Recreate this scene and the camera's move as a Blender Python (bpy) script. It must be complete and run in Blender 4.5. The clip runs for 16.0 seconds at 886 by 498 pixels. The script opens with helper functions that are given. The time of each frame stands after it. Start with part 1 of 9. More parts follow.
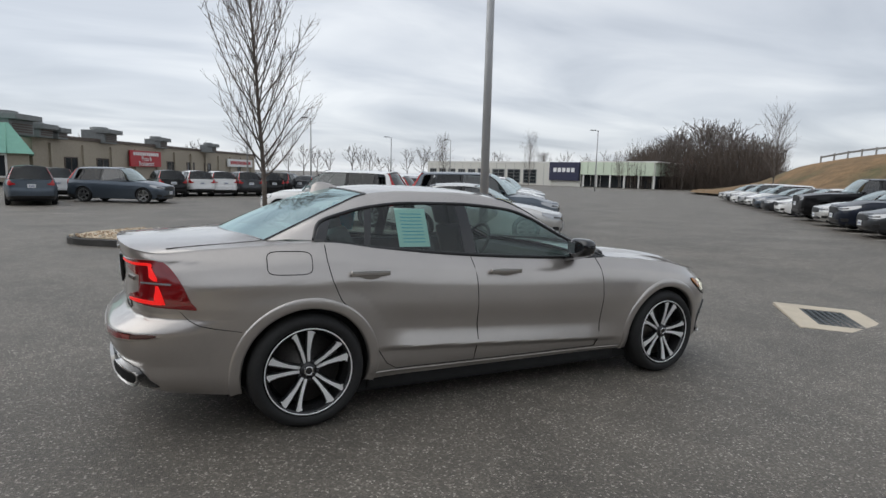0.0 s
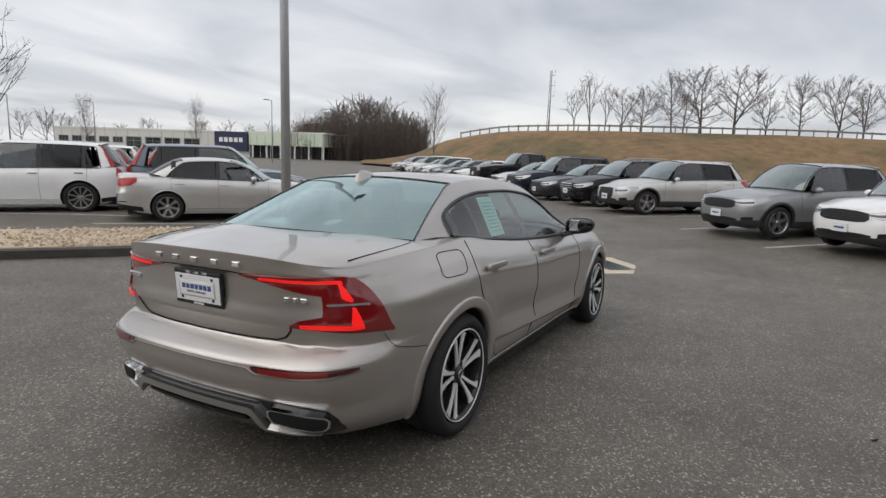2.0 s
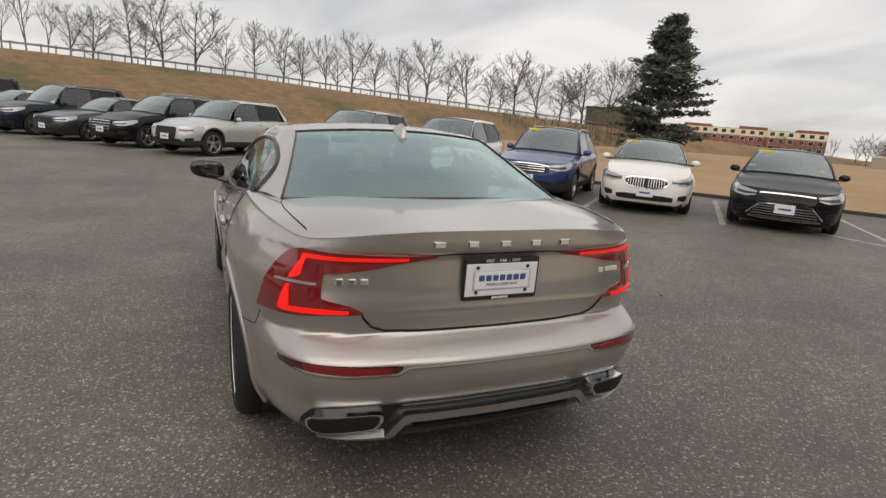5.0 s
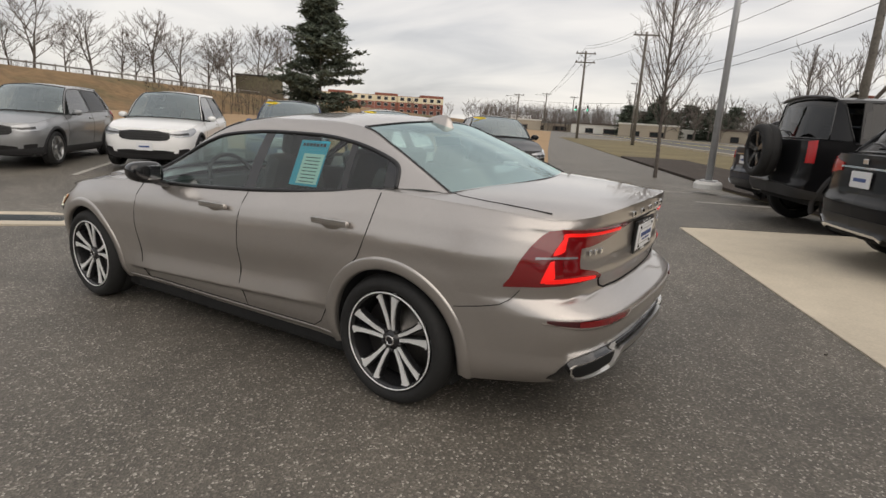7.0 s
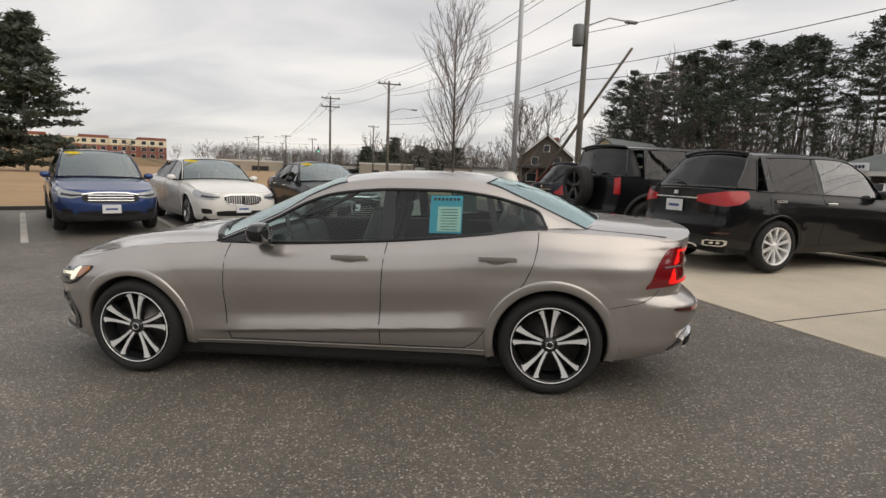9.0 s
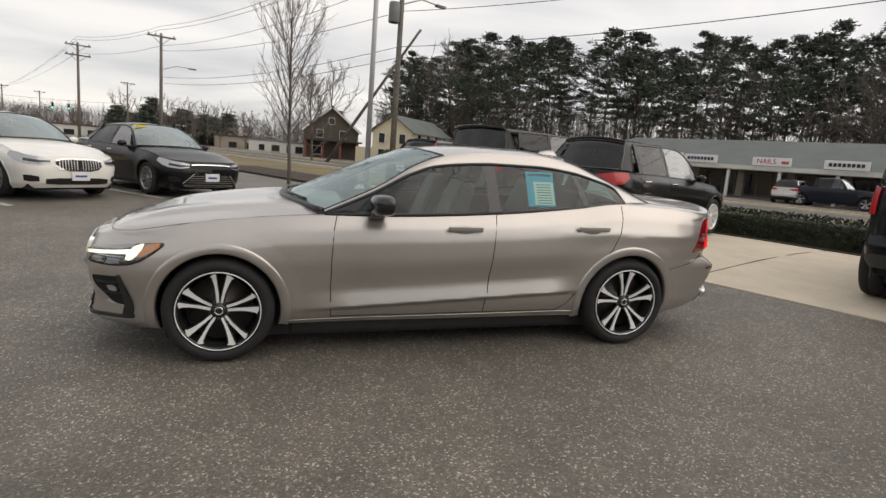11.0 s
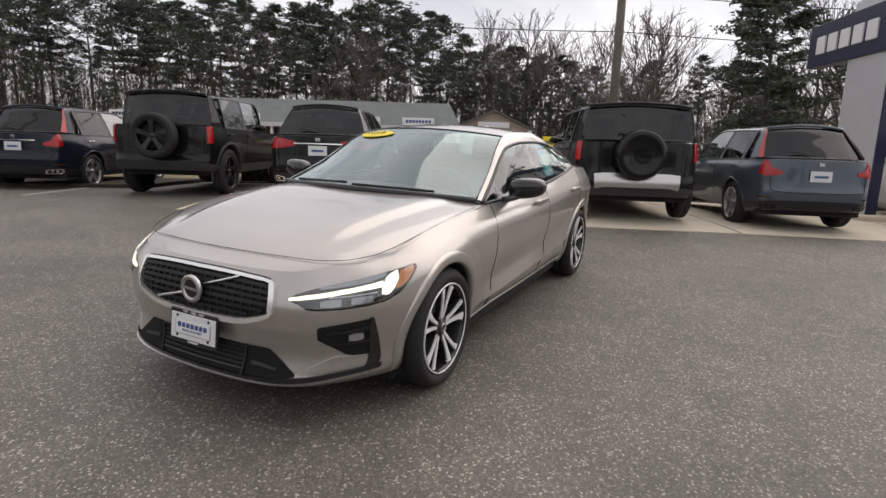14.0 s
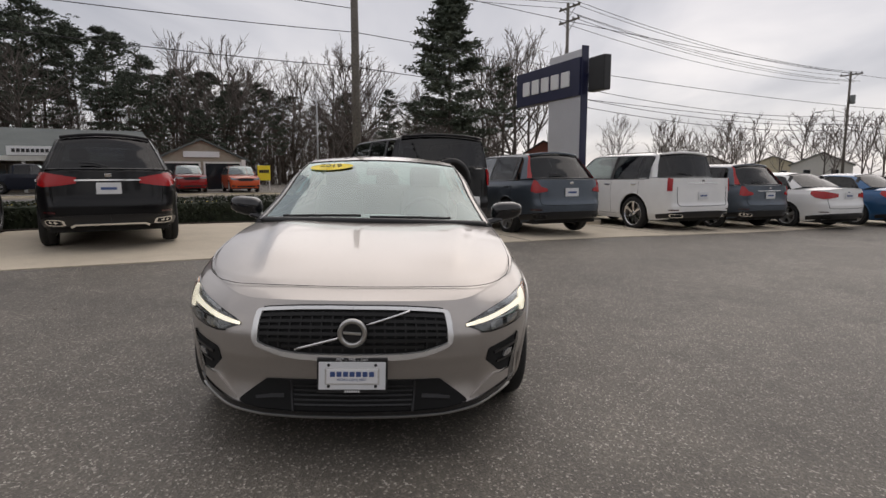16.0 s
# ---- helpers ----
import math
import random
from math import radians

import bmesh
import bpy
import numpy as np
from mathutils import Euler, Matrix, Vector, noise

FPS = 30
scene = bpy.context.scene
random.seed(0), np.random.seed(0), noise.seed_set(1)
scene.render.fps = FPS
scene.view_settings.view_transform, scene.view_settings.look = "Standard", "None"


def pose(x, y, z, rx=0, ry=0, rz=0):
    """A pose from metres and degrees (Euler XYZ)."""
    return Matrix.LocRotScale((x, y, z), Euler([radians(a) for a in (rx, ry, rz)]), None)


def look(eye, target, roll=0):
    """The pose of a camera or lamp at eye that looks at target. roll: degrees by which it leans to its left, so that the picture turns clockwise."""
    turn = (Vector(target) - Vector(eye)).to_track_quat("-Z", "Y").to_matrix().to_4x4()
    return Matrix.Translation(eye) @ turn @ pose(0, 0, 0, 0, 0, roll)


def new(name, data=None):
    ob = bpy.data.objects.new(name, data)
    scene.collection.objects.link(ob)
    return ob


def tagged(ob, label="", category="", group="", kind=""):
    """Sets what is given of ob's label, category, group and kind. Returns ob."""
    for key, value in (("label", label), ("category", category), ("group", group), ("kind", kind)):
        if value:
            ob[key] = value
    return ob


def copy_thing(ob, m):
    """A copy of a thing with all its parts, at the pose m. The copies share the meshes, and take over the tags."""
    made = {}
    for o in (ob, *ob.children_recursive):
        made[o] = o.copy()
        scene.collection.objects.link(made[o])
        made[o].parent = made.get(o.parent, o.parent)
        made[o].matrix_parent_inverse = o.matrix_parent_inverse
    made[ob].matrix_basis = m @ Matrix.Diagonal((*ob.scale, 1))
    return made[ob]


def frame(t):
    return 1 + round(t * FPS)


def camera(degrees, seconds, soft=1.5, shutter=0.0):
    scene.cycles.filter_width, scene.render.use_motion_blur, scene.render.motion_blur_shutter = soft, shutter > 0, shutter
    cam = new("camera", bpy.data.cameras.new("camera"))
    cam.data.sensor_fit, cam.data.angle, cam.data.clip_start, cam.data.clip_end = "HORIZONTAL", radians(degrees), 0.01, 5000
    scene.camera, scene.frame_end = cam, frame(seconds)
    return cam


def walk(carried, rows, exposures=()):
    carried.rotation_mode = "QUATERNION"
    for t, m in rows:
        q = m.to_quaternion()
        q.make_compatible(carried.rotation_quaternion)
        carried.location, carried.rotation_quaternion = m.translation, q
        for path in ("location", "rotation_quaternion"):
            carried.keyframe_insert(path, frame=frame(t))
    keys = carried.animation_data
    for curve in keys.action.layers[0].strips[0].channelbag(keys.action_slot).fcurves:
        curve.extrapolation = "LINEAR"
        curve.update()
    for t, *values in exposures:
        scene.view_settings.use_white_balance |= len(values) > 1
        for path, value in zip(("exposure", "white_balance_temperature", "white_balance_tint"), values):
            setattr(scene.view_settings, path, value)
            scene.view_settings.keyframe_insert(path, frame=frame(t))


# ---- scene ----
import collections

cam = camera(76.0, 16.0)
PATH = [
    (0.0, -2.224, -3.99, 1.529, 82.5, -1.5, -27.66),
    (0.5, -2.793, -3.618, 1.558, 80.88, -2.07, -36.02),
    (1.0, -3.286, -3.18, 1.55, 80.65, -2.46, -43.72),
    (1.5, -3.706, -2.669, 1.557, 79.95, -2.16, -52.48),
    (2.0, -4.055, -2.185, 1.566, 80.58, -1.97, -60.95),
    (2.5, -4.28, -1.641, 1.552, 80.19, -1.7, -69.09),
    (3.0, -4.447, -1.044, 1.543, 79.56, -1.58, -78.42),
    (3.5, -4.51, -0.485, 1.523, 78.34, -2.01, -88.04),
    (4.0, -4.573, 0.04, 1.512, 77.57, -2.86, -96.19),
    (4.5, -4.409, 0.51, 1.486, 77.13, -4.31, -103.53),
    (5.0, -4.165, 1.067, 1.468, 77.63, -4.91, -112.71),
    (5.2, -4.043, 1.255, 1.451, 77.11, -4.34, -117.0),
    (7.3, -2.789, 3.273, 1.42, 78.12, -3.73, -150.81),
    (7.5, -2.602, 3.46, 1.403, 78.85, -3.88, -153.38),
    (8.0, -2.133, 3.95, 1.424, 80.06, -3.46, -159.87),
    (8.2, -1.953, 4.076, 1.429, 80.8, -3.08, -162.86),
    (10.3, 0.321, 4.817, 1.354, 83.08, -3.06, 173.18),
    (10.5, 0.541, 4.74, 1.324, 82.65, -3.51, 170.79),
    (11.0, 1.102, 4.534, 1.311, 80.98, -4.46, 164.32),
    (11.5, 1.618, 4.152, 1.291, 80.27, -4.14, 156.78),
    (12.0, 2.161, 3.862, 1.293, 78.51, -3.79, 149.11),
    (12.5, 2.689, 3.46, 1.264, 78.7, -3.68, 141.76),
    (13.0, 3.212, 3.136, 1.286, 77.82, -2.32, 133.36),
    (13.5, 3.682, 2.707, 1.244, 79.56, -0.72, 124.72),
    (14.0, 4.121, 2.234, 1.27, 79.48, -1.64, 117.12),
    (14.5, 4.435, 1.755, 1.272, 80.87, -2.04, 109.69),
    (15.0, 4.651, 1.254, 1.258, 81.16, -2.37, 101.47),
    (15.5, 4.76, 0.749, 1.263, 81.59, -1.11, 92.85),
    (16.0, 4.823, 0.288, 1.262, 82.63, 0.09, 86.92),
]
walk(cam, [(t, pose(*p)) for t, *p in PATH], [(0, 0.26, 6320, 9), (1.5, 0.3, 6550, 11), (2.5, 0.3, 6600, 11), (4, 0.33, 6950, 12), (5, 0.33, 7150, 12), (8, 0.33, 7100, 12), (10.5, 0.32, 7100, 12), (11.1, 0.46, 7100, 12), (11.6, 0.68, 7120, 12), (12.2, 0.86, 7150, 13), (14, 0.55, 6900, 15), (15, 0.33, 6880, 15), (16, 0.04, 6850, 15)])

# ---- world, sun and exposure ----
SUN_AZ, SUN_EL = radians(155), radians(42)
world = bpy.data.worlds.new("world")
scene.world = world
world.use_nodes = True


def link(nt, a, b):
    nt.links.new(a, b)


def build_sky():
    """Overcast sky: thin streaked clouds over a pale blue sky."""
    nt = world.node_tree
    nt.nodes.clear()
    N = nt.nodes.new
    out, bg = N("ShaderNodeOutputWorld"), N("ShaderNodeBackground")
    sky = N("ShaderNodeTexSky")
    sky.sky_type, sky.sun_disc = "NISHITA", False
    sky.sun_elevation, sky.sun_rotation = SUN_EL, radians(90) - SUN_AZ
    tc, sep = N("ShaderNodeTexCoord"), N("ShaderNodeSeparateXYZ")
    link(nt, tc.outputs["Generated"], sep.inputs[0])
    up = N("ShaderNodeMath")
    up.operation = "MAXIMUM"
    up.inputs[1].default_value = 0.0
    link(nt, sep.outputs["Z"], up.inputs[0])
    add = N("ShaderNodeMath")
    add.inputs[1].default_value = 0.16
    link(nt, up.outputs[0], add.inputs[0])
    flat = []
    for axis in ("X", "Y"):
        d = N("ShaderNodeMath")
        d.operation = "DIVIDE"
        link(nt, sep.outputs[axis], d.inputs[0])
        link(nt, add.outputs[0], d.inputs[1])
        flat.append(d)
    com = N("ShaderNodeCombineXYZ")
    link(nt, flat[0].outputs[0], com.inputs[0])
    link(nt, flat[1].outputs[0], com.inputs[1])
    mp = N("ShaderNodeMapping")
    mp.inputs["Rotation"].default_value[2] = radians(35)
    mp.inputs["Scale"].default_value = (0.62, 1.0, 1)
    link(nt, com.outputs[0], mp.inputs[0])
    n1 = N("ShaderNodeTexNoise")
    n1.inputs["Scale"].default_value, n1.inputs["Detail"].default_value, n1.inputs["Roughness"].default_value = 1.15, 6, 0.47
    n1.inputs["Distortion"].default_value = 0.5
    link(nt, mp.outputs[0], n1.inputs[0])
    ramp = N("ShaderNodeValToRGB")
    e = ramp.color_ramp.elements
    e[0].position, e[0].color = 0.30, (0.50, 0.53, 0.585, 1)
    e[1].position, e[1].color = 0.66, (0.93, 0.94, 0.955, 1)
    m = e.new(0.47)
    m.color = (0.70, 0.725, 0.77, 1)
    link(nt, n1.outputs["Fac"], ramp.inputs[0])
    # the cloud deck is brighter towards the sun behind it
    glow = N("ShaderNodeVectorMath")
    glow.operation = "DOT_PRODUCT"
    glow.inputs[1].default_value = (math.cos(SUN_AZ) * math.cos(SUN_EL), math.sin(SUN_AZ) * math.cos(SUN_EL), math.sin(SUN_EL))
    link(nt, tc.outputs["Generated"], glow.inputs[0])
    gm = N("ShaderNodeMapRange")
    gm.inputs["From Min"].default_value, gm.inputs["From Max"].default_value = -0.6, 1.0
    gm.inputs["To Min"].default_value, gm.inputs["To Max"].default_value = 0.92, 1.12
    link(nt, glow.outputs["Value"], gm.inputs[0])
    cl = N("ShaderNodeVectorMath")
    cl.operation = "SCALE"
    link(nt, ramp.outputs[0], cl.inputs[0])
    link(nt, gm.outputs[0], cl.inputs["Scale"])
    sk = N("ShaderNodeVectorMath")
    sk.operation = "SCALE"
    sk.inputs["Scale"].default_value = 0.10
    link(nt, sky.outputs[0], sk.inputs[0])
    mix = N("ShaderNodeMix")
    mix.data_type = "RGBA"
    mix.inputs["Factor"].default_value = 0.86
    link(nt, sk.outputs[0], mix.inputs["A"])
    link(nt, cl.outputs[0], mix.inputs["B"])
    link(nt, mix.outputs["Result"], bg.inputs["Color"])
    bg.inputs["Strength"].default_value = 0.86
    link(nt, bg.outputs[0], out.inputs[0])


build_sky()
sun = new("sun", bpy.data.lights.new("sun", "SUN"))
sun.data.energy, sun.data.angle, sun.data.color = 0.9, radians(80), (1.0, 0.95, 0.88)
sun.matrix_world = look((0, 0, 50), (-math.cos(SUN_AZ) * math.cos(SUN_EL), -math.sin(SUN_AZ) * math.cos(SUN_EL), 50 - math.sin(SUN_EL)))


# ---- materials ----
def material(name):
    m = bpy.data.materials.new(name)
    m.use_nodes = True
    return m, m.node_tree, m.node_tree.nodes["Principled BSDF"]


def plain(name, color, rough=0.5, metal=0.0, coat=0.0, grain=0.0, scale=20.0, bump=0.0, emit=0.0, detail=4.0, world_space=False):
    """A surface with colour variation at two scales and fine relief."""
    m, nt, b = material(name)
    b.inputs["Base Color"].default_value = (*color, 1)
    b.inputs["Roughness"].default_value, b.inputs["Metallic"].default_value = rough, metal
    b.inputs["Coat Weight"].default_value, b.inputs["Coat Roughness"].default_value = coat, 0.03
    if emit:
        b.inputs["Emission Color"].default_value, b.inputs["Emission Strength"].default_value = (*color, 1), emit
    if grain or bump:
        tc = nt.nodes.new("ShaderNodeTexCoord")
        src = tc.outputs["Object"]
        if world_space:
            src = nt.nodes.new("ShaderNodeNewGeometry").outputs["Position"]
        fine, broad = nt.nodes.new("ShaderNodeTexNoise"), nt.nodes.new("ShaderNodeTexNoise")
        for n, s in ((fine, scale), (broad, scale * 0.06)):
            n.inputs["Scale"].default_value, n.inputs["Detail"].default_value = s, detail
            link(nt, src, n.inputs[0])
        avg = nt.nodes.new("ShaderNodeMath")
        link(nt, fine.outputs["Fac"], avg.inputs[0])
        link(nt, broad.outputs["Fac"], avg.inputs[1])
        mr = nt.nodes.new("ShaderNodeMapRange")
        mr.inputs["From Min"].default_value, mr.inputs["From Max"].default_value = 0.7, 1.3
        mr.inputs["To Min"].default_value, mr.inputs["To Max"].default_value = 1 - grain, 1 + grain
        link(nt, avg.outputs[0], mr.inputs[0])
        sc = nt.nodes.new("ShaderNodeVectorMath")
        sc.operation = "SCALE"
        sc.inputs[0].default_value = color
        link(nt, mr.outputs[0], sc.inputs["Scale"])
        link(nt, sc.outputs[0], b.inputs["Base Color"])
        if bump:
            bp = nt.nodes.new("ShaderNodeBump")
            bp.inputs["Strength"].default_value, bp.inputs["Distance"].default_value = bump, 0.01
            link(nt, fine.outputs["Fac"], bp.inputs["Height"])
            link(nt, bp.outputs[0], b.inputs["Normal"])
    return m


def paint(name, color, metal=0.0, flake=0.0, rough=0.4, coat=1.0):
    """Car paint: colour coat with metal flakes under clear lacquer, a little dusty."""
    m, nt, b = material(name)
    b.inputs["Metallic"].default_value, b.inputs["Roughness"].default_value = metal, rough
    b.inputs["Coat Weight"].default_value, b.inputs["Coat Roughness"].default_value = coat, 0.02
    b.inputs["Specular IOR Level"].default_value = 0.5 if metal > 0.5 else 0.1
    tc = nt.nodes.new("ShaderNodeTexCoord")
    v, n = nt.nodes.new("ShaderNodeTexVoronoi"), nt.nodes.new("ShaderNodeTexNoise")
    v.inputs["Scale"].default_value = 900
    n.inputs["Scale"].default_value, n.inputs["Detail"].default_value = 2.5, 5
    link(nt, tc.outputs["Object"], v.inputs[0])
    link(nt, tc.outputs["Object"], n.inputs[0])
    a = nt.nodes.new("ShaderNodeSeparateColor")
    link(nt, v.outputs["Color"], a.inputs[0])
    mr = nt.nodes.new("ShaderNodeMapRange")
    mr.inputs["To Min"].default_value, mr.inputs["To Max"].default_value = 1 - flake, 1 + flake
    link(nt, a.outputs[0], mr.inputs[0])
    mr2 = nt.nodes.new("ShaderNodeMapRange")
    mr2.inputs["From Min"].default_value, mr2.inputs["From Max"].default_value = 0.3, 0.7
    mr2.inputs["To Min"].default_value, mr2.inputs["To Max"].default_value = 0.96, 1.04
    link(nt, n.outputs["Fac"], mr2.inputs[0])
    mu = nt.nodes.new("ShaderNodeMath")
    mu.operation = "MULTIPLY"
    link(nt, mr.outputs[0], mu.inputs[0])
    link(nt, mr2.outputs[0], mu.inputs[1])
    sc = nt.nodes.new("ShaderNodeVectorMath")
    sc.operation = "SCALE"
    sc.inputs[0].default_value = color
    link(nt, mu.outputs[0], sc.inputs["Scale"])
    link(nt, sc.outputs[0], b.inputs["Base Color"])
    rr = nt.nodes.new("ShaderNodeMapRange")
    rr.inputs["From Min"].default_value, rr.inputs["From Max"].default_value = 0.3, 0.7
    rr.inputs["To Min"].default_value, rr.inputs["To Max"].default_value = 0.015, 0.05
    link(nt, n.outputs["Fac"], rr.inputs[0])
    link(nt, rr.outputs[0], b.inputs["Coat Roughness"])
    return m


def glass(name, tint, rough=0.01, face=0.11, power=3.2, gloss=(0.8, 0.8, 0.8)):
    """Thin tinted pane: see-through face on, a mirror at grazing angles, alike from both sides."""
    m = bpy.data.materials.new(name)
    m.use_nodes = True
    nt = m.node_tree
    nt.nodes.clear()
    out, mix = nt.nodes.new("ShaderNodeOutputMaterial"), nt.nodes.new("ShaderNodeMixShader")
    tr, gl, lw = nt.nodes.new("ShaderNodeBsdfTransparent"), nt.nodes.new("ShaderNodeBsdfGlossy"), nt.nodes.new("ShaderNodeLayerWeight")
    tr.inputs[0].default_value = (*tint, 1)
    gl.inputs["Roughness"].default_value = rough
    gl.inputs["Color"].default_value = (*gloss, 1)
    lw.inputs["Blend"].default_value = 0.5
    pw, ma = nt.nodes.new("ShaderNodeMath"), nt.nodes.new("ShaderNodeMath")
    pw.operation, ma.operation = "POWER", "MULTIPLY_ADD"
    pw.inputs[1].default_value = power
    ma.inputs[1].default_value, ma.inputs[2].default_value = 0.86, face
    link(nt, lw.outputs["Facing"], pw.inputs[0])
    link(nt, pw.outputs[0], ma.inputs[0])
    link(nt, ma.outputs[0], mix.inputs[0])
    link(nt, tr.outputs[0], mix.inputs[1])
    link(nt, gl.outputs[0], mix.inputs[2])
    link(nt, mix.outputs[0], out.inputs[0])
    return m


def asphalt():
    """Worn asphalt: dark binder, pale stone chips of about a centimetre, stains, patches and faint cracks."""
    m, nt, b = material("asphalt")
    N = nt.nodes.new
    pos = N("ShaderNodeNewGeometry").outputs["Position"]
    v, f, s, w = N("ShaderNodeTexVoronoi"), N("ShaderNodeTexNoise"), N("ShaderNodeTexNoise"), N("ShaderNodeTexNoise")
    v.inputs["Scale"].default_value, v.inputs["Randomness"].default_value = 105, 1
    f.inputs["Scale"].default_value, f.inputs["Detail"].default_value = 320, 3
    s.inputs["Scale"].default_value, s.inputs["Detail"].default_value, s.inputs["Roughness"].default_value = 0.55, 6, 0.6
    w.inputs["Scale"].default_value, w.inputs["Detail"].default_value = 5.0, 5
    for n in (v, f, s, w):
        link(nt, pos, n.inputs[0])
    sepc = N("ShaderNodeSeparateColor")
    link(nt, v.outputs["Color"], sepc.inputs[0])
    chip = N("ShaderNodeValToRGB")
    e = chip.color_ramp.elements
    e[0].position, e[0].color = 0.0, (0.086, 0.076, 0.063, 1)
    e[1].position, e[1].color = 1.0, (0.46, 0.425, 0.37, 1)
    e.new(0.60).color = (0.123, 0.110, 0.091, 1)
    e.new(0.90).color = (0.189, 0.168, 0.139, 1)
    link(nt, sepc.outputs[0], chip.inputs[0])
    dk = N("ShaderNodeMapRange")
    dk.inputs["From Min"].default_value, dk.inputs["From Max"].default_value = 0.25, 0.75
    dk.inputs["To Min"].default_value, dk.inputs["To Max"].default_value = 0.66, 1.34
    link(nt, s.outputs["Fac"], dk.inputs[0])
    dk2 = N("ShaderNodeMapRange")
    dk2.inputs["From Min"].default_value, dk2.inputs["From Max"].default_value = 0.3, 0.7
    dk2.inputs["To Min"].default_value, dk2.inputs["To Max"].default_value = 0.88, 1.12
    link(nt, w.outputs["Fac"], dk2.inputs[0])
    mu = N("ShaderNodeMath")
    mu.operation = "MULTIPLY"
    link(nt, dk.outputs[0], mu.inputs[0])
    link(nt, dk2.outputs[0], mu.inputs[1])
    sc = N("ShaderNodeVectorMath")
    sc.operation = "SCALE"
    link(nt, chip.outputs[0], sc.inputs[0])
    link(nt, mu.outputs[0], sc.inputs["Scale"])
    link(nt, sc.outputs[0], b.inputs["Base Color"])
    b.inputs["Roughness"].default_value = 0.58
    b.inputs["Specular IOR Level"].default_value = 0.5
    bp, bp2 = N("ShaderNodeBump"), N("ShaderNodeBump")
    bp.inputs["Strength"].default_value, bp.inputs["Distance"].default_value = 0.55, 0.006
    bp2.inputs["Strength"].default_value, bp2.inputs["Distance"].default_value = 0.4, 0.003
    link(nt, v.outputs["Distance"], bp.inputs["Height"])
    link(nt, f.outputs["Fac"], bp2.inputs["Height"])
    link(nt, bp.outputs[0], bp2.inputs["Normal"])
    link(nt, bp2.outputs[0], b.inputs["Normal"])
    return m


def dry_slope():
    """Matted winter grass: straw, russet and olive patches with tufts."""
    m, nt, b = material("dry_grass")
    N = nt.nodes.new
    pos = N("ShaderNodeNewGeometry").outputs["Position"]
    broad, tuft, fine = N("ShaderNodeTexNoise"), N("ShaderNodeTexNoise"), N("ShaderNodeTexNoise")
    for n, sc, rough in ((broad, 0.09, 0.6), (tuft, 0.9, 0.65), (fine, 6.0, 0.7)):
        n.inputs["Scale"].default_value, n.inputs["Detail"].default_value, n.inputs["Roughness"].default_value = sc, 7, rough
        link(nt, pos, n.inputs[0])
    ramp = N("ShaderNodeValToRGB")
    e = ramp.color_ramp.elements
    e[0].position, e[0].color = 0.34, (0.105, 0.092, 0.040, 1)
    e[1].position, e[1].color = 0.66, (0.265, 0.165, 0.080, 1)
    e.new(0.48).color = (0.200, 0.128, 0.064, 1)
    link(nt, broad.outputs["Fac"], ramp.inputs[0])
    avg = N("ShaderNodeMath")
    link(nt, tuft.outputs["Fac"], avg.inputs[0])
    link(nt, fine.outputs["Fac"], avg.inputs[1])
    mr = N("ShaderNodeMapRange")
    mr.inputs["From Min"].default_value, mr.inputs["From Max"].default_value = 0.7, 1.3
    mr.inputs["To Min"].default_value, mr.inputs["To Max"].default_value = 0.55, 1.45
    link(nt, avg.outputs[0], mr.inputs[0])
    sc = N("ShaderNodeVectorMath")
    sc.operation = "SCALE"
    link(nt, ramp.outputs[0], sc.inputs[0])
    link(nt, mr.outputs[0], sc.inputs["Scale"])
    link(nt, sc.outputs[0], b.inputs["Base Color"])
    b.inputs["Roughness"].default_value = 0.95
    bp = N("ShaderNodeBump")
    bp.inputs["Strength"].default_value, bp.inputs["Distance"].default_value = 0.7, 0.08
    link(nt, avg.outputs[0], bp.inputs["Height"])
    link(nt, bp.outputs[0], b.inputs["Normal"])
    return m


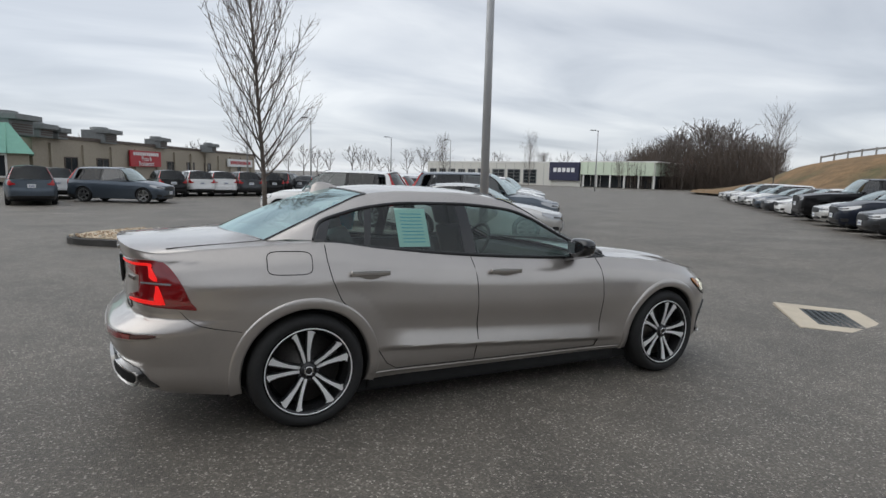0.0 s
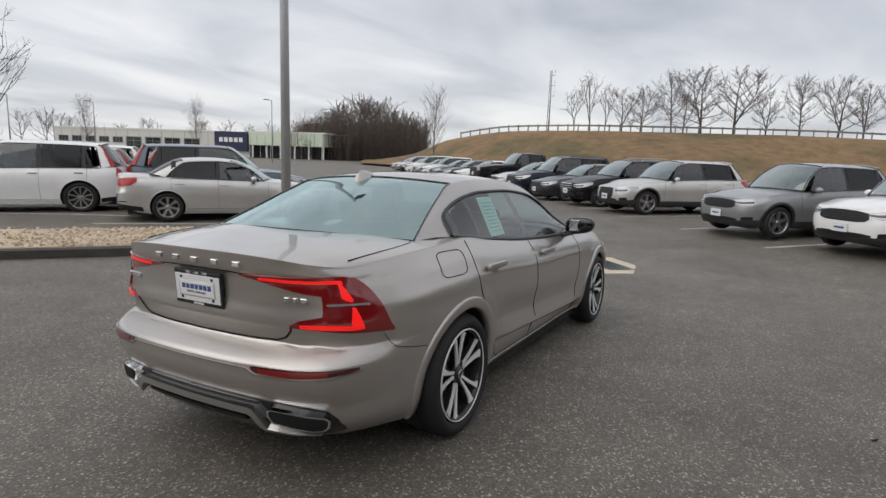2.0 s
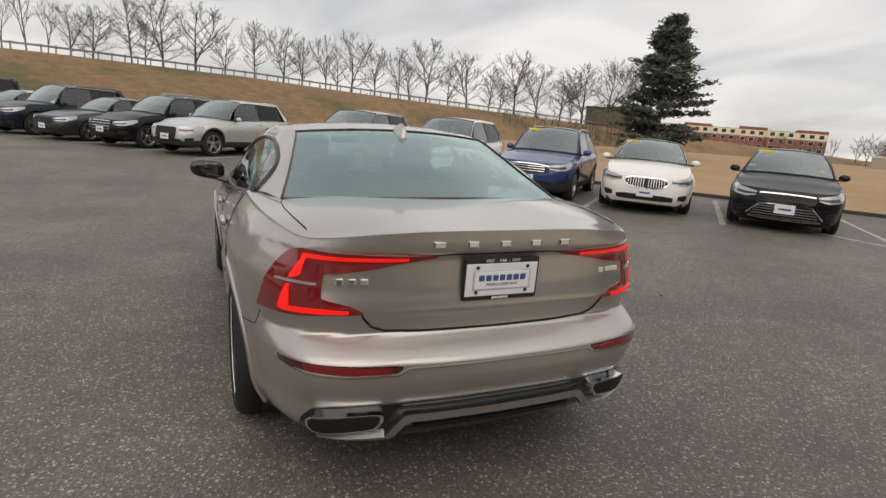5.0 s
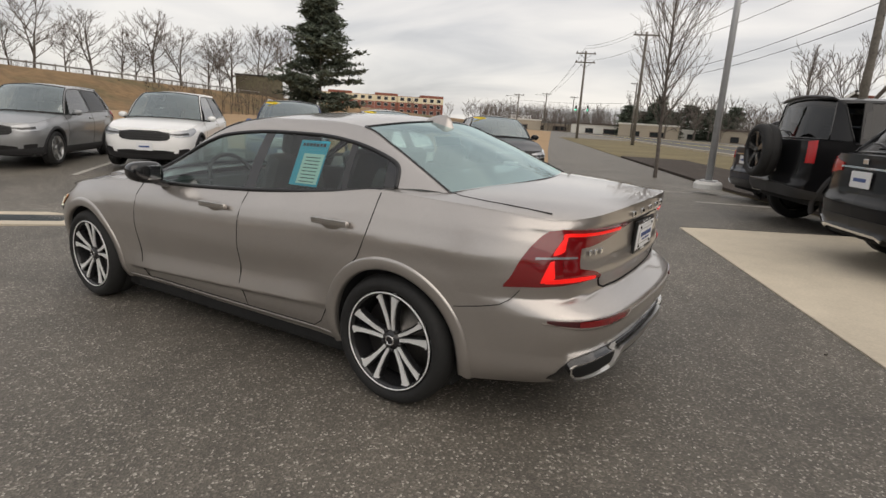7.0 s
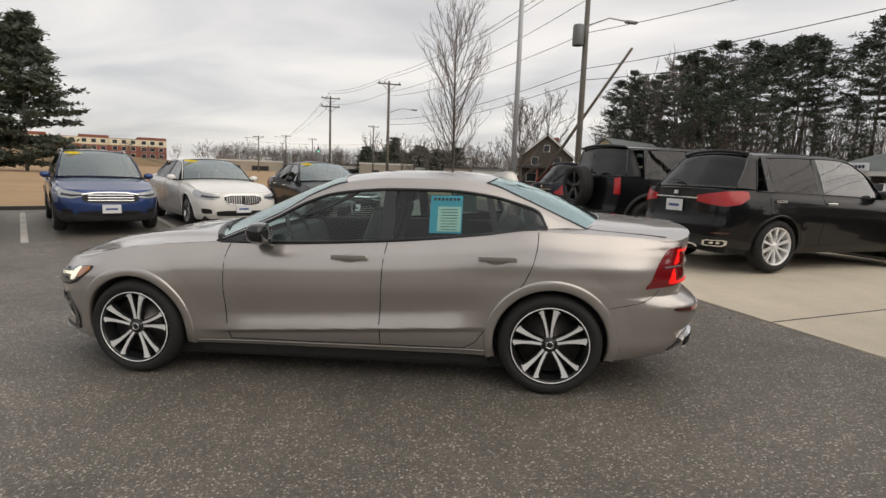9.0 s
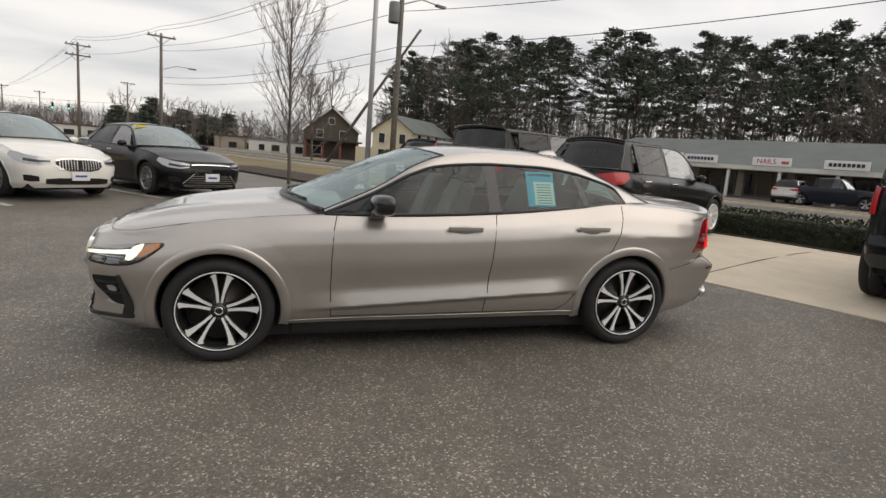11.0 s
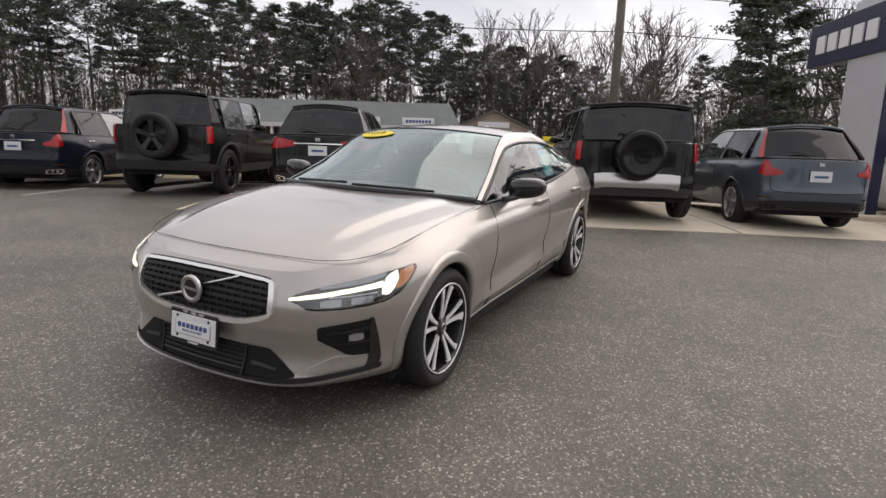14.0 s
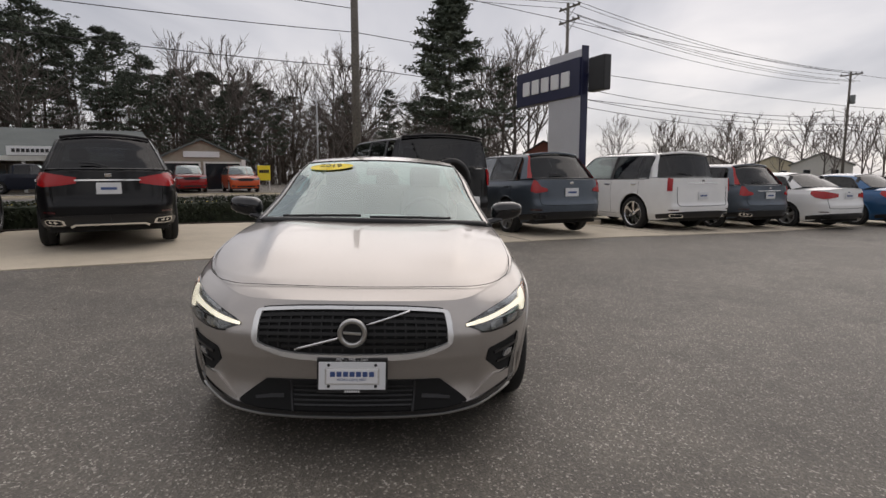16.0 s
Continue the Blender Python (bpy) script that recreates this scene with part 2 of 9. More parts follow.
M = {
    "asphalt": asphalt(),
    "hero": paint("taupe_metallic_paint", (0.475, 0.442, 0.414), 0.80, 0.14, 0.33),
    "white": paint("white_paint", (0.84, 0.84, 0.83)),
    "pearl": paint("pearl_white_paint", (0.82, 0.80, 0.75)),
    "silver": paint("silver_paint", (0.60, 0.59, 0.57), 0.55, 0.2, 0.35),
    "grey": paint("grey_paint", (0.28, 0.285, 0.29), 0.5, 0.25, 0.38),
    "slate": paint("slate_blue_paint", (0.085, 0.105, 0.130), 0.5, 0.25, 0.38, 0.7),
    "dark_grey": paint("dark_grey_paint", (0.045, 0.048, 0.053), 0.6, 0.25, 0.38, 0.7),
    "black": paint("black_paint", (0.005, 0.005, 0.006), 0.0, coat=0.55),
    "navy": paint("navy_paint", (0.008, 0.012, 0.024), 0.2, 0.2, coat=0.6),
    "blue": paint("blue_paint", (0.025, 0.055, 0.17), 0.5, 0.25, 0.38),
    "sky_blue": paint("bright_blue_paint", (0.03, 0.10, 0.22), 0.5, 0.25, 0.38),
    "red": paint("red_paint", (0.30, 0.012, 0.014)),
    "orange": paint("orange_paint", (0.62, 0.10, 0.03)),
    "glass": glass("car_glass", (0.66, 0.76, 0.74), 0.01, 0.22, 2.0, (0.74, 0.82, 0.82)),
    "hero_glass": glass("tinted_side_glass", (0.68, 0.79, 0.77), 0.01, 0.055, 3.4),
    "hero_screen": glass("clean_screen_glass", (0.62, 0.74, 0.72), 0.01, 0.16, 2.8, (0.70, 0.80, 0.80)),
    "hero_rear": glass("green_rear_glass", (0.55, 0.72, 0.70), 0.01, 0.25, 2.0, (0.66, 0.82, 0.82)),
    "side_glass": glass("parked_car_side_glass", (0.26, 0.30, 0.30), 0.01, 0.11, 2.6),
    "dark_glass": glass("privacy_glass", (0.05, 0.055, 0.06), 0.01, 0.06, 4.6),
    "screen_glass": plain("etched_glass", (0.60, 0.68, 0.54), 0.25, grain=0.06, scale=1.5),
    "rubber": plain("tyre_rubber", (0.012, 0.012, 0.012), 0.75, grain=0.25, scale=60, bump=0.15),
    "trim": plain("black_trim", (0.012, 0.012, 0.013), 0.35, grain=0.1, scale=80),
    "gloss_black": plain("gloss_black", (0.008, 0.008, 0.009), 0.08, coat=0.5),
    "cladding": plain("grey_plastic", (0.028, 0.028, 0.03), 0.6, grain=0.15, scale=120, bump=0.1),
    "gap": plain("panel_gap", (0.004, 0.004, 0.004), 0.9),
    "under": plain("underbody", (0.012, 0.012, 0.012), 0.9, grain=0.3, scale=15),
    "chrome": plain("chrome", (0.78, 0.78, 0.78), 0.08, 1.0),
    "bright_trim": plain("bright_trim", (0.86, 0.86, 0.85), 0.26, 0.7),
    "satin": plain("satin_silver", (0.55, 0.545, 0.53), 0.28, 1.0),
    "machined": plain("machined_alloy", (0.86, 0.86, 0.85), 0.34, 0.30),
    "alloy": plain("alloy", (0.42, 0.42, 0.42), 0.3, 0.9, grain=0.05, scale=20),
    "rim_black": plain("rim_black", (0.018, 0.018, 0.019), 0.25),
    "disc": plain("brake_disc", (0.16, 0.15, 0.14), 0.45, 0.9, grain=0.2, scale=60),
    "interior": plain("dark_cabin", (0.016, 0.016, 0.017), 0.7, grain=0.2, scale=40),
    "leather": plain("charcoal_leather", (0.055, 0.054, 0.052), 0.5, grain=0.2, scale=50, bump=0.1),
    "red_lens": plain("red_lens", (0.40, 0.008, 0.010), 0.2, coat=0.25),
    "dark_red_lens": plain("dark_red_lens", (0.19, 0.006, 0.008), 0.1, coat=1.0),
    "lamp_core_red": plain("deep_red_lens", (0.17, 0.004, 0.006), 0.15, coat=1.0),
    "red_lit": plain("lit_red_lamp", (0.85, 0.012, 0.010), 0.3, emit=0.40),
    "reflector_red": plain("reflector_red", (0.055, 0.003, 0.005), 0.15, coat=1.0),
    "grille_black": plain("grille_black", (0.006, 0.006, 0.006), 0.55),
    "lamp_clear": plain("clear_lens", (0.40, 0.41, 0.42), 0.12, 0.5, coat=1.0),
    "lamp_lit": plain("lit_white_lamp", (1.0, 0.95, 0.78), 0.3, emit=0.85),
    "lamp_glass": glass("lamp_glass", (0.86, 0.88, 0.88)),
    "satin_body": plain("satin_taupe", (0.36, 0.335, 0.305), 0.30, 0.9, grain=0.04, scale=30),
    "lamp_dark": plain("lamp_housing", (0.035, 0.035, 0.035), 0.2, 0.6, coat=1.0),
    "amber": plain("amber_lens", (0.70, 0.24, 0.05), 0.2, coat=1.0),
    "plate_white": plain("plate_white", (0.72, 0.73, 0.74), 0.35, grain=0.03, scale=30),
    "plate_blue": plain("plate_blue", (0.05, 0.09, 0.24), 0.4),
    "sticker_teal": plain("sticker_teal", (0.02, 0.38, 0.52), 0.5),
    "paper": plain("pale_paper", (0.50, 0.74, 0.66), 0.6, grain=0.04, scale=30),
    "yellow": plain("yellow_sticker", (0.92, 0.72, 0.03), 0.5),
    "ink": plain("dark_ink", (0.02, 0.02, 0.03), 0.6),
    "concrete": plain("concrete", (0.55, 0.48, 0.375), 0.85, grain=0.10, scale=45, bump=0.25, world_space=True),
    "kerb": plain("kerb_asphalt", (0.055, 0.052, 0.048), 0.9, grain=0.35, scale=60, bump=0.5, world_space=True),
    "line": plain("worn_white_line", (0.42, 0.40, 0.36), 0.8, grain=0.30, scale=70, bump=0.2, world_space=True),
    "iron": plain("cast_iron", (0.075, 0.085, 0.09), 0.6, 0.6, grain=0.3, scale=60, bump=0.3),
    "pole": plain("galvanised_pole", (0.40, 0.405, 0.41), 0.45, 0.3, grain=0.08, scale=8),
    "wood_pole": plain("weathered_timber", (0.155, 0.142, 0.125), 0.9, grain=0.35, scale=14, bump=0.4),
    "bark": plain("bark", (0.115, 0.098, 0.085), 0.95, grain=0.4, scale=12, bump=0.5),
    "twig": plain("twigs", (0.17, 0.14, 0.122), 0.95, grain=0.3, scale=3),
    # darker than the twigs: the shade inside the woods is in this brown
    "brush": plain("shaded_brown_brushwood", (0.095, 0.074, 0.060), 0.95, grain=0.3, scale=0.8),
    "far_twig": plain("far_twigs", (0.155, 0.132, 0.120), 0.95, grain=0.3, scale=0.8),
    "russet": plain("russet_leaves", (0.15, 0.075, 0.045), 0.95, grain=0.4, scale=0.8),
    "needle": plain("pine_needles", (0.074, 0.092, 0.066), 0.8, grain=0.55, scale=1.2),
    "hedge": plain("hedge_leaves", (0.032, 0.042, 0.020), 0.8, grain=0.5, scale=5),
    "dry_grass": dry_slope(),
    "tan_field": plain("straw_field", (0.36, 0.235, 0.125), 0.95, grain=0.16, scale=3, bump=0.5, detail=8, world_space=True),
    "verge": plain("verge_grass", (0.17, 0.135, 0.065), 0.95, grain=0.28, scale=4, bump=0.5, detail=8, world_space=True),
    "mulch": plain("bark_mulch", (0.042, 0.030, 0.022), 0.95, grain=0.5, scale=40, bump=0.8, world_space=True),
    "roadway": plain("road_asphalt", (0.105, 0.10, 0.092), 0.85, grain=0.12, scale=12, bump=0.2, world_space=True),
    "pebble": plain("pale_pebbles", (0.55, 0.44, 0.31), 0.8, grain=0.30, scale=9, world_space=True),
    "stucco_white": plain("white_wall_panels", (0.62, 0.61, 0.56), 0.7, grain=0.05, scale=3),
    "olive_wall": plain("olive_brown_block", (0.125, 0.112, 0.075), 0.9, grain=0.3, scale=2.0, bump=0.1),
    "signal_green": plain("lit_green_lens", (0.05, 0.75, 0.42), 0.3, emit=2.0),
    "beige_wall": plain("beige_block_wall", (0.36, 0.315, 0.25), 0.85, grain=0.10, scale=4, bump=0.1),
    "tan_band": plain("brown_flashing", (0.10, 0.075, 0.06), 0.6, grain=0.1, scale=5),
    "green_roof": plain("green_metal_roof", (0.22, 0.46, 0.36), 0.45, grain=0.08, scale=3),
    "grey_roof": plain("grey_green_shingles", (0.125, 0.14, 0.135), 0.9, grain=0.15, scale=9, bump=0.3),
    "dark_roof": plain("dark_shingles", (0.045, 0.043, 0.042), 0.9, grain=0.2, scale=9, bump=0.3),
    "cream": plain("cream_siding", (0.66, 0.59, 0.42), 0.7, grain=0.05, scale=8),
    "brick": plain("red_brick", (0.24, 0.085, 0.06), 0.85, grain=0.25, scale=6, bump=0.2),
    "brown_siding": plain("brown_siding", (0.085, 0.068, 0.052), 0.8, grain=0.15, scale=8),
    "dark_window": plain("dark_window", (0.02, 0.024, 0.028), 0.08),
    "white_trim": plain("white_trim", (0.70, 0.69, 0.66), 0.5, grain=0.05, scale=10),
    "sign_blue": plain("sign_navy", (0.014, 0.017, 0.055), 0.35),
    "sign_red": plain("sign_red", (0.42, 0.02, 0.03), 0.45),
    "sign_white": plain("sign_white", (0.78, 0.78, 0.78), 0.45),
    "sign_silver": plain("pylon_silver", (0.60, 0.60, 0.62), 0.38, 0.35, grain=0.04, scale=2),
    "cable": plain("black_cable", (0.03, 0.03, 0.032), 0.7),
    "steel_rail": plain("weathered_rail", (0.25, 0.24, 0.225), 0.5, 0.4, grain=0.2, scale=4),
    "hvac": plain("grey_rooftop_metal", (0.19, 0.20, 0.20), 0.6, 0.2, grain=0.15, scale=3),
}


# ---- mesh helpers ----
def mesh_object(name, verts, faces, mat, parent=None, smooth=True, label="", normals=None):
    me = bpy.data.meshes.new(name)
    me.from_pydata([tuple(v) for v in verts], [], faces)
    if smooth:
        me.polygons.foreach_set("use_smooth", [True] * len(me.polygons))
    me.materials.append(M[mat] if isinstance(mat, str) else mat)
    me.update()
    if normals is not None:
        me.normals_split_custom_set_from_vertices([tuple(n) for n in normals])
    ob = new(name, me)
    if parent is not None:
        ob.parent = parent
    if label:
        ob["label"] = label
    return ob


def part(name, bm, mat, parent=None, label="", smooth=False):
    me = bpy.data.meshes.new(name)
    bm.normal_update()
    bm.to_mesh(me)
    bm.free()
    if smooth:
        me.polygons.foreach_set("use_smooth", [True] * len(me.polygons))
    me.materials.append(M[mat] if isinstance(mat, str) else mat)
    ob = new(name, me)
    if parent is not None:
        ob.parent = parent
    if label:
        ob["label"] = label
    return ob


def thing(name, m, label, category, group="", kind=""):
    """An Empty at a thing's base, which parents its parts."""
    ob = new(name)
    ob.empty_display_size = 0.2
    ob.matrix_basis = m
    return tagged(ob, label, category, group, kind)


def box(bm, size, m=None, bevel=0.0, taper=(1, 1)):
    """A box on its base's centre, with worn edges."""
    x, y, z = size[0] / 2, size[1] / 2, size[2]
    p = [(-x, -y, 0), (x, -y, 0), (x, y, 0), (-x, y, 0)]
    p += [(a * taper[0], b * taper[1], z) for a, b, _ in p]
    vs = [bm.verts.new((m or Matrix()) @ Vector(q)) for q in p]
    fs = [bm.faces.new([vs[i] for i in f]) for f in ((3, 2, 1, 0), (4, 5, 6, 7), (0, 1, 5, 4), (1, 2, 6, 5), (2, 3, 7, 6), (3, 0, 4, 7))]
    if bevel:
        es = list({e for f in fs for e in f.edges})
        bmesh.ops.bevel(bm, geom=es, offset=bevel, segments=2, profile=0.6, affect="EDGES")
    return bm


def box_part(name, size, mat, parent=None, at=(0, 0, 0), rz=0, bevel=0.01, label="", rx=0, ry=0):
    return part(name, box(bmesh.new(), size, pose(*at, rx, ry, rz), bevel), mat, parent, label)


def tube(points, radii, sides=8, cap=True):
    """Vertices and faces of a tube along points."""
    pts = [Vector(p) for p in points]
    verts, faces = [], []
    ref = Vector((0, 0, 1))
    for i, p in enumerate(pts):
        d = (pts[min(i + 1, len(pts) - 1)] - pts[max(i - 1, 0)]).normalized()
        a = d.cross(ref if abs(d.dot(ref)) < 0.95 else Vector((1, 0, 0))).normalized()
        b = d.cross(a)
        r = radii[i] if hasattr(radii, "__len__") else radii
        for k in range(sides):
            t = 2 * math.pi * k / sides
            verts.append(p + (a * math.cos(t) + b * math.sin(t)) * r)
    for i in range(len(pts) - 1):
        for k in range(sides):
            j = (k + 1) % sides
            faces.append((i * sides + k, i * sides + j, (i + 1) * sides + j, (i + 1) * sides + k))
    if cap:
        faces.append(tuple(range(sides))[::-1])
        n = (len(pts) - 1) * sides
        faces.append(tuple(range(n, n + sides)))
    return verts, faces


def tube_part(name, points, radii, mat, parent=None, sides=8, label=""):
    return mesh_object(name, *tube(points, radii, sides), mat, parent, True, label)


def lathe(profile, n=48, axis="y"):
    """Rings of (radius, offset along the axis)."""
    verts, faces = [], []
    for r, o in profile:
        for k in range(n):
            t = 2 * math.pi * k / n
            verts.append((r * math.cos(t), o, r * math.sin(t)))
    m = len(profile)
    for i in range(m - 1):
        for k in range(n):
            j = (k + 1) % n
            faces.append((i * n + k, (i + 1) * n + k, (i + 1) * n + j, i * n + j))
    return verts, faces


def grid_faces(nr, nc, base=0):
    return [(base + r * nc + c, base + r * nc + c + 1, base + (r + 1) * nc + c + 1, base + (r + 1) * nc + c) for r in range(nr - 1) for c in range(nc - 1)]


def smooth_table(tab, x):
    """Monotone cubic through (x, value) pairs in rising x."""
    if x <= tab[0][0]:
        return tab[0][1]
    if x >= tab[-1][0]:
        return tab[-1][1]
    n = len(tab)
    i = max(k for k in range(n - 1) if tab[k][0] <= x)
    h = [tab[k + 1][0] - tab[k][0] for k in range(n - 1)]
    d = [(tab[k + 1][1] - tab[k][1]) / h[k] for k in range(n - 1)]

    def slope(k):
        if k == 0:
            return d[0]
        if k == n - 1:
            return d[-1]
        return 0.0 if d[k - 1] * d[k] <= 0 else 2 * d[k - 1] * d[k] / (d[k - 1] + d[k])
    t = (x - tab[i][0]) / h[i]
    a, b = slope(i) * h[i], slope(i + 1) * h[i]
    return (2 * t**3 - 3 * t**2 + 1) * tab[i][1] + (t**3 - 2 * t**2 + t) * a + (-2 * t**3 + 3 * t**2) * tab[i + 1][1] + (t**3 - t**2) * b


class Curve:
    """A smooth table sampled once, for quick reading."""

    def __init__(self, tab, n=500):
        self.lo, self.hi, self.n = tab[0][0], tab[-1][0], n
        self.v = [smooth_table(tab, self.lo + (self.hi - self.lo) * k / n) for k in range(n + 1)]

    def __call__(self, x):
        t = (x - self.lo) / (self.hi - self.lo) * self.n
        if t <= 0:
            return self.v[0]
        if t >= self.n:
            return self.v[-1]
        i = int(t)
        return self.v[i] + (self.v[i + 1] - self.v[i]) * (t - i)


def step(a, b, x):
    q = min(max((x - a) / (b - a), 0.0), 1.0)
    return q * q * (3 - 2 * q)


def letters(text, size, m, mat, parent=None, depth=0.002, name="lettering"):
    cu = bpy.data.curves.new(name, "FONT")
    cu.body, cu.size, cu.extrude, cu.align_x, cu.align_y = text, size, depth, "CENTER", "CENTER"
    ob = bpy.data.objects.new(name, cu)
    me = bpy.data.meshes.new_from_object(ob)
    bpy.data.objects.remove(ob)
    me.materials.clear()
    me.materials.append(M[mat])
    res = new(name, me)
    res.matrix_basis = m
    res.parent = parent
    return res


# ---- ground ----
def ground_z(x, y):
    """The lot leans gently under the parked car and levels out further off."""
    w = 1 - step(5.5, 13, math.hypot(x, y))
    return w * -(0.0256 * x + 0.0254 * y) + (1 - w) * min(max(-0.012 * y, -0.3), 0.12)


LEAN = Matrix(((0.999672639, -0.000324803, 0.02558337), (-0.000324803, 0.999677734, 0.0253835), (-0.02558337, -0.0253835, 0.999350374))).to_4x4()


def build_ground():
    verts, faces = [(0, 0, 0)], []
    radii = [0.5 * k for k in range(1, 41)] + [20 * 1.16**k for k in range(1, 36)]
    n = 96
    for r in radii:
        for k in range(n):
            t = 2 * math.pi * k / n
            x, y = r * math.cos(t), r * math.sin(t)
            verts.append((x, y, ground_z(x, y)))
    for k in range(n):
        faces.append((0, 1 + k, 1 + (k + 1) % n))
    for i in range(len(radii) - 1):
        for k in range(n):
            j = (k + 1) % n
            faces.append((1 + i * n + k, 1 + (i + 1) * n + k, 1 + (i + 1) * n + j, 1 + i * n + j))
    ob = mesh_object("ground", verts, faces, "asphalt")
    return tagged(ob, "worn grey asphalt with pale stone chips and stains", "ground", kind="structure")


build_ground()


def slab(name, outline, mat, lift, label, category, thick=0.02, res=1.5, kind="structure"):
    """A flat area lying on the ground, cut to an outline and following its slope."""
    bm = bmesh.new()
    bm.faces.new([bm.verts.new((x, y, 0)) for x, y in outline])
    bmesh.ops.recalc_face_normals(bm, faces=bm.faces[:])
    xs, ys = [p[0] for p in outline], [p[1] for p in outline]
    for axis, lo, hi in ((0, min(xs), max(xs)), (1, min(ys), max(ys))):
        k = lo + res
        while k < hi and abs(k) < (300 if res >= 6 else 40):
            no = (1, 0, 0) if axis == 0 else (0, 1, 0)
            bmesh.ops.bisect_plane(bm, geom=bm.verts[:] + bm.edges[:] + bm.faces[:], plane_co=(k, 0, 0) if axis == 0 else (0, k, 0), plane_no=no)
            k += res
    for f in bm.faces:
        if f.normal.z < 0:
            f.normal_flip()
    ring = bmesh.ops.extrude_face_region(bm, geom=bm.faces[:])
    top = {v for v in ring["geom"] if isinstance(v, bmesh.types.BMVert)}
    for v in bm.verts:
        v.co.z = ground_z(v.co.x, v.co.y) + (lift if v in top else lift - thick)
    bmesh.ops.recalc_face_normals(bm, faces=bm.faces[:])
    ob = part(name, bm, mat)
    return tagged(ob, label, category, kind=kind)


# ---- cars ----
SIDE = ((0.0, 0.865), (0.09, 0.93), (0.19, 0.950), (0.245, 0.953), (0.30, 0.962), (0.45, 0.982), (0.62, 1.0), (0.74, 0.997), (0.86, 0.975), (1.0, 0.905))
BOXY = ((0.0, 0.88), (0.1, 0.95), (0.2, 0.97), (0.5, 0.995), (0.7, 1.0), (0.9, 0.992), (1.0, 0.975))


class Shell:
    """The outer skin of a car below its windows: plan outlines stacked by height. x runs forward, y to the car's left."""

    def __init__(self, c, cols=70, rows=14):
        self.c = c
        pts = c["plan"]
        seg = [0.0]
        for (a, b), (d, e) in zip(pts, pts[1:]):
            seg.append(seg[-1] + math.hypot(d - a, e - b))
        tx, ty = [(s, p[0]) for s, p in zip(seg, pts)], [(s, p[1]) for s, p in zip(seg, pts)]
        self.length = seg[-1]
        self.cols, self.rows = cols, rows
        if "curves" not in c:
            n = 1600 if cols > 100 else 400
            fx, fy = Curve(tx, n), Curve(ty, n)
            arc = sorted((fx(self.length * k / 100), self.length * k / 100) for k in range(101))
            c["curves"] = (fx, fy, Curve(c["edge"], n), Curve(c["bottom"], n), Curve(c.get("side", SIDE), n), Curve(c["nose"], n), Curve(c["tail"], n), Curve([a for k, a in enumerate(arc) if k == 0 or a[0] - arc[k - 1][0] > 1e-6], n))
        self.fx, self.fy, self.ftop, self.fbot, self.fside, self.fnose, self.ftail, self.farc = c["curves"]
        if "rim" not in c:
            n = 1200 if cols > 100 else 240
            c["rim"] = Curve([(self.length * k / n, self.field(*self.plan(self.length * k / n))) for k in range(n + 1)], n)
        self.rim = c["rim"]

    def plan(self, a):
        return self.fx(a), self.fy(a)

    def arc(self, x):
        """The place along the outline at a station x of the side."""
        return self.farc(x)

    def top(self, x):
        return self.ftop(x)

    def field(self, x, y):
        """Height of the crowned bonnet or boot over a place of the plan."""
        c = self.c
        lim_f, lim_r = c["xf"] - 0.36, c["xr"] + 0.22
        base = self.ftop(x)
        if x > c["cowl_x"]:
            zc, p, w = smooth_table(c["bonnet"], x), 2.6, self.fy(self.farc(min(x, lim_f)))
        elif x < c["deck_x"]:
            zc, p, w = smooth_table(c["deck"], x), 3.2, self.fy(self.farc(max(x, lim_r)))
        else:
            return base
        return base + (zc - base) * max(0.0, 1 - (abs(y) / w)**p)

    def bottom(self, x):
        return self.fbot(x)

    def point(self, a, z):
        x0, y0 = self.plan(a)
        c = self.c
        zt, zb = self.rim(a), self.bottom(x0)
        t = (z - zb) / (zt - zb)
        y = y0 * self.fside(t)
        f = step(c["xf"] - 0.8, c["xf"] - 0.25, x0)
        r = 1 - step(c["xr"] + 0.2, c["xr"] + 0.75, x0)
        x = x0 + f * self.fnose(z) + r * self.ftail(z)
        for wx in (c["wb"] / 2, -c["wb"] / 2):
            if abs(x - wx) > 0.7:
                continue
            d = math.hypot(x - wx, z - c["tr"]) / c["arch"]
            y += c.get("flare", 0.012) * max(0.0, 1 - abs(d - 1.05) / 0.35) * (1 if y0 > 0.5 else 0)
        if "crease" in c and y0 > 0.6:
            y += c["crease"](x, z)
        return Vector((x, y, z))

    def normal(self, a, z):
        e = self.c.get("fine", 0.01)
        u = self.point(min(a + e, self.length), z) - self.point(max(a - e, 0), z)
        v = self.point(a, z + e) - self.point(a, z - e)
        n = v.cross(u)
        if n.length < 1e-9:
            return Vector((1, 0, 0))
        n.normalize()
        p = self.point(a, z)
        out = Vector((1 if p.x > 0 else -1, 0, 0)) if p.y < 0.2 else Vector((0, 1, 0)) if abs(p.x) < abs(self.c["xf"]) - 0.5 else Vector((p.x, p.y * 2, 0))
        return n if n.dot(out) > 0 else -n

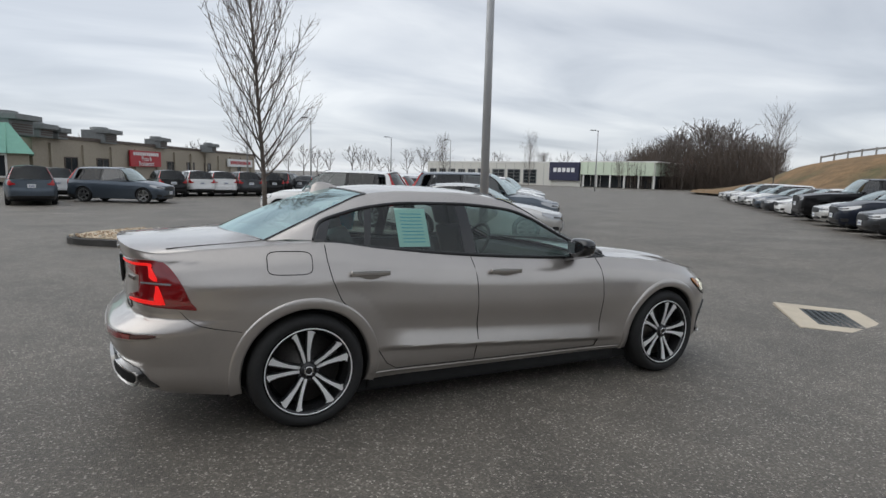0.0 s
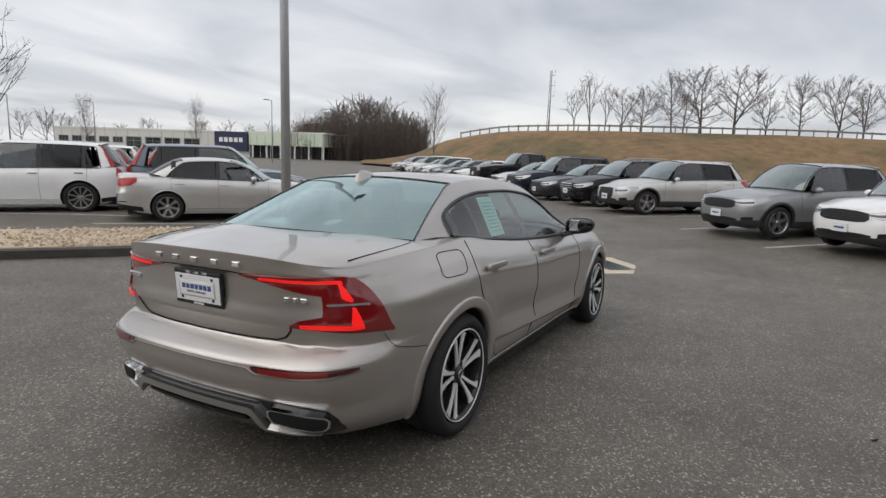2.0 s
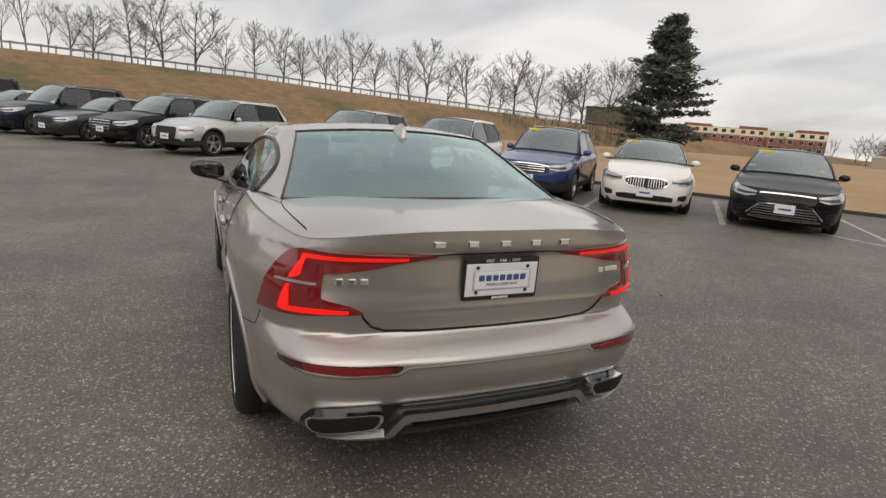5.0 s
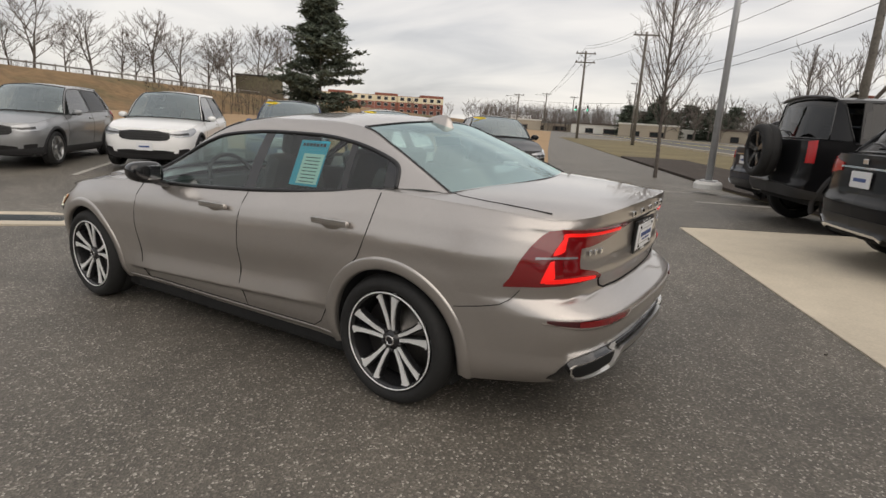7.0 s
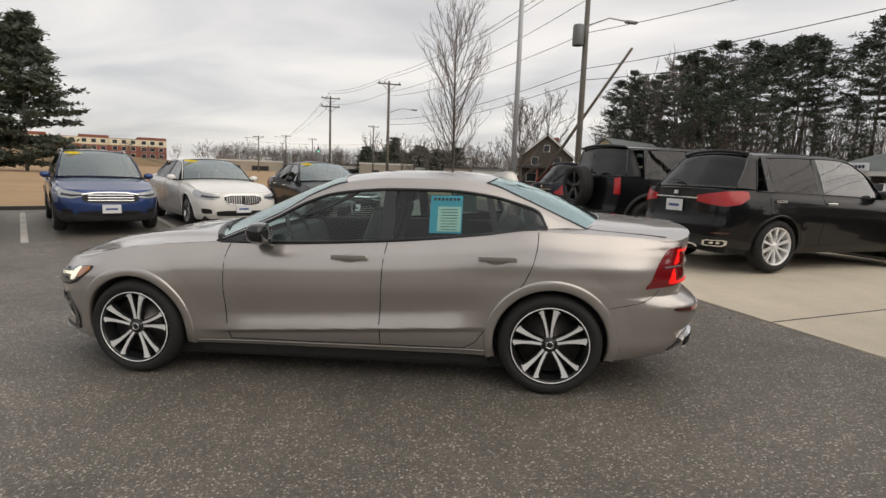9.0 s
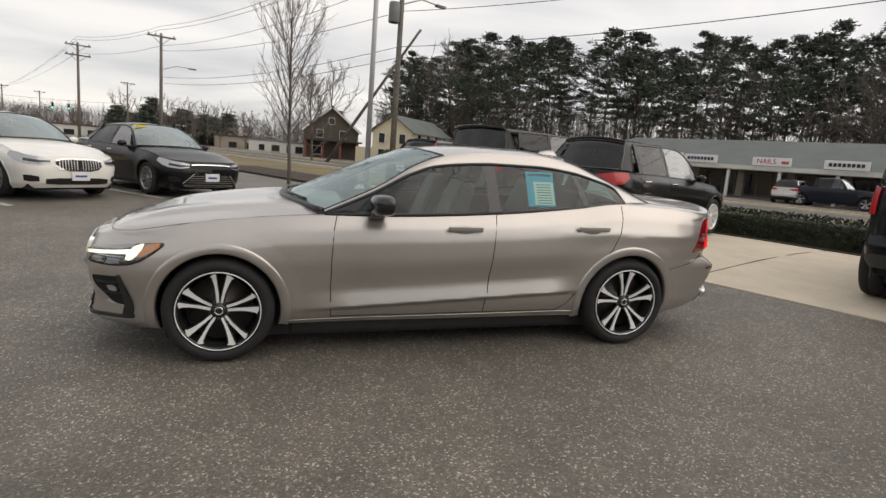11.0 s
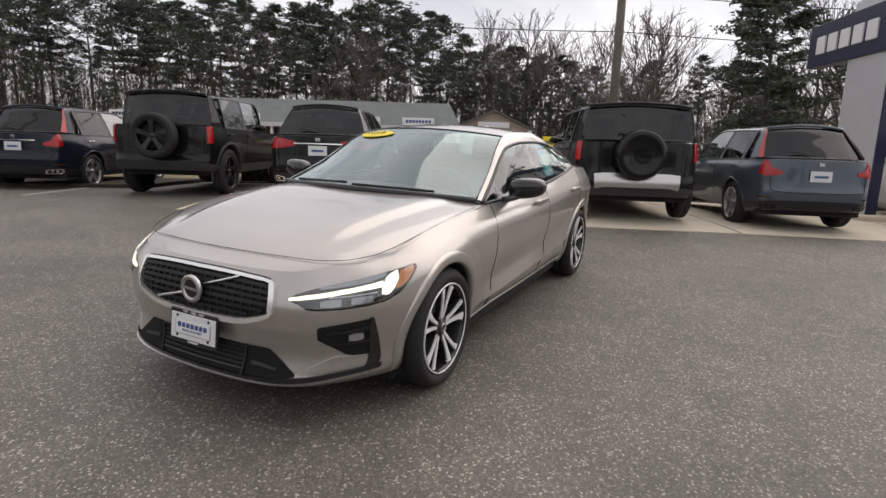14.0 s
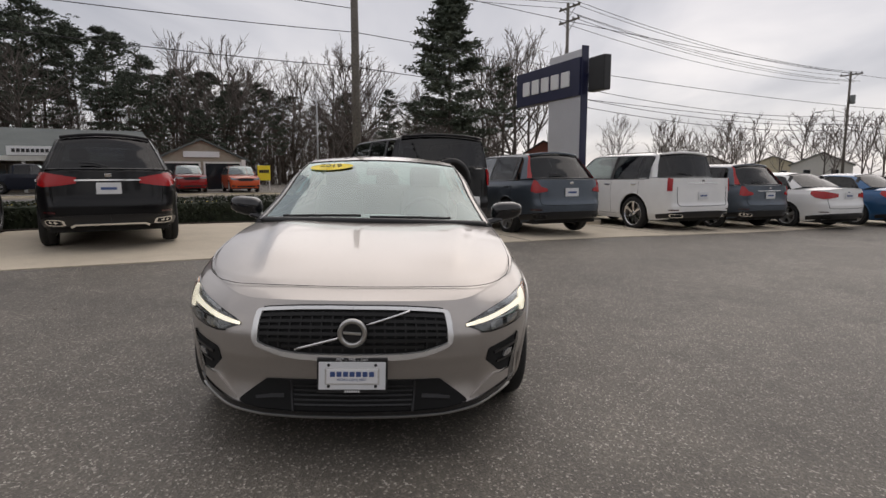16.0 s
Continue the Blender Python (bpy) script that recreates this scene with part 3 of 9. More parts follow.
    def build(self, mat, parent, splits=()):
        """The skin of both sides as meshes; splits: (name, x0, x1) of doors that become meshes of their own."""
        c, nc, nr = self.c, self.cols, self.rows
        for sign, suffix in ((1, ""), (-1, "")):
            pts = [[None] * (nc + 1) for _ in range(nr + 1)]
            nor = [[None] * (nc + 1) for _ in range(nr + 1)]
            for j in range(nc + 1):
                a = self.length * j / nc
                x0 = self.plan(a)[0]
                zb, zt = self.bottom(x0), self.rim(a)
                for i in range(nr + 1):
                    z = zb + (zt - zb) * i / nr
                    p = self.point(a, z)
                    n = self.normal(a, z)
                    pts[i][j], nor[i][j] = p, n
            inside = [[False] * (nc + 1) for _ in range(nr + 1)]
            for i in range(nr + 1):
                for j in range(nc + 1):
                    p = pts[i][j]
                    for wx in (c["wb"] / 2, -c["wb"] / 2):
                        if math.hypot(p.x - wx, p.z - c["tr"]) < c["arch"] and p.y > 0.45:
                            inside[i][j] = True
            groups = collections.defaultdict(list)
            for i in range(nr):
                for j in range(nc):
                    quad = [(i, j), (i, j + 1), (i + 1, j + 1), (i + 1, j)]
                    if all(inside[a][b] for a, b in quad):
                        continue
                    mx = sum(pts[a][b].x for a, b in quad) / 4
                    my = pts[i][j].y
                    name = "body_side"
                    for nm, x0, x1 in splits:
                        if x0 <= mx <= x1 and my > 0.4 and i >= 2 and not (nm == "rear_door" and math.hypot(mx + c["wb"] / 2, pts[i][j].z - c["tr"]) < c["arch"] + 0.06):
                            name = nm
                    groups[name].append(quad)
            for i in range(nr + 1):
                for j in range(nc + 1):
                    if inside[i][j]:
                        p = pts[i][j]
                        wx = math.copysign(c["wb"] / 2, p.x)
                        d = Vector((p.x - wx, 0, p.z - c["tr"]))
                        if d.length < 1e-6:
                            d = Vector((0, 0, 1))
                        d.normalize()
                        p.x, p.z = wx + d.x * c["arch"], c["tr"] + d.z * c["arch"]
            for name, quads in groups.items():
                ids, vs, ns, fs = {}, [], [], []
                for q in quads:
                    f = []
                    for key in q:
                        if key not in ids:
                            ids[key] = len(vs)
                            p, n = pts[key[0]][key[1]], nor[key[0]][key[1]]
                            vs.append((p.x, p.y * sign, p.z))
                            ns.append((n.x, n.y * sign, n.z))
                        f.append(ids[key])
                    fs.append(f if sign > 0 else f[::-1])
                mesh_object(name, vs, fs, mat, parent, True, "", ns)

    def strip(self, name, cols, mat, parent, rear=False, off=0.006, n=4, depth=0.02, both=True, label="", only=0):
        """A raised panel that hugs the skin: columns of (distance along the outline from the front or rear centre, low z, high z)."""
        signs = (only,) if only else ((1, -1) if both else (1,))
        res = []
        gap = 0.022 if "fine" in self.c else 0.09
        dense = []
        for p, q in zip(cols, cols[1:]):
            k = max(1, int(math.ceil(abs(q[0] - p[0]) / gap)))
            dense += [tuple(u + (w - u) * i / k for u, w in zip(p, q)) for i in range(k)]
        cols = dense + [cols[-1]]
        for sign in signs:
            rows = []
            for a, lo, hi in cols:
                aa = self.length - a if rear else a
                col = []
                for k in range(n + 1):
                    z = lo + (hi - lo) * k / n
                    nn = self.normal(abs(aa) if aa >= 0 else -aa, z)
                    p = self.point(min(abs(aa), self.length), z)
                    col.append((p, nn))
                rows.append(col)
            vs, fs = [], []
            for col in rows:
                for p, nn in col:
                    q = p + nn * off
                    vs.append((q.x, q.y * sign, q.z))
            m = n + 1
            fs = grid_faces(len(rows), m)
            ring = [(0, k) for k in range(m)] + [(r, n) for r in range(1, len(rows))] + [(len(rows) - 1, k) for k in range(n - 1, -1, -1)] + [(r, 0) for r in range(len(rows) - 2, 0, -1)]
            base = len(vs)
            for r, k in ring:
                p, nn = rows[r][k]
                q = p + nn * (off - depth)
                vs.append((q.x, q.y * sign, q.z))
            L = len(ring)
            for i in range(L):
                a, b = ring[i], ring[(i + 1) % L]
                fs.append((a[0] * m + a[1], base + i, base + (i + 1) % L, b[0] * m + b[1]))
            me_bm = bmesh.new()
            bv = [me_bm.verts.new(v) for v in vs]
            for f in fs:
                try:
                    me_bm.faces.new([bv[i] for i in f])
                except ValueError:
                    pass
            bmesh.ops.remove_doubles(me_bm, verts=me_bm.verts[:], dist=1e-5)
            bmesh.ops.recalc_face_normals(me_bm, faces=me_bm.faces[:])
            ob = part(name, me_bm, mat, parent, label, True)
            ob.data.set_sharp_from_angle(angle=radians(40))
            res.append(ob)
        return res

    def gap_line(self, pts, parent, width=0.006, sides=(1, -1), mat="gap", name="panel_gap"):
        """A dark shut line on the side through (x, z) points."""
        for sign in sides:
            path = []
            for (x0, z0), (x1, z1) in zip(pts, pts[1:]):
                k = max(2, int(math.hypot(x1 - x0, z1 - z0) / 0.05))
                for i in range(k):
                    x, z = x0 + (x1 - x0) * i / k, z0 + (z1 - z0) * i / k
                    p = self.point(self.arc(x), z)
                    path.append((x, p.y * sign, z))
            x, z = pts[-1]
            p = self.point(self.arc(x), z)
            path.append((x, p.y * sign, z))
            tube_part(name, path, width / 2, mat, parent, 5)


def panel_field(sh, a0, back, parent, mat, name, nx=24, ny=24, rear=False, crease=None):
    """Bonnet or boot lid: a crowned sheet from the nose or tail edge (outline up to a0) to the line x = back."""
    c, vs = sh.c, []

    def rim(a):
        aa = sh.length - a if rear else a
        return sh.point(aa, sh.rim(aa))
    a_back = sh.length - sh.arc(back) if rear else sh.arc(back)
    corner, far = rim(a0), rim(a_back)
    for i in range(nx + 1):
        f = i / nx
        s = rim(a0 + (a_back - a0) * f)
        chord = corner.lerp(far, f)
        for j in range(ny + 1):
            q = -1 + 2 * j / ny
            e = rim(abs(q) * a0)
            sgn = 1 if q >= 0 else -1
            x = e.x + (back - e.x) * f + abs(q)**3 * (s.x - chord.x)
            y = (e.y + (abs(q) * far.y - e.y) * f + abs(q)**3 * (s.y - chord.y)) * sgn
            # crown between the two sides' upper edges at this station
            lim = min(x, c["xf"] - 0.36) if not rear else max(x, c["xr"] + 0.22)
            w = sh.point(sh.arc(lim), sh.top(lim)).y
            base = sh.top(x)
            zc, p = (smooth_table(c["deck"], x), 3.2) if rear else (smooth_table(c["bonnet"], x), 2.6)
            z = base + (zc - base) * max(0.0, 1 - (abs(y) / w)**p)
            if f == 0:
                z = e.z
            elif i < 4:
                z = z + (e.z - (base + (zc - base) * max(0.0, 1 - (abs(e.y) / w)**p))) * (1 - i / 4) * 0.5 * (1 - abs(q)**4)
            # meet the wings along the side edges
            ws = sh.point(sh.arc(min(s.x, c["xf"] - 0.36) if not rear else max(s.x, c["xr"] + 0.22)), sh.top(s.x)).y
            bs = sh.top(s.x)
            zs = smooth_table(c["deck"], s.x) if rear else smooth_table(c["bonnet"], s.x)
            if f > 0:
                z += (s.z - (bs + (zs - bs) * max(0.0, 1 - (abs(s.y) / ws)**p))) * abs(q)**6
            if crease:
                z += crease(x, y)
            vs.append((x, y, z))
    fs = grid_faces(nx + 1, ny + 1)
    if rear:
        fs = [f[::-1] for f in fs]
    return mesh_object(name, vs, fs, mat, parent)


def greenhouse(c, parent, mat, n=5, m=9, roof_mat=None, glass_mat="glass", side_glass="glass", rear_glass="glass"):
    """Pillars, roof and glass above the belt, from stations of (D: window top line, W: glass edge, C: centre line)."""
    st = c["stations"]
    keys = list(range(len(st)))

    def at(f):
        vals = []
        for d in range(8):
            vals.append(smooth_table([(k, st[k][d]) for k in keys], f))
        return vals
    fine = [k + i / n for k in range(len(st) - 1) for i in range(n)] + [len(st) - 1]
    rows = []
    for f in fine:
        dx, dy, dz, wx, wy, wz, cx, cz = at(f)
        half = [Vector((dx, dy, dz)), Vector(((dx + wx) / 2, (dy + wy) / 2 + 0.006, (dz + wz) / 2 + 0.008)), Vector((wx, wy, wz))]
        cross = []
        for k in range(m + 1):
            q = 1 - k / m
            cross.append(Vector((cx + (wx - cx) * q * q, wy * q, cz + (wz - cz) * q * q)))
        rows.append((half, cross))
    ws, rg = c["glass_at"]
    # pillars and rails
    for sign in (1, -1):
        vs = [(p.x, p.y * sign, p.z) for half, _ in rows for p in half]
        fs = grid_faces(len(rows), 3)
        mesh_object("roof_pillar", vs, fs if sign > 0 else [f[::-1] for f in fs], mat, parent)
    i0, i1 = ws * n, rg * n

    def sheet(a, b, name, mt, thick=0.0, label=""):
        vs, nn = [], 2 * m + 1
        for half, cross in rows[a:b + 1]:
            vs += [(p.x, p.y, p.z) for p in cross] + [(p.x, -p.y, p.z) for p in cross[-2::-1]]
        fs = grid_faces(b - a + 1, nn)
        return mesh_object(name, vs, fs, mt, parent, label=label)
    sheet(0, i0, "windscreen", glass_mat)
    sheet(i0, i1, "roof", roof_mat or mat)
    sheet(i1, len(rows) - 1, "rear_window", rear_glass)
    # black frit borders round the screens
    for a, b in ((0, i0), (i1, len(rows) - 1)):
        ring = [rows[i][1][0] for i in range(a, b + 1)]
        paths = [[(p.x, p.y * sign, p.z + 0.002) for p in ring] for sign in (1, -1)]
        for i in (a, b):
            line = rows[i][1]
            paths.append([(p.x, p.y, p.z + 0.002) for p in line] + [(p.x, -p.y, p.z + 0.002) for p in line[-2::-1]])
        vs, fs = [], []
        for path in paths:
            v, f = tube(path, c.get("seal", 0.012), 5)
            fs += [[len(vs) + i for i in q] for q in f]
            vs += v
        mesh_object("screen_seal", vs, fs, "gloss_black", parent)
    # side windows between belt and window top line
    belt = c["belt"]
    top = [Vector(r[0][0]) for r in rows]
    for sign in (1, -1):
        for nm, xa, xb, gm, lean in c["windows"]:
            k = 10
            vs = []
            for i in range(k + 1):
                x = xa + (xb - xa) * i / k
                zb, yb = smooth_table(belt, x), smooth_table(c["belt_y"], x)
                # point of the top line straight above, leaning
                xt = x + lean[0] + (lean[1] - lean[0]) * i / k
                best = smooth_top(top, xt)
                for j in range(5):
                    f = j / 4
                    vs.append((x + (xt - x) * f, (yb + (best.y - yb) * f + 0.012 * math.sin(math.pi * f)) * sign, zb + (best.z - zb) * f))
            fs = grid_faces(k + 1, 5)
            mesh_object(nm, vs, fs if sign < 0 else [f[::-1] for f in fs], gm, parent)
        # trim round the side windows
        path = [(p.x, p.y * sign, p.z) for p in top]
        tube_part("window_trim", path, c.get("trim_r", 0.011), c.get("trim", "trim"), parent, 6)
        bp = []
        k = 24
        for i in range(k + 1):
            x = top[0].x + (top[-1].x - top[0].x) * i / k
            bp.append((x, (smooth_table(c["belt_y"], x) + 0.004) * sign, smooth_table(belt, x)))
        tube_part("belt_trim", bp, c.get("trim_r", 0.011), c.get("belt_trim", "trim"), parent, 6)
    return rows


def smooth_top(top, x):
    """The point of the window top line at x (which falls along the line)."""
    for a, b in zip(top, top[1:]):
        if a.x >= x >= b.x and a.x > b.x:
            return a.lerp(b, (a.x - x) / (a.x - b.x))
    return top[0].copy() if x > top[0].x else top[-1].copy()


def wheel(parent, m, r, w=0.225, style="ten", rim=None, mats=("machined", "rim_black"), name="wheel", rim_frac=0.72, far=False):
    """A tyre on an alloy rim; the outer face looks along +y."""
    hub = new(name)
    hub.parent = parent
    hub.matrix_basis = m
    rr = r * rim_frac
    h = w / 2
    tv, tf = lathe([(rr, h - 0.022), (rr + 0.012, h - 0.004), (rr + (r - rr) * 0.45, h + 0.006), (r - 0.022, h - 0.006), (r - 0.007, h - 0.028), (r, h - 0.055), (r, 0.02), (r - 0.006, 0.014), (r - 0.006, 0.006), (r, 0), (r, -h + 0.055), (r - 0.02, -h + 0.01), (rr, -h + 0.02)], 56)
    tyre = mesh_object("tyre", tv, tf, "rubber", hub)
    rv, rf = lathe([(rr - 0.001, h - 0.018), (rr - 0.004, h - 0.006), (rr - 0.014, h - 0.007), (rr - 0.02, h - 0.03), (rr - 0.035, 0.0), (rr - 0.04, -h + 0.03), (0.05, -h + 0.03)], 56)
    barrel = mesh_object("rim", rv, rf, mats[0] if style != "ten" else mats[1], hub)
    dv, df = lathe([(rr * 0.80, 0.0), (rr * 0.80, 0.015), (0.07, 0.016), (0.07, 0.03), (0.0, 0.03)], 40)
    if not far:
        mesh_object("brake_disc", dv, df, "disc", hub)
    lip, lf = lathe([(rr - 0.001, h - 0.010), (rr - 0.002, h - 0.003), (rr - 0.007, h - 0.003), (rr - 0.009, h - 0.010)], 56)
    if not far:
        mesh_object("rim_lip", lip, lf, mats[0], hub)
    face = h - 0.02
    if style == "ten":
        count, pairs = 5, True
    else:
        count, pairs = int(style), False
    arm, dark = bmesh.new(), bmesh.new()
    for k in range(count):
        t0 = 2 * math.pi * k / count + math.pi / 2
        if pairs:
            # black pocket behind the pair of arms
            for s in (1, -1):
                # (radius, centre angle, half width, face height)
                k1 = 1.12 if s > 0 else 0.82
                prof = ((0.030, 0.30, 0.0070, -0.022), (0.060, 0.21, 0.0075, -0.016), (rr * 0.45, 0.170, 0.0080, -0.008), (rr * 0.68, 0.185, 0.0105 * k1, -0.001), (rr * 0.86, 0.205, 0.0155 * k1, 0.004), (rr - 0.008, 0.222, 0.0215 * k1, 0.006))
                for bmx, grow, dy in ((arm, 0.0, 0.0), (dark, 0.008, -0.009)):
                    rings = []
                    for q, (rad, ang, hw, fy) in enumerate(prof):
                        t = t0 + s * ang
                        ux, uz = math.cos(t), math.sin(t)
                        px, pz = -math.sin(t), math.cos(t)
                        hw2 = hw + grow
                        cut = 0.022 * (q == len(prof) - 1)
                        ring = [(ux * (rad - cut * (e * s > 0)) + px * e * hw2, face + fy + dy - (0.03 if low else 0), uz * (rad - cut * (e * s > 0)) + pz * e * hw2) for e, low in ((-1, 0), (1, 0), (1.15, 1), (-1.15, 1))]
                        rings.append([bmx.verts.new(v) for v in ring])
                    for a, b in zip(rings, rings[1:]):
                        for e in range(4):
                            bmx.faces.new((a[e], a[(e + 1) % 4], b[(e + 1) % 4], b[e]))
                    bmx.faces.new(rings[-1])
        else:
            wide = {5: 0.05, 6: 0.04, 7: 0.034, 10: 0.02}.get(count, 0.03)
            rings = []
            for rad, hw, fy in ((0.03, wide * 0.7, -0.02), (rr * 0.5, wide * 0.62, -0.006), (rr - 0.01, wide, 0.004)):
                ux, uz, px, pz = math.cos(t0), math.sin(t0), -math.sin(t0), math.cos(t0)
                rings.append([arm.verts.new((ux * rad + px * e * hw, face + fy - (0.035 if low else 0), uz * rad + pz * e * hw)) for e, low in ((-1, 0), (1, 0), (1.2, 1), (-1.2, 1))])
            for a, b in zip(rings, rings[1:]):
                for e in range(4):
                    arm.faces.new((a[e], a[(e + 1) % 4], b[(e + 1) % 4], b[e]))
    for bmx, nm, mt in ((arm, "spoke", mats[0]), (dark, "rim_inner", mats[1])):
        if len(bmx.faces):
            bmesh.ops.recalc_face_normals(bmx, faces=bmx.faces[:])
            part(nm, bmx, mt, hub)
    cv, cf = lathe([(0.052, face - 0.04), (0.050, face - 0.014), (0.036, face - 0.010), (0.034, face - 0.006), (0.030, face - 0.004), (0.0, face - 0.004)], 28)
    if not far:
        mesh_object("hub_cap", cv, cf, mats[1] if style == "ten" else mats[0], hub)
    if style == "ten":
        bv, bf = lathe([(0.0265, face - 0.0035), (0.0265, face - 0.0015), (0.019, face - 0.0015), (0.019, face - 0.0035)], 28)
        mesh_object("hub_badge", bv, bf, "chrome", hub)
        for k in range(5):
            t = 2 * math.pi * (k + 0.5) / 5 + math.pi / 2
            nv, nf = lathe([(0.011, -0.02), (0.011, 0.0), (0.007, 0.003), (0.0, 0.003)], 10)
            nv = [(x + 0.054 * math.cos(t), y + face - 0.012, z + 0.054 * math.sin(t)) for x, y, z in nv]
            mesh_object("wheel_nut", nv, nf, "rim_black", hub)
    return hub


def wheel_arch(c, parent, sh, lip_mat, sign, wx, lip=0.022, band=False):
    """The dark well over a wheel and the lip round its opening."""
    r, z0 = c["arch"], c["tr"]
    vs, n = [], 26
    floor_z = c.get("clear", 0.15) + 0.01
    for i in range(n + 1):
        t = math.pi * (-0.12 + 1.24 * i / n)
        x, z = wx + r * math.cos(t), z0 + r * math.sin(t)
        for y in (sh.point(sh.arc(x), max(z, 0.2)).y - 0.012, 0.52):
            vs.append((x, y * sign, max(z, floor_z)))
    fs = grid_faces(n + 1, 2)
    base = len(vs)
    vs += [(wx, 0.52 * sign, z0)] + [(wx + (r + .02) * math.cos(2 * math.pi * k / 24), 0.52 * sign, max(floor_z, z0 + (r + .02) * math.sin(2 * math.pi * k / 24))) for k in range(24)]
    fs += [(base, base + 1 + k, base + 1 + (k + 1) % 24) for k in range(24)]
    mesh_object("wheel_well", vs, fs, "under", parent)
    vs = []
    for i in range(n * 2 + 1):
        t = math.pi * (-0.09 + 1.18 * i / (2 * n))
        rim = ((r - 0.004, -0.03), (r - 0.003, 0.001), (r + lip * 0.12, 0.006), (r + lip * 0.86, 0.0095), (r + lip, 0.006), (r + lip * 1.10, -0.006)) if band else ((r - 0.004, -0.03), (r - 0.003, 0.004), (r + lip * 0.35, 0.009), (r + lip, 0.003), (r + lip * 1.25, -0.008))
        for rr, oy in rim:
            x, z = wx + rr * math.cos(t), z0 + rr * math.sin(t)
            z = max(z, 0.19)
            y = sh.point(sh.arc(x), z).y + oy
            vs.append((x, y * sign, z))
    fs = grid_faces(2 * n + 1, len(rim))
    mesh_object("arch_lip", vs, fs if sign > 0 else [f[::-1] for f in fs], lip_mat, parent)


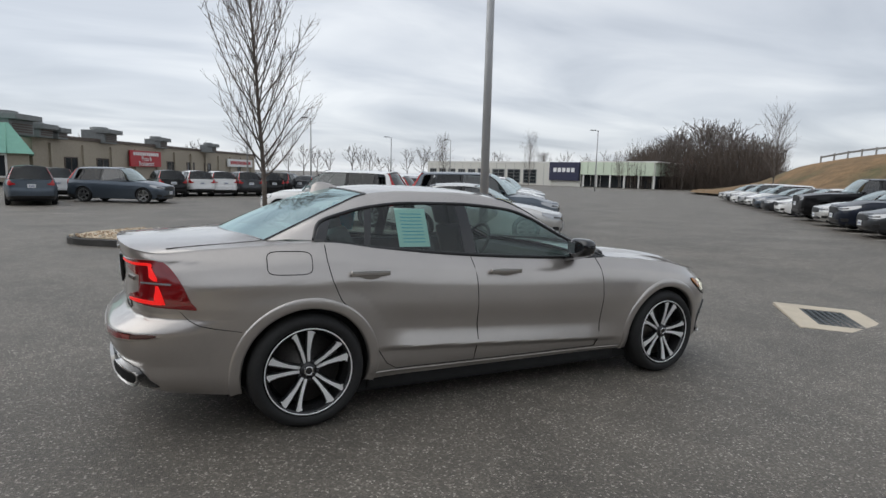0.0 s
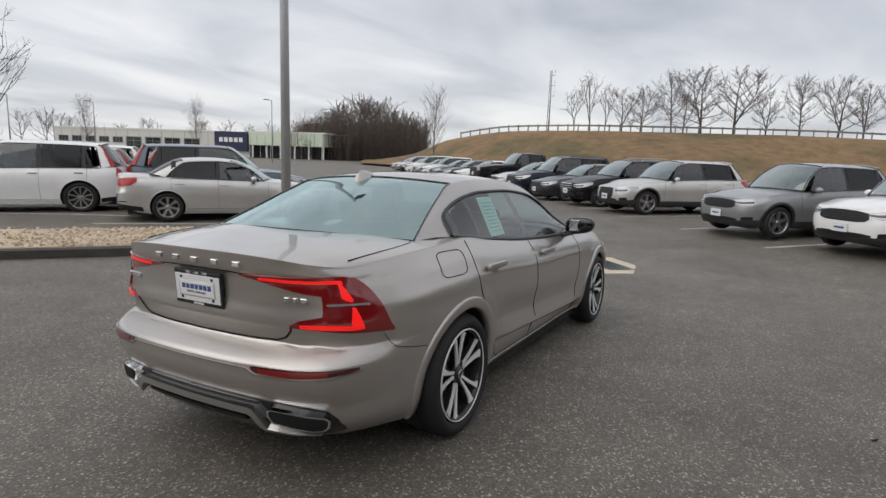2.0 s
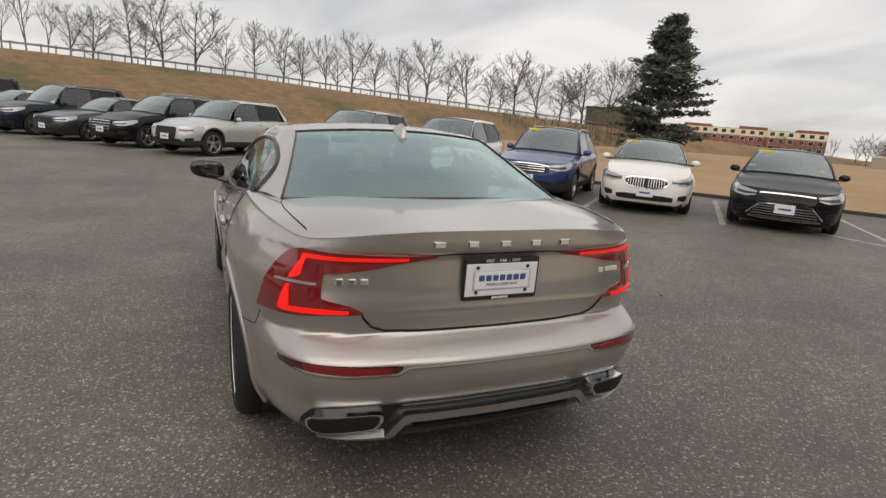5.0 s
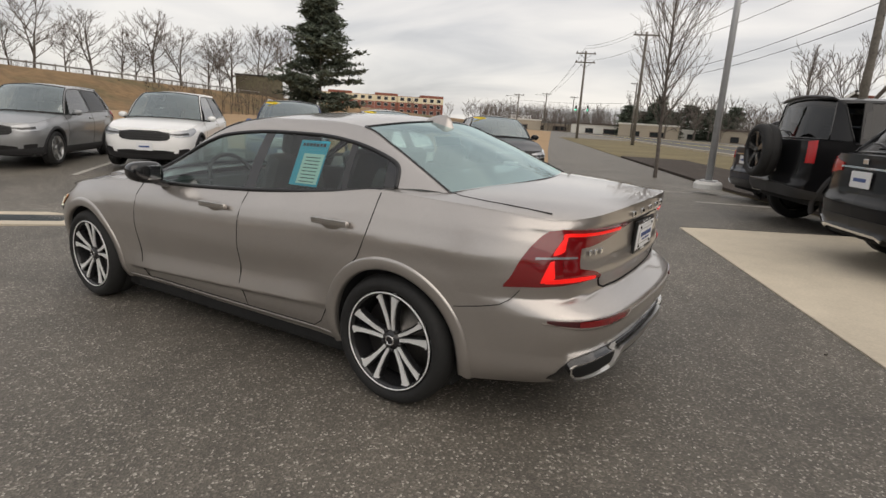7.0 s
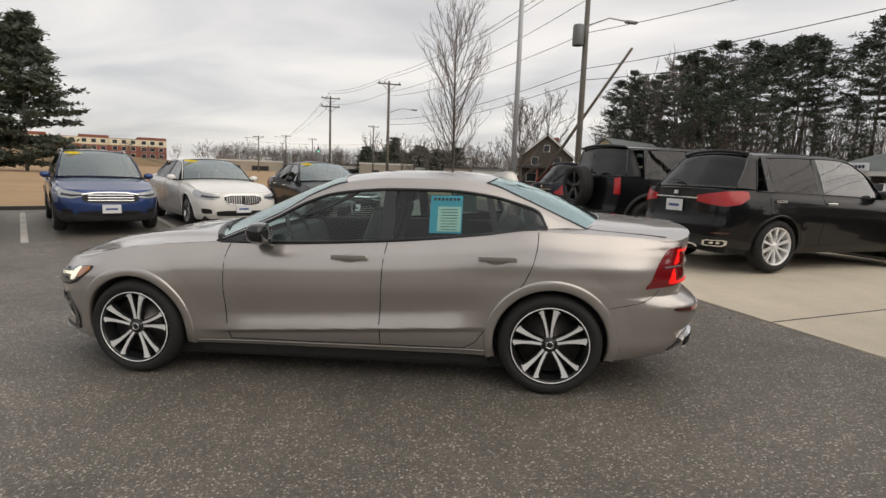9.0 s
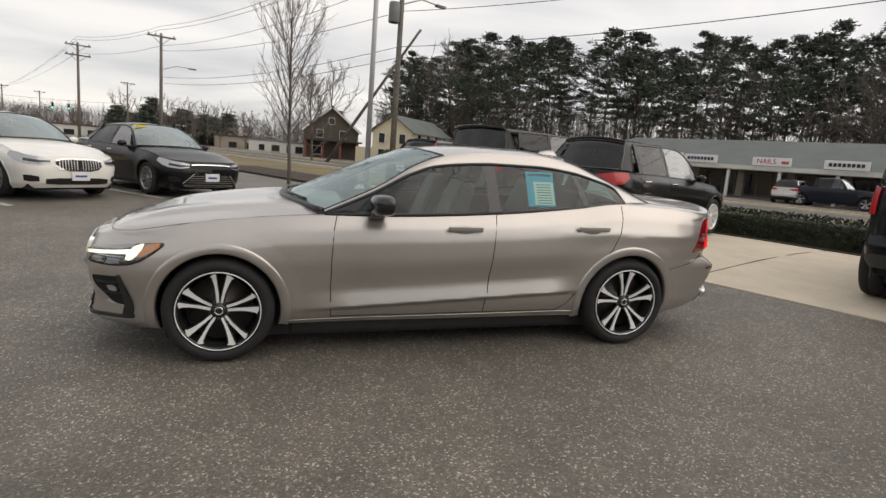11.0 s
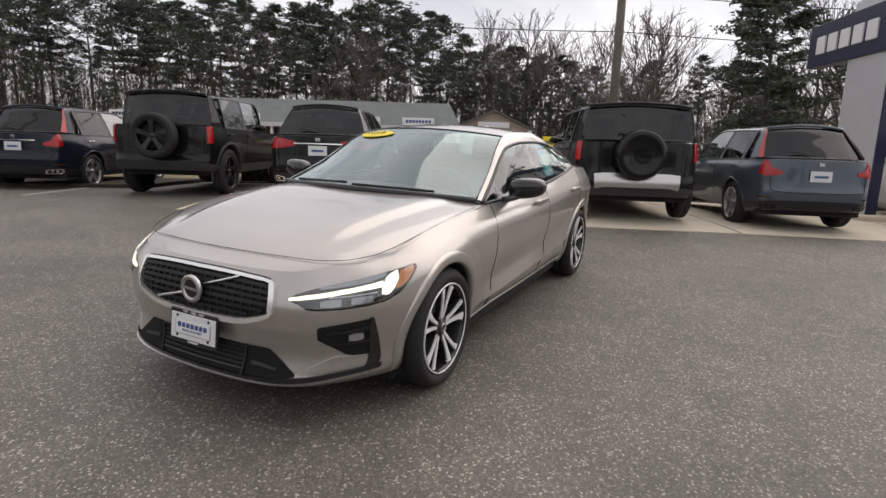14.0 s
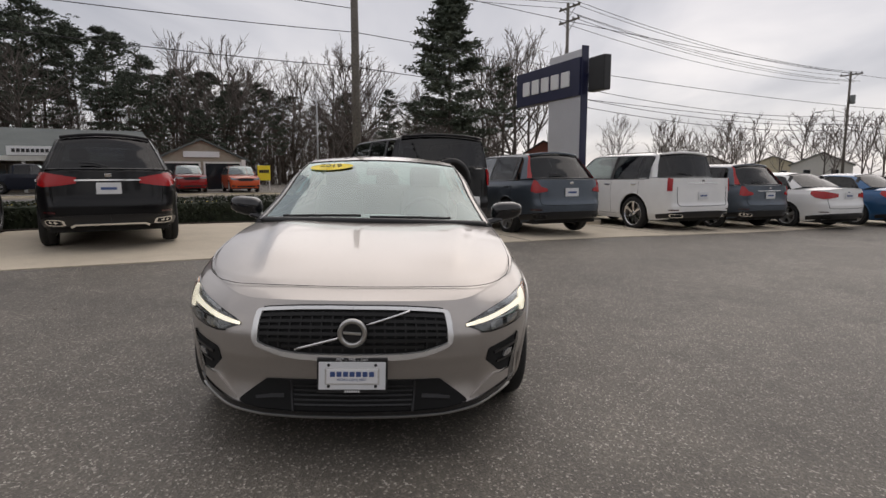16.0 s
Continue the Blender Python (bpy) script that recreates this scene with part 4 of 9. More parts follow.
def make_spec(L=4.7, W=1.86, H=1.66, wb=2.8, front=0.9, tr=0.36, hood=1.02, nose=0.80, cowl=0.95, cowl_z=1.10, ws_top=0.1, roof_end=-1.7, rear_base=-2.1, rear_z=1.12, belt0=1.02, belt1=1.10, tail_z=1.10, clear=0.2, boxy=False, round_front=0.5, deck_z=None, roof_half=0.60, side=None):
    """Tables for a car from its main sizes."""
    xf, hw = wb / 2 + front, W / 2
    xr = xf - L
    rf = round_front
    k = 0.35 if boxy else 1.0
    plan = [(xf, 0), (xf - 0.01 * k, hw * 0.35), (xf - 0.06 * k, hw * 0.62), (xf - 0.18 * k, hw * 0.82), (xf - 0.36 * k, hw * 0.925), (xf - 0.62, hw * 0.975), (wb / 2, hw * 0.993), (0.3, hw), (-wb / 2, hw * 0.995), (xr + 0.55, hw * 0.965), (xr + 0.3 * k, hw * 0.915), (xr + 0.13 * k, hw * 0.82), (xr + 0.045 * k, hw * 0.65), (xr + 0.01, hw * 0.36), (xr, 0)]
    dz = deck_z or rear_z
    c = dict(L=L, W=W, H=H, wb=wb, xf=xf, xr=xr, tr=tr, arch=tr * (1.13 if not boxy else 1.2), plan=plan, flare=0.014)
    c["edge"] = [(xr, tail_z - 0.02), (xr + 0.2, tail_z), (rear_base + 0.35, max(belt1, tail_z)), (rear_base + 0.7, belt1), (0.0, (belt0 + belt1) / 2), (cowl - 0.25, belt0), (wb / 2, hood - 0.05), (xf - 0.35, nose + 0.02), (xf, nose - 0.03)]
    c["bottom"] = [(xr, clear + 0.09), (xr + 0.5, clear + 0.02), (-wb / 2, clear), (wb / 2, clear), (xf - 0.3, clear + 0.01), (xf, clear + 0.04)]
    c["nose"] = [(0.2, -0.10), (clear + 0.14, -0.02), (nose * 0.62, 0.0), (nose * 0.85, -0.01 * (1 if boxy else 2)), (nose, -0.05 * (0.4 if boxy else 1)), (nose + 0.08, -0.12 * (0.3 if boxy else 1))]
    c["tail"] = [(0.2, 0.14), (clear + 0.16, 0.02), (0.62, 0.0), (0.72, 0.04), (tail_z, 0.06)]
    c["bonnet"] = [(cowl - 0.4, cowl_z), (cowl, cowl_z - 0.02), (wb / 2, hood), (xf - 0.35, nose + 0.09), (xf - 0.08, nose + 0.02), (xf, nose)]
    c["deck"] = [(xr, dz - 0.02), (xr + 0.15, dz), (rear_base, dz + 0.01), (rear_base + 0.4, dz + 0.01)]
    c["belt"] = [(rear_base, belt1), (0.0, (belt0 + belt1) / 2 - 0.005), (cowl - 0.25, belt0)]
    by = hw * 0.905 if not boxy else hw * 0.965
    c["belt_y"] = [(rear_base, by * (0.93 if not boxy else 1.0)), (rear_base + 0.6, by), (cowl - 0.5, by), (cowl - 0.2, by * 0.975)]
    rh = roof_half
    h1 = H - 0.075
    mid = (cowl + ws_top) / 2
    d0 = (cowl - 0.22, by * 0.965, belt0 + 0.01)
    re = roof_end
    c["stations"] = [
        (*d0, cowl - 0.22, by * 0.93, belt0 + 0.03, cowl + 0.05, cowl_z - 0.005),
        (mid - 0.06, (by + rh) / 2 + 0.01, (belt0 + h1) / 2 + 0.03, mid - 0.08, (by + rh) / 2 - 0.03, (belt0 + h1) / 2 + 0.06, mid + 0.06, (cowl_z + H) / 2 + 0.02),
        (ws_top - 0.02, rh + 0.04, h1 - 0.04, ws_top - 0.06, rh, h1 - 0.005, ws_top + 0.05, H - 0.035),
        (ws_top - 0.35, rh + 0.03, h1 - 0.015, ws_top - 0.38, rh - 0.01, h1 + 0.015, ws_top - 0.35, H - 0.003),
        ((ws_top + re) / 2, rh + 0.03, h1 - 0.02, (ws_top + re) / 2, rh - 0.01, h1 + 0.012, (ws_top + re) / 2, H),
        (re + 0.12, rh + 0.025, h1 - 0.05, re + 0.05, rh - 0.03, h1 - 0.01, re, H - 0.035),
        ((re + rear_base) / 2 + 0.22, (rh + by) / 2 + 0.0, (h1 + rear_z) / 2 - 0.02, (re + rear_base) / 2 + 0.05, (rh + by) / 2 - 0.06, (h1 + rear_z) / 2 + 0.01, (re + rear_base) / 2 - 0.03, (H + rear_z) / 2 + 0.02),
        (rear_base + 0.34, by * 0.97, belt1 + 0.01, rear_base + 0.06, by * 0.88, rear_z + 0.005, rear_base - 0.06, rear_z + 0.01)]
    c["glass_at"] = (2, 5)
    bp = (ws_top + re) / 2 + 0.22
    c["b_pillar"] = bp
    d = bp - 0.95
    c["windows"] = [("front_window", bp + 0.05, cowl - 0.36, "side_glass", (0.0, -0.22)), ("rear_side_window", d + 0.05, bp - 0.05, "dark_glass", (0.04, 0.0)), ("quarter_window", rear_base + 0.5, d - 0.04, "dark_glass", (0.2, 0.05))]
    c["cowl_x"], c["deck_x"] = cowl - 0.3, rear_base + 0.45
    c["clear"], c["belt0"], c["belt1"], c["cowl"], c["nose_z"], c["rear_z"], c["tail_z"] = clear, belt0, belt1, cowl, nose, rear_z, tail_z
    if side or boxy:
        c["side"] = side or BOXY
    return c


def build_car(name, c, mat, m, label, style="5", cladding=False, lamps="wide", grille="wide", rails=False, tail="corner", dark_roof=False, spare=False, plate=True, chrome=False, face=True, wheel_mats=("alloy", "alloy"), sticker=False, group="", far=False, bumper=None):
    """A parked car of ordinary make, from its table."""
    car = thing(name, m, label, "car", group)
    sh = Shell(c, 44 if far else 64, 8 if far else 12)
    bp = c["b_pillar"]
    doors = () if far else (("rear_door", bp - 1.0, bp), ("front_door", bp, c["cowl"] - 0.12))
    sh.build(mat, car, doors)
    hw0 = c["W"] / 2
    panel_field(sh, hw0 * 1.02, c["cowl"] - 0.3, car, mat, "bonnet", 10, 14)
    panel_field(sh, hw0 * 0.9, c["stations"][-1][0] + 0.1, car, mat, "tailgate_top", 6, 12, True)
    gh = greenhouse(c, car, mat, 2 if far else 4, 4 if far else 6, "gloss_black" if dark_roof else None, "glass", rear_glass=c.get("rear_glass", "dark_glass"))
    # dark B pillar and cabin
    cab = bmesh.new()
    box(cab, (c["cowl"] - c["xr"] - 0.7, c["W"] * 0.80, c["belt0"] - 0.42), pose((c["cowl"] + c["xr"]) / 2 + 0.1, 0, 0.38), 0.03)
    part("cabin", cab, "interior", car)
    for x in (() if far else (bp + 0.25, bp - 0.65)):
        for y in (0.37, -0.37):
            box_part("seat", (0.14, 0.44, 0.62), "interior", car, (x, y, c["belt0"] - 0.38), 0, 0.05, ry=-12)
            box_part("headrest", (0.09, 0.24, 0.16), "interior", car, (x - 0.13, y, c["belt0"] + 0.26), 0, 0.03)
    for sign in (1, -1):
        for x in (bp, bp - 0.95):
            zb, zt = smooth_table(c["belt"], x), 0
            p0 = Vector((x, smooth_table(c["belt_y"], x) * sign, zb))
            tp = max(c["stations"], key=lambda s: s[2])
            p1 = Vector((x + 0.02, (tp[1]) * sign, tp[2] - 0.01))
            pl = bmesh.new()
            d = (p1 - p0)
            vsb = [pl.verts.new(q) for q in (p0 + Vector((0.055, 0.004 * sign, 0)), p0 + Vector((-0.055, 0.004 * sign, 0)), p1 + Vector((-0.045, 0.004 * sign, 0)), p1 + Vector((0.045, 0.004 * sign, 0)))]
            vsc = [pl.verts.new(v.co - Vector((0, 0.03 * sign, 0))) for v in vsb]
            pl.faces.new(vsb)
            pl.faces.new(vsc[::-1])
            for i in range(4):
                pl.faces.new((vsb[i], vsb[(i + 1) % 4], vsc[(i + 1) % 4], vsc[i]))
            bmesh.ops.recalc_face_normals(pl, faces=pl.faces[:])
            part("door_pillar", pl, "trim", car)
    for sign in (1, -1):
        for wx in (c["wb"] / 2, -c["wb"] / 2):
            wheel_arch(c, car, sh, "cladding" if cladding else mat, sign, wx, 0.05 if cladding else 0.02)
            wheel(car, pose(wx, (c["W"] / 2 - 0.125) * sign, c["tr"], 0, 0, 0 if sign > 0 else 180), c["tr"], 0.22, style, mats=wheel_mats, far=far)
    box_part("underbody", (c["L"] - 0.5, c["W"] - 0.36, 0.24), "under", car, ((c["xf"] + c["xr"]) / 2, 0, c["clear"] - 0.01), 0, 0.03)
    # sills
    z0 = c["clear"]
    if cladding:
        cols = []
        for k in range(9):
            x = c["wb"] / 2 - c["arch"] - 0.02 - (c["wb"] - 2 * c["arch"] - 0.04) * k / 8
            cols.append((sh.arc(x), z0 + 0.01, z0 + 0.17))
        sh.strip("sill_cladding", cols, "cladding", car, off=0.012)
    # lamps, grille, bumper openings
    hw, nz, tz = c["W"] / 2, c["nose_z"], c["tail_z"]
    if face:
        if lamps == "wide":
            cols = [(hw * 0.52, nz - 0.13, nz - 0.06), (hw * 0.7, nz - 0.16, nz - 0.035), (hw * 0.95, nz - 0.14, nz - 0.01), (hw * 1.12, nz - 0.10, nz + 0.02), (hw * 1.3, nz - 0.03, nz + 0.035)]
        elif lamps == "round":
            cols = [(hw * 0.56, nz - 0.16, nz - 0.03), (hw * 0.66, nz - 0.2, nz + 0.0), (hw * 0.8, nz - 0.2, nz + 0.0), (hw * 0.9, nz - 0.16, nz - 0.03)]
        else:
            cols = [(hw * 0.56, nz - 0.12, nz - 0.05), (hw * 0.8, nz - 0.13, nz - 0.03), (hw * 1.05, nz - 0.11, nz - 0.005), (hw * 1.22, nz - 0.04, nz + 0.015)]
        sh.strip("headlamp", cols, "lamp_clear", car, off=0.012, depth=0.03)
        inner = [(a, lo + (hi - lo) * 0.25, lo + (hi - lo) * 0.6) for a, lo, hi in cols[:3]]
        sh.strip("lamp_reflector", inner, "lamp_dark", car, off=0.015, depth=0.01)
        if grille == "wide":
            g = [(0, nz - 0.24, nz - 0.045), (hw * 0.3, nz - 0.24, nz - 0.05), (hw * 0.46, nz - 0.22, nz - 0.06), (hw * 0.52, nz - 0.18, nz - 0.08)]
        elif grille == "tall":
            g = [(0, nz - 0.36, nz - 0.04), (hw * 0.3, nz - 0.36, nz - 0.04), (hw * 0.42, nz - 0.30, nz - 0.05)]
        elif grille == "vertical":
            g = [(0, nz - 0.25, nz - 0.05), (hw * 0.2, nz - 0.245, nz - 0.052), (hw * 0.36, nz - 0.215, nz - 0.065), (hw * 0.43, nz - 0.16, nz - 0.085)]
        else:
            g = [(0, nz - 0.15, nz - 0.06), (hw * 0.34, nz - 0.15, nz - 0.065), (hw * 0.48, nz - 0.12, nz - 0.075)]
        sh.strip("grille", g, "grille_black", car, off=0.010, depth=0.03)
        zs = g[0][1]
        if grille == "vertical":
            for k in range(8):
                a = hw * 0.053 * k
                lo, hi = [smooth_table([(q[0], q[i]) for q in g], a) for i in (1, 2)]
                sh.strip("grille_slat", [(a - 0.006, lo + 0.01, hi - 0.005), (a + 0.006, lo + 0.01, hi - 0.005)], "satin", car, off=0.020, depth=0.015)
            sh.strip("grille_frame", [(a, lo - 0.012, lo + 0.008) for a, lo, hi in g], "chrome", car, off=0.018, n=1)
        if grille == "low":
            b = c["clear"] + 0.07
            big = [(0, b, b + 0.25), (hw * 0.30, b, b + 0.25), (hw * 0.44, b, b + 0.24), (hw * 0.66, b + 0.02, b + 0.06)]
            sh.strip("lower_grille", big, "grille_black", car, off=0.010, depth=0.03)
            for k in range(5):
                z, w = b + 0.03 + 0.044 * k, hw * (0.62 - 0.035 * k)
                sh.strip("grille_bar", [(0, z - 0.005, z + 0.005), (w * 0.6, z - 0.005, z + 0.005), (w, z - 0.004, z + 0.004)], "satin", car, off=0.018, depth=0.012, n=1)
            sh.strip("grille_frame", [(0, b + 0.245, b + 0.262), (hw * 0.30, b + 0.245, b + 0.262), (hw * 0.44, b + 0.232, b + 0.252), (hw * 0.68, b + 0.045, b + 0.07)], "chrome", car, off=0.020, depth=0.02, n=1)
            sh.strip("grille_frame", [(0, b - 0.008, b + 0.006), (hw * 0.40, b - 0.008, b + 0.006), (hw * 0.66, b + 0.008, b + 0.024)], "chrome", car, off=0.020, depth=0.02, n=1)
        for k in range(1, 1 if far or grille in ("vertical", "low") else 4):
            z = zs + (g[0][2] - zs) * k / 4
            sh.strip("grille_bar", [(0, z - 0.006, z + 0.006), (hw * 0.3, z - 0.006, z + 0.006), (hw * 0.42, z - 0.006, z + 0.006)], "chrome" if chrome else "cladding", car, off=0.018, depth=0.012, n=1)
        sh.strip("grille_frame", [(0, g[0][2] - 0.012, g[0][2] + 0.01), (hw * 0.3, g[1][2] - 0.012, g[1][2] + 0.01), (g[-1][0], g[-1][2] - 0.01, g[-1][2] + 0.01)], "chrome" if chrome else "gloss_black", car, off=0.016, n=1)
        lo = c["clear"] + 0.10
        if grille != "low":
            sh.strip("lower_intake", [(0, lo, lo + 0.11), (hw * 0.4, lo, lo + 0.11), (hw * 0.62, lo + 0.01, lo + 0.09)], "trim", car, off=0.006, depth=0.02)
        sh.strip("fog_lamp_housing", [(hw * 0.72, lo + 0.05, lo + 0.13), (hw * 0.85, lo + 0.04, lo + 0.15), (hw * 0.98, lo + 0.05, lo + 0.15)], "trim", car, off=0.006)
        if cladding:
            sh.strip("bumper_cladding", [(0, c["clear"] + 0.045, c["clear"] + 0.10)] + [(hw * f, c["clear"] + 0.03, c["clear"] + 0.10 + 0.08 * f) for f in (0.3, 0.6, 0.9, 1.1, 1.3)], "cladding", car, off=0.01)
    if tail == "tall":
        t = [(hw * 0.58, tz - 0.22, tz - 0.17), (hw * 0.72, tz - 0.24, tz - 0.13), (hw * 0.82, tz - 0.25, tz - 0.04), (hw * 0.93, tz - 0.22, tz + 0.0)]
        sh.strip("tail_lamp", t, "red_lens", car, rear=True, off=0.014, depth=0.03)
        # upright light blades along the rear pillars
        k0 = int(len(gh) * (0.70 if not far else 0.72))
        for sign in (1, -1):
            vs = []
            for j in range(k0, len(gh)):
                p, q = gh[j][0][1], gh[j][0][2]
                f = (j - k0) / max(1, len(gh) - 1 - k0)
                d = q.lerp(p, 0.2 + 0.45 * f)
                for e in (d, q.lerp(q + (q - p) * 0.25, 1.0)):
                    vs.append((e.x - 0.018, (e.y + 0.012) * sign, e.z + 0.010))
            fs = grid_faces(len(gh) - k0, 2)
            mesh_object("tail_lamp_blade", vs, fs if sign > 0 else [q[::-1] for q in fs], "red_lens", car)
    elif tail == "corner":
        t = [(hw * 0.42, tz - 0.17, tz - 0.09), (hw * 0.62, tz - 0.20, tz - 0.06), (hw * 0.85, tz - 0.22, tz - 0.03), (hw * 1.05, tz - 0.19, tz - 0.02), (hw * 1.22, tz - 0.10, tz - 0.02)]
        sh.strip("tail_lamp", t, "red_lens", car, rear=True, off=0.012, depth=0.03)
    else:
        t = [(hw * 0.86, tz - 0.30, tz - 0.02), (hw * 0.98, tz - 0.30, tz - 0.0)]
        sh.strip("tail_lamp", t, "red_lens", car, rear=True, off=0.016, depth=0.03)
    sh.strip("rear_bumper_trim", [(0, c["clear"] + 0.09, c["clear"] + 0.24), (hw * 0.5, c["clear"] + 0.09, c["clear"] + 0.24), (hw * 0.85, c["clear"] + 0.085, c["clear"] + 0.22), (hw * 1.1, c["clear"] + 0.08, c["clear"] + 0.19), (hw * 1.35, c["clear"] + 0.06, c["clear"] + 0.16)], "cladding" if cladding else "trim", car, rear=True, off=0.008)
    if chrome and not far:
        sh.strip("tail_strip", [(0, tz - 0.135, tz - 0.115), (hw * 0.25, tz - 0.135, tz - 0.115), (hw * 0.44, tz - 0.137, tz - 0.117)], "chrome", car, rear=True, off=0.016, n=1)
    if not far:
        # dark lip over the rear window, a wiper and a badge
        last, mid = gh[-1][1], gh[int(len(gh) * 0.86)][1]
        if c["stations"][5][7] > 1.5:
            e = gh[int(len(gh) * 0.71)][1]
            lip = [(p.x - 0.05, p.y, p.z + 0.012) for p in e] + [(p.x - 0.05, -p.y, p.z + 0.012) for p in e[-2::-1]]
            tube_part("roof_spoiler", lip, 0.026, mat, car, 6)
            p, q = last[-1], mid[-1]
            tube_part("rear_wiper", [(p.x - 0.02, 0.0, p.z + 0.03), (p.x + (q.x - p.x) * 0.25 - 0.03, 0.18, p.z + (q.z - p.z) * 0.25 + 0.012), (p.x + (q.x - p.x) * 0.3 - 0.03, 0.34, p.z + (q.z - p.z) * 0.28 + 0.01)], 0.011, "trim", car, 5)
        # tailgate shut lines, reflectors and exhaust tips
        zb, lo = c["clear"] + 0.36, c["clear"]
        sh.strip("tailgate_gap", [(0, zb - 0.005, zb + 0.005), (hw * 0.4, zb - 0.005, zb + 0.005), (hw * 0.70, zb + 0.005, zb + 0.015), (hw * 0.74, zb + 0.03, zb + 0.04)], "gap", car, rear=True, off=0.003, depth=0.01, n=1)
        sh.strip("tailgate_gap", [(hw * 0.738, zb + 0.03, tz - 0.2), (hw * 0.748, zb + 0.03, tz - 0.2)], "gap", car, rear=True, off=0.003, depth=0.01)
        if not spare:
            sh.strip("rear_reflector", [(hw * 0.74, lo + 0.265, lo + 0.285), (hw * 0.9, lo + 0.265, lo + 0.29), (hw * 1.0, lo + 0.27, lo + 0.285)], "reflector_red", car, rear=True, off=0.006, depth=0.01, n=1)
            sh.strip("exhaust_tip", [(hw * 0.64, lo + 0.115, lo + 0.165), (hw * 0.70, lo + 0.105, lo + 0.185), (hw * 0.92, lo + 0.110, lo + 0.190), (hw * 0.97, lo + 0.13, lo + 0.18)], "chrome" if chrome else "trim", car, rear=True, off=0.022, depth=0.05, n=2)
            sh.strip("exhaust_bore", [(hw * 0.68, lo + 0.125, lo + 0.165), (hw * 0.72, lo + 0.120, lo + 0.172), (hw * 0.90, lo + 0.125, lo + 0.176), (hw * 0.93, lo + 0.138, lo + 0.168)], "gap", car, rear=True, off=0.025, depth=0.01, n=1)
        pb = sh.point(sh.length, tz - 0.06)
        box_part("tail_badge", (0.012, 0.085, 0.05), "chrome", car, (pb.x - 0.008, 0, tz - 0.085), 0, 0.005)
    if plate:
        zf, zr = max(c["clear"] + 0.25, nz - 0.36), (0.86 if tz > 0.95 else 0.8)
        pf = sh.point(0, zf)
        box_part("number_plate", (0.016, 0.31, 0.16), "plate_white", car, (pf.x + 0.02, 0, zf - 0.08), 0, 0.004)
        box_part("plate_bar", (0.004, 0.2, 0.035), "plate_blue", car, (pf.x + 0.029, 0, zf - 0.02), 0, 0.001)
        pr = sh.point(sh.length, zr)
        box_part("number_plate", (0.016, 0.31, 0.16), "plate_white", car, (pr.x - 0.018, 0, zr - 0.08), 0, 0.004)
        box_part("plate_bar", (0.004, 0.2, 0.035), "plate_blue", car, (pr.x - 0.028, 0, zr - 0.02), 0, 0.001)
    if far:
        return car
    # door shut lines, handles, mirrors
    zb = c["clear"] + 0.12
    for x in (c["cowl"] - 0.12, bp):
        sh.gap_line([(x, zb), (x + 0.01, (zb + c["belt0"]) / 2), (x, smooth_table(c["belt"], x) - 0.01)], car)
    x = bp - 1.0
    sh.gap_line([(bp - 0.78, zb), (bp - 0.88, zb + 0.2), (x, zb + 0.42), (x, smooth_table(c["belt"], x) - 0.01)], car)
    sh.gap_line([(c["cowl"] - 0.12, zb), (bp, zb), (bp - 0.78, zb)], car)
    for x in (bp + 0.13, bp - 0.83):
        zh = smooth_table(c["belt"], x) - 0.12
        for sign in (1, -1):
            y = sh.point(sh.arc(x), zh).y
            box_part("door_handle", (0.2, 0.03, 0.032), mat if not chrome else "chrome", car, (x, (y + 0.012) * sign, zh - 0.016), 0, 0.010)
    for sign in (1, -1):
        mir = bmesh.new()
        bmesh.ops.create_icosphere(mir, subdivisions=2, radius=1, matrix=pose(c["cowl"] - 0.46, (hw + 0.035) * sign, c["belt0"] + 0.065) @ Matrix.Diagonal((0.07, 0.10, 0.068, 1)))
        part("mirror", mir, mat, car, smooth=True)
        box_part("mirror_arm", (0.09, 0.12, 0.035), "trim", car, (c["cowl"] - 0.45, (hw - 0.04) * sign, c["belt0"] + 0.0), 0, 0.01)
    if rails:
        for sign in (1, -1):
            y = (c["stations"][4][4] - 0.0) * sign
            z = c["stations"][4][5] + 0.03
            tube_part("roof_rail", [(c["stations"][3][0], y, z - 0.03), (c["stations"][3][0] - 0.08, y, z + 0.02), (c["stations"][5][0] + 0.1, y, z + 0.01), (c["stations"][5][0], y, z - 0.04)], 0.016, "satin" if chrome else "trim", car, 8)
        if rails == "bars":
            for x in (c["stations"][3][0] - 0.25, c["stations"][5][0] + 0.45):
                box_part("roof_bar", (0.08, c["stations"][4][4] * 2 + 0.12, 0.035), "satin", car, (x, 0, c["stations"][4][5] + 0.09), 0, 0.01)
    if sticker:
        s0, s2 = c["stations"][0], c["stations"][2]
        z = c["H"] - 0.10
        ov = bmesh.new()
        cx, cz = s2[6], s2[7]
        dirv = Vector((s0[6] - s2[6], 0, s0[7] - s2[7])).normalized()
        pc = Vector((cx, -0.42, cz - 0.012)) + dirv * 0.12
        ring = [ov.verts.new(pc + dirv * (0.05 * math.sin(t)) + Vector((0.01, 0.17 * math.cos(t), 0.016))) for t in [2 * math.pi * k / 20 for k in range(20)]]
        ov.faces.new(ring)
        bmesh.ops.solidify(ov, geom=ov.faces[:], thickness=0.003)
        part("price_sticker", ov, "yellow", car)
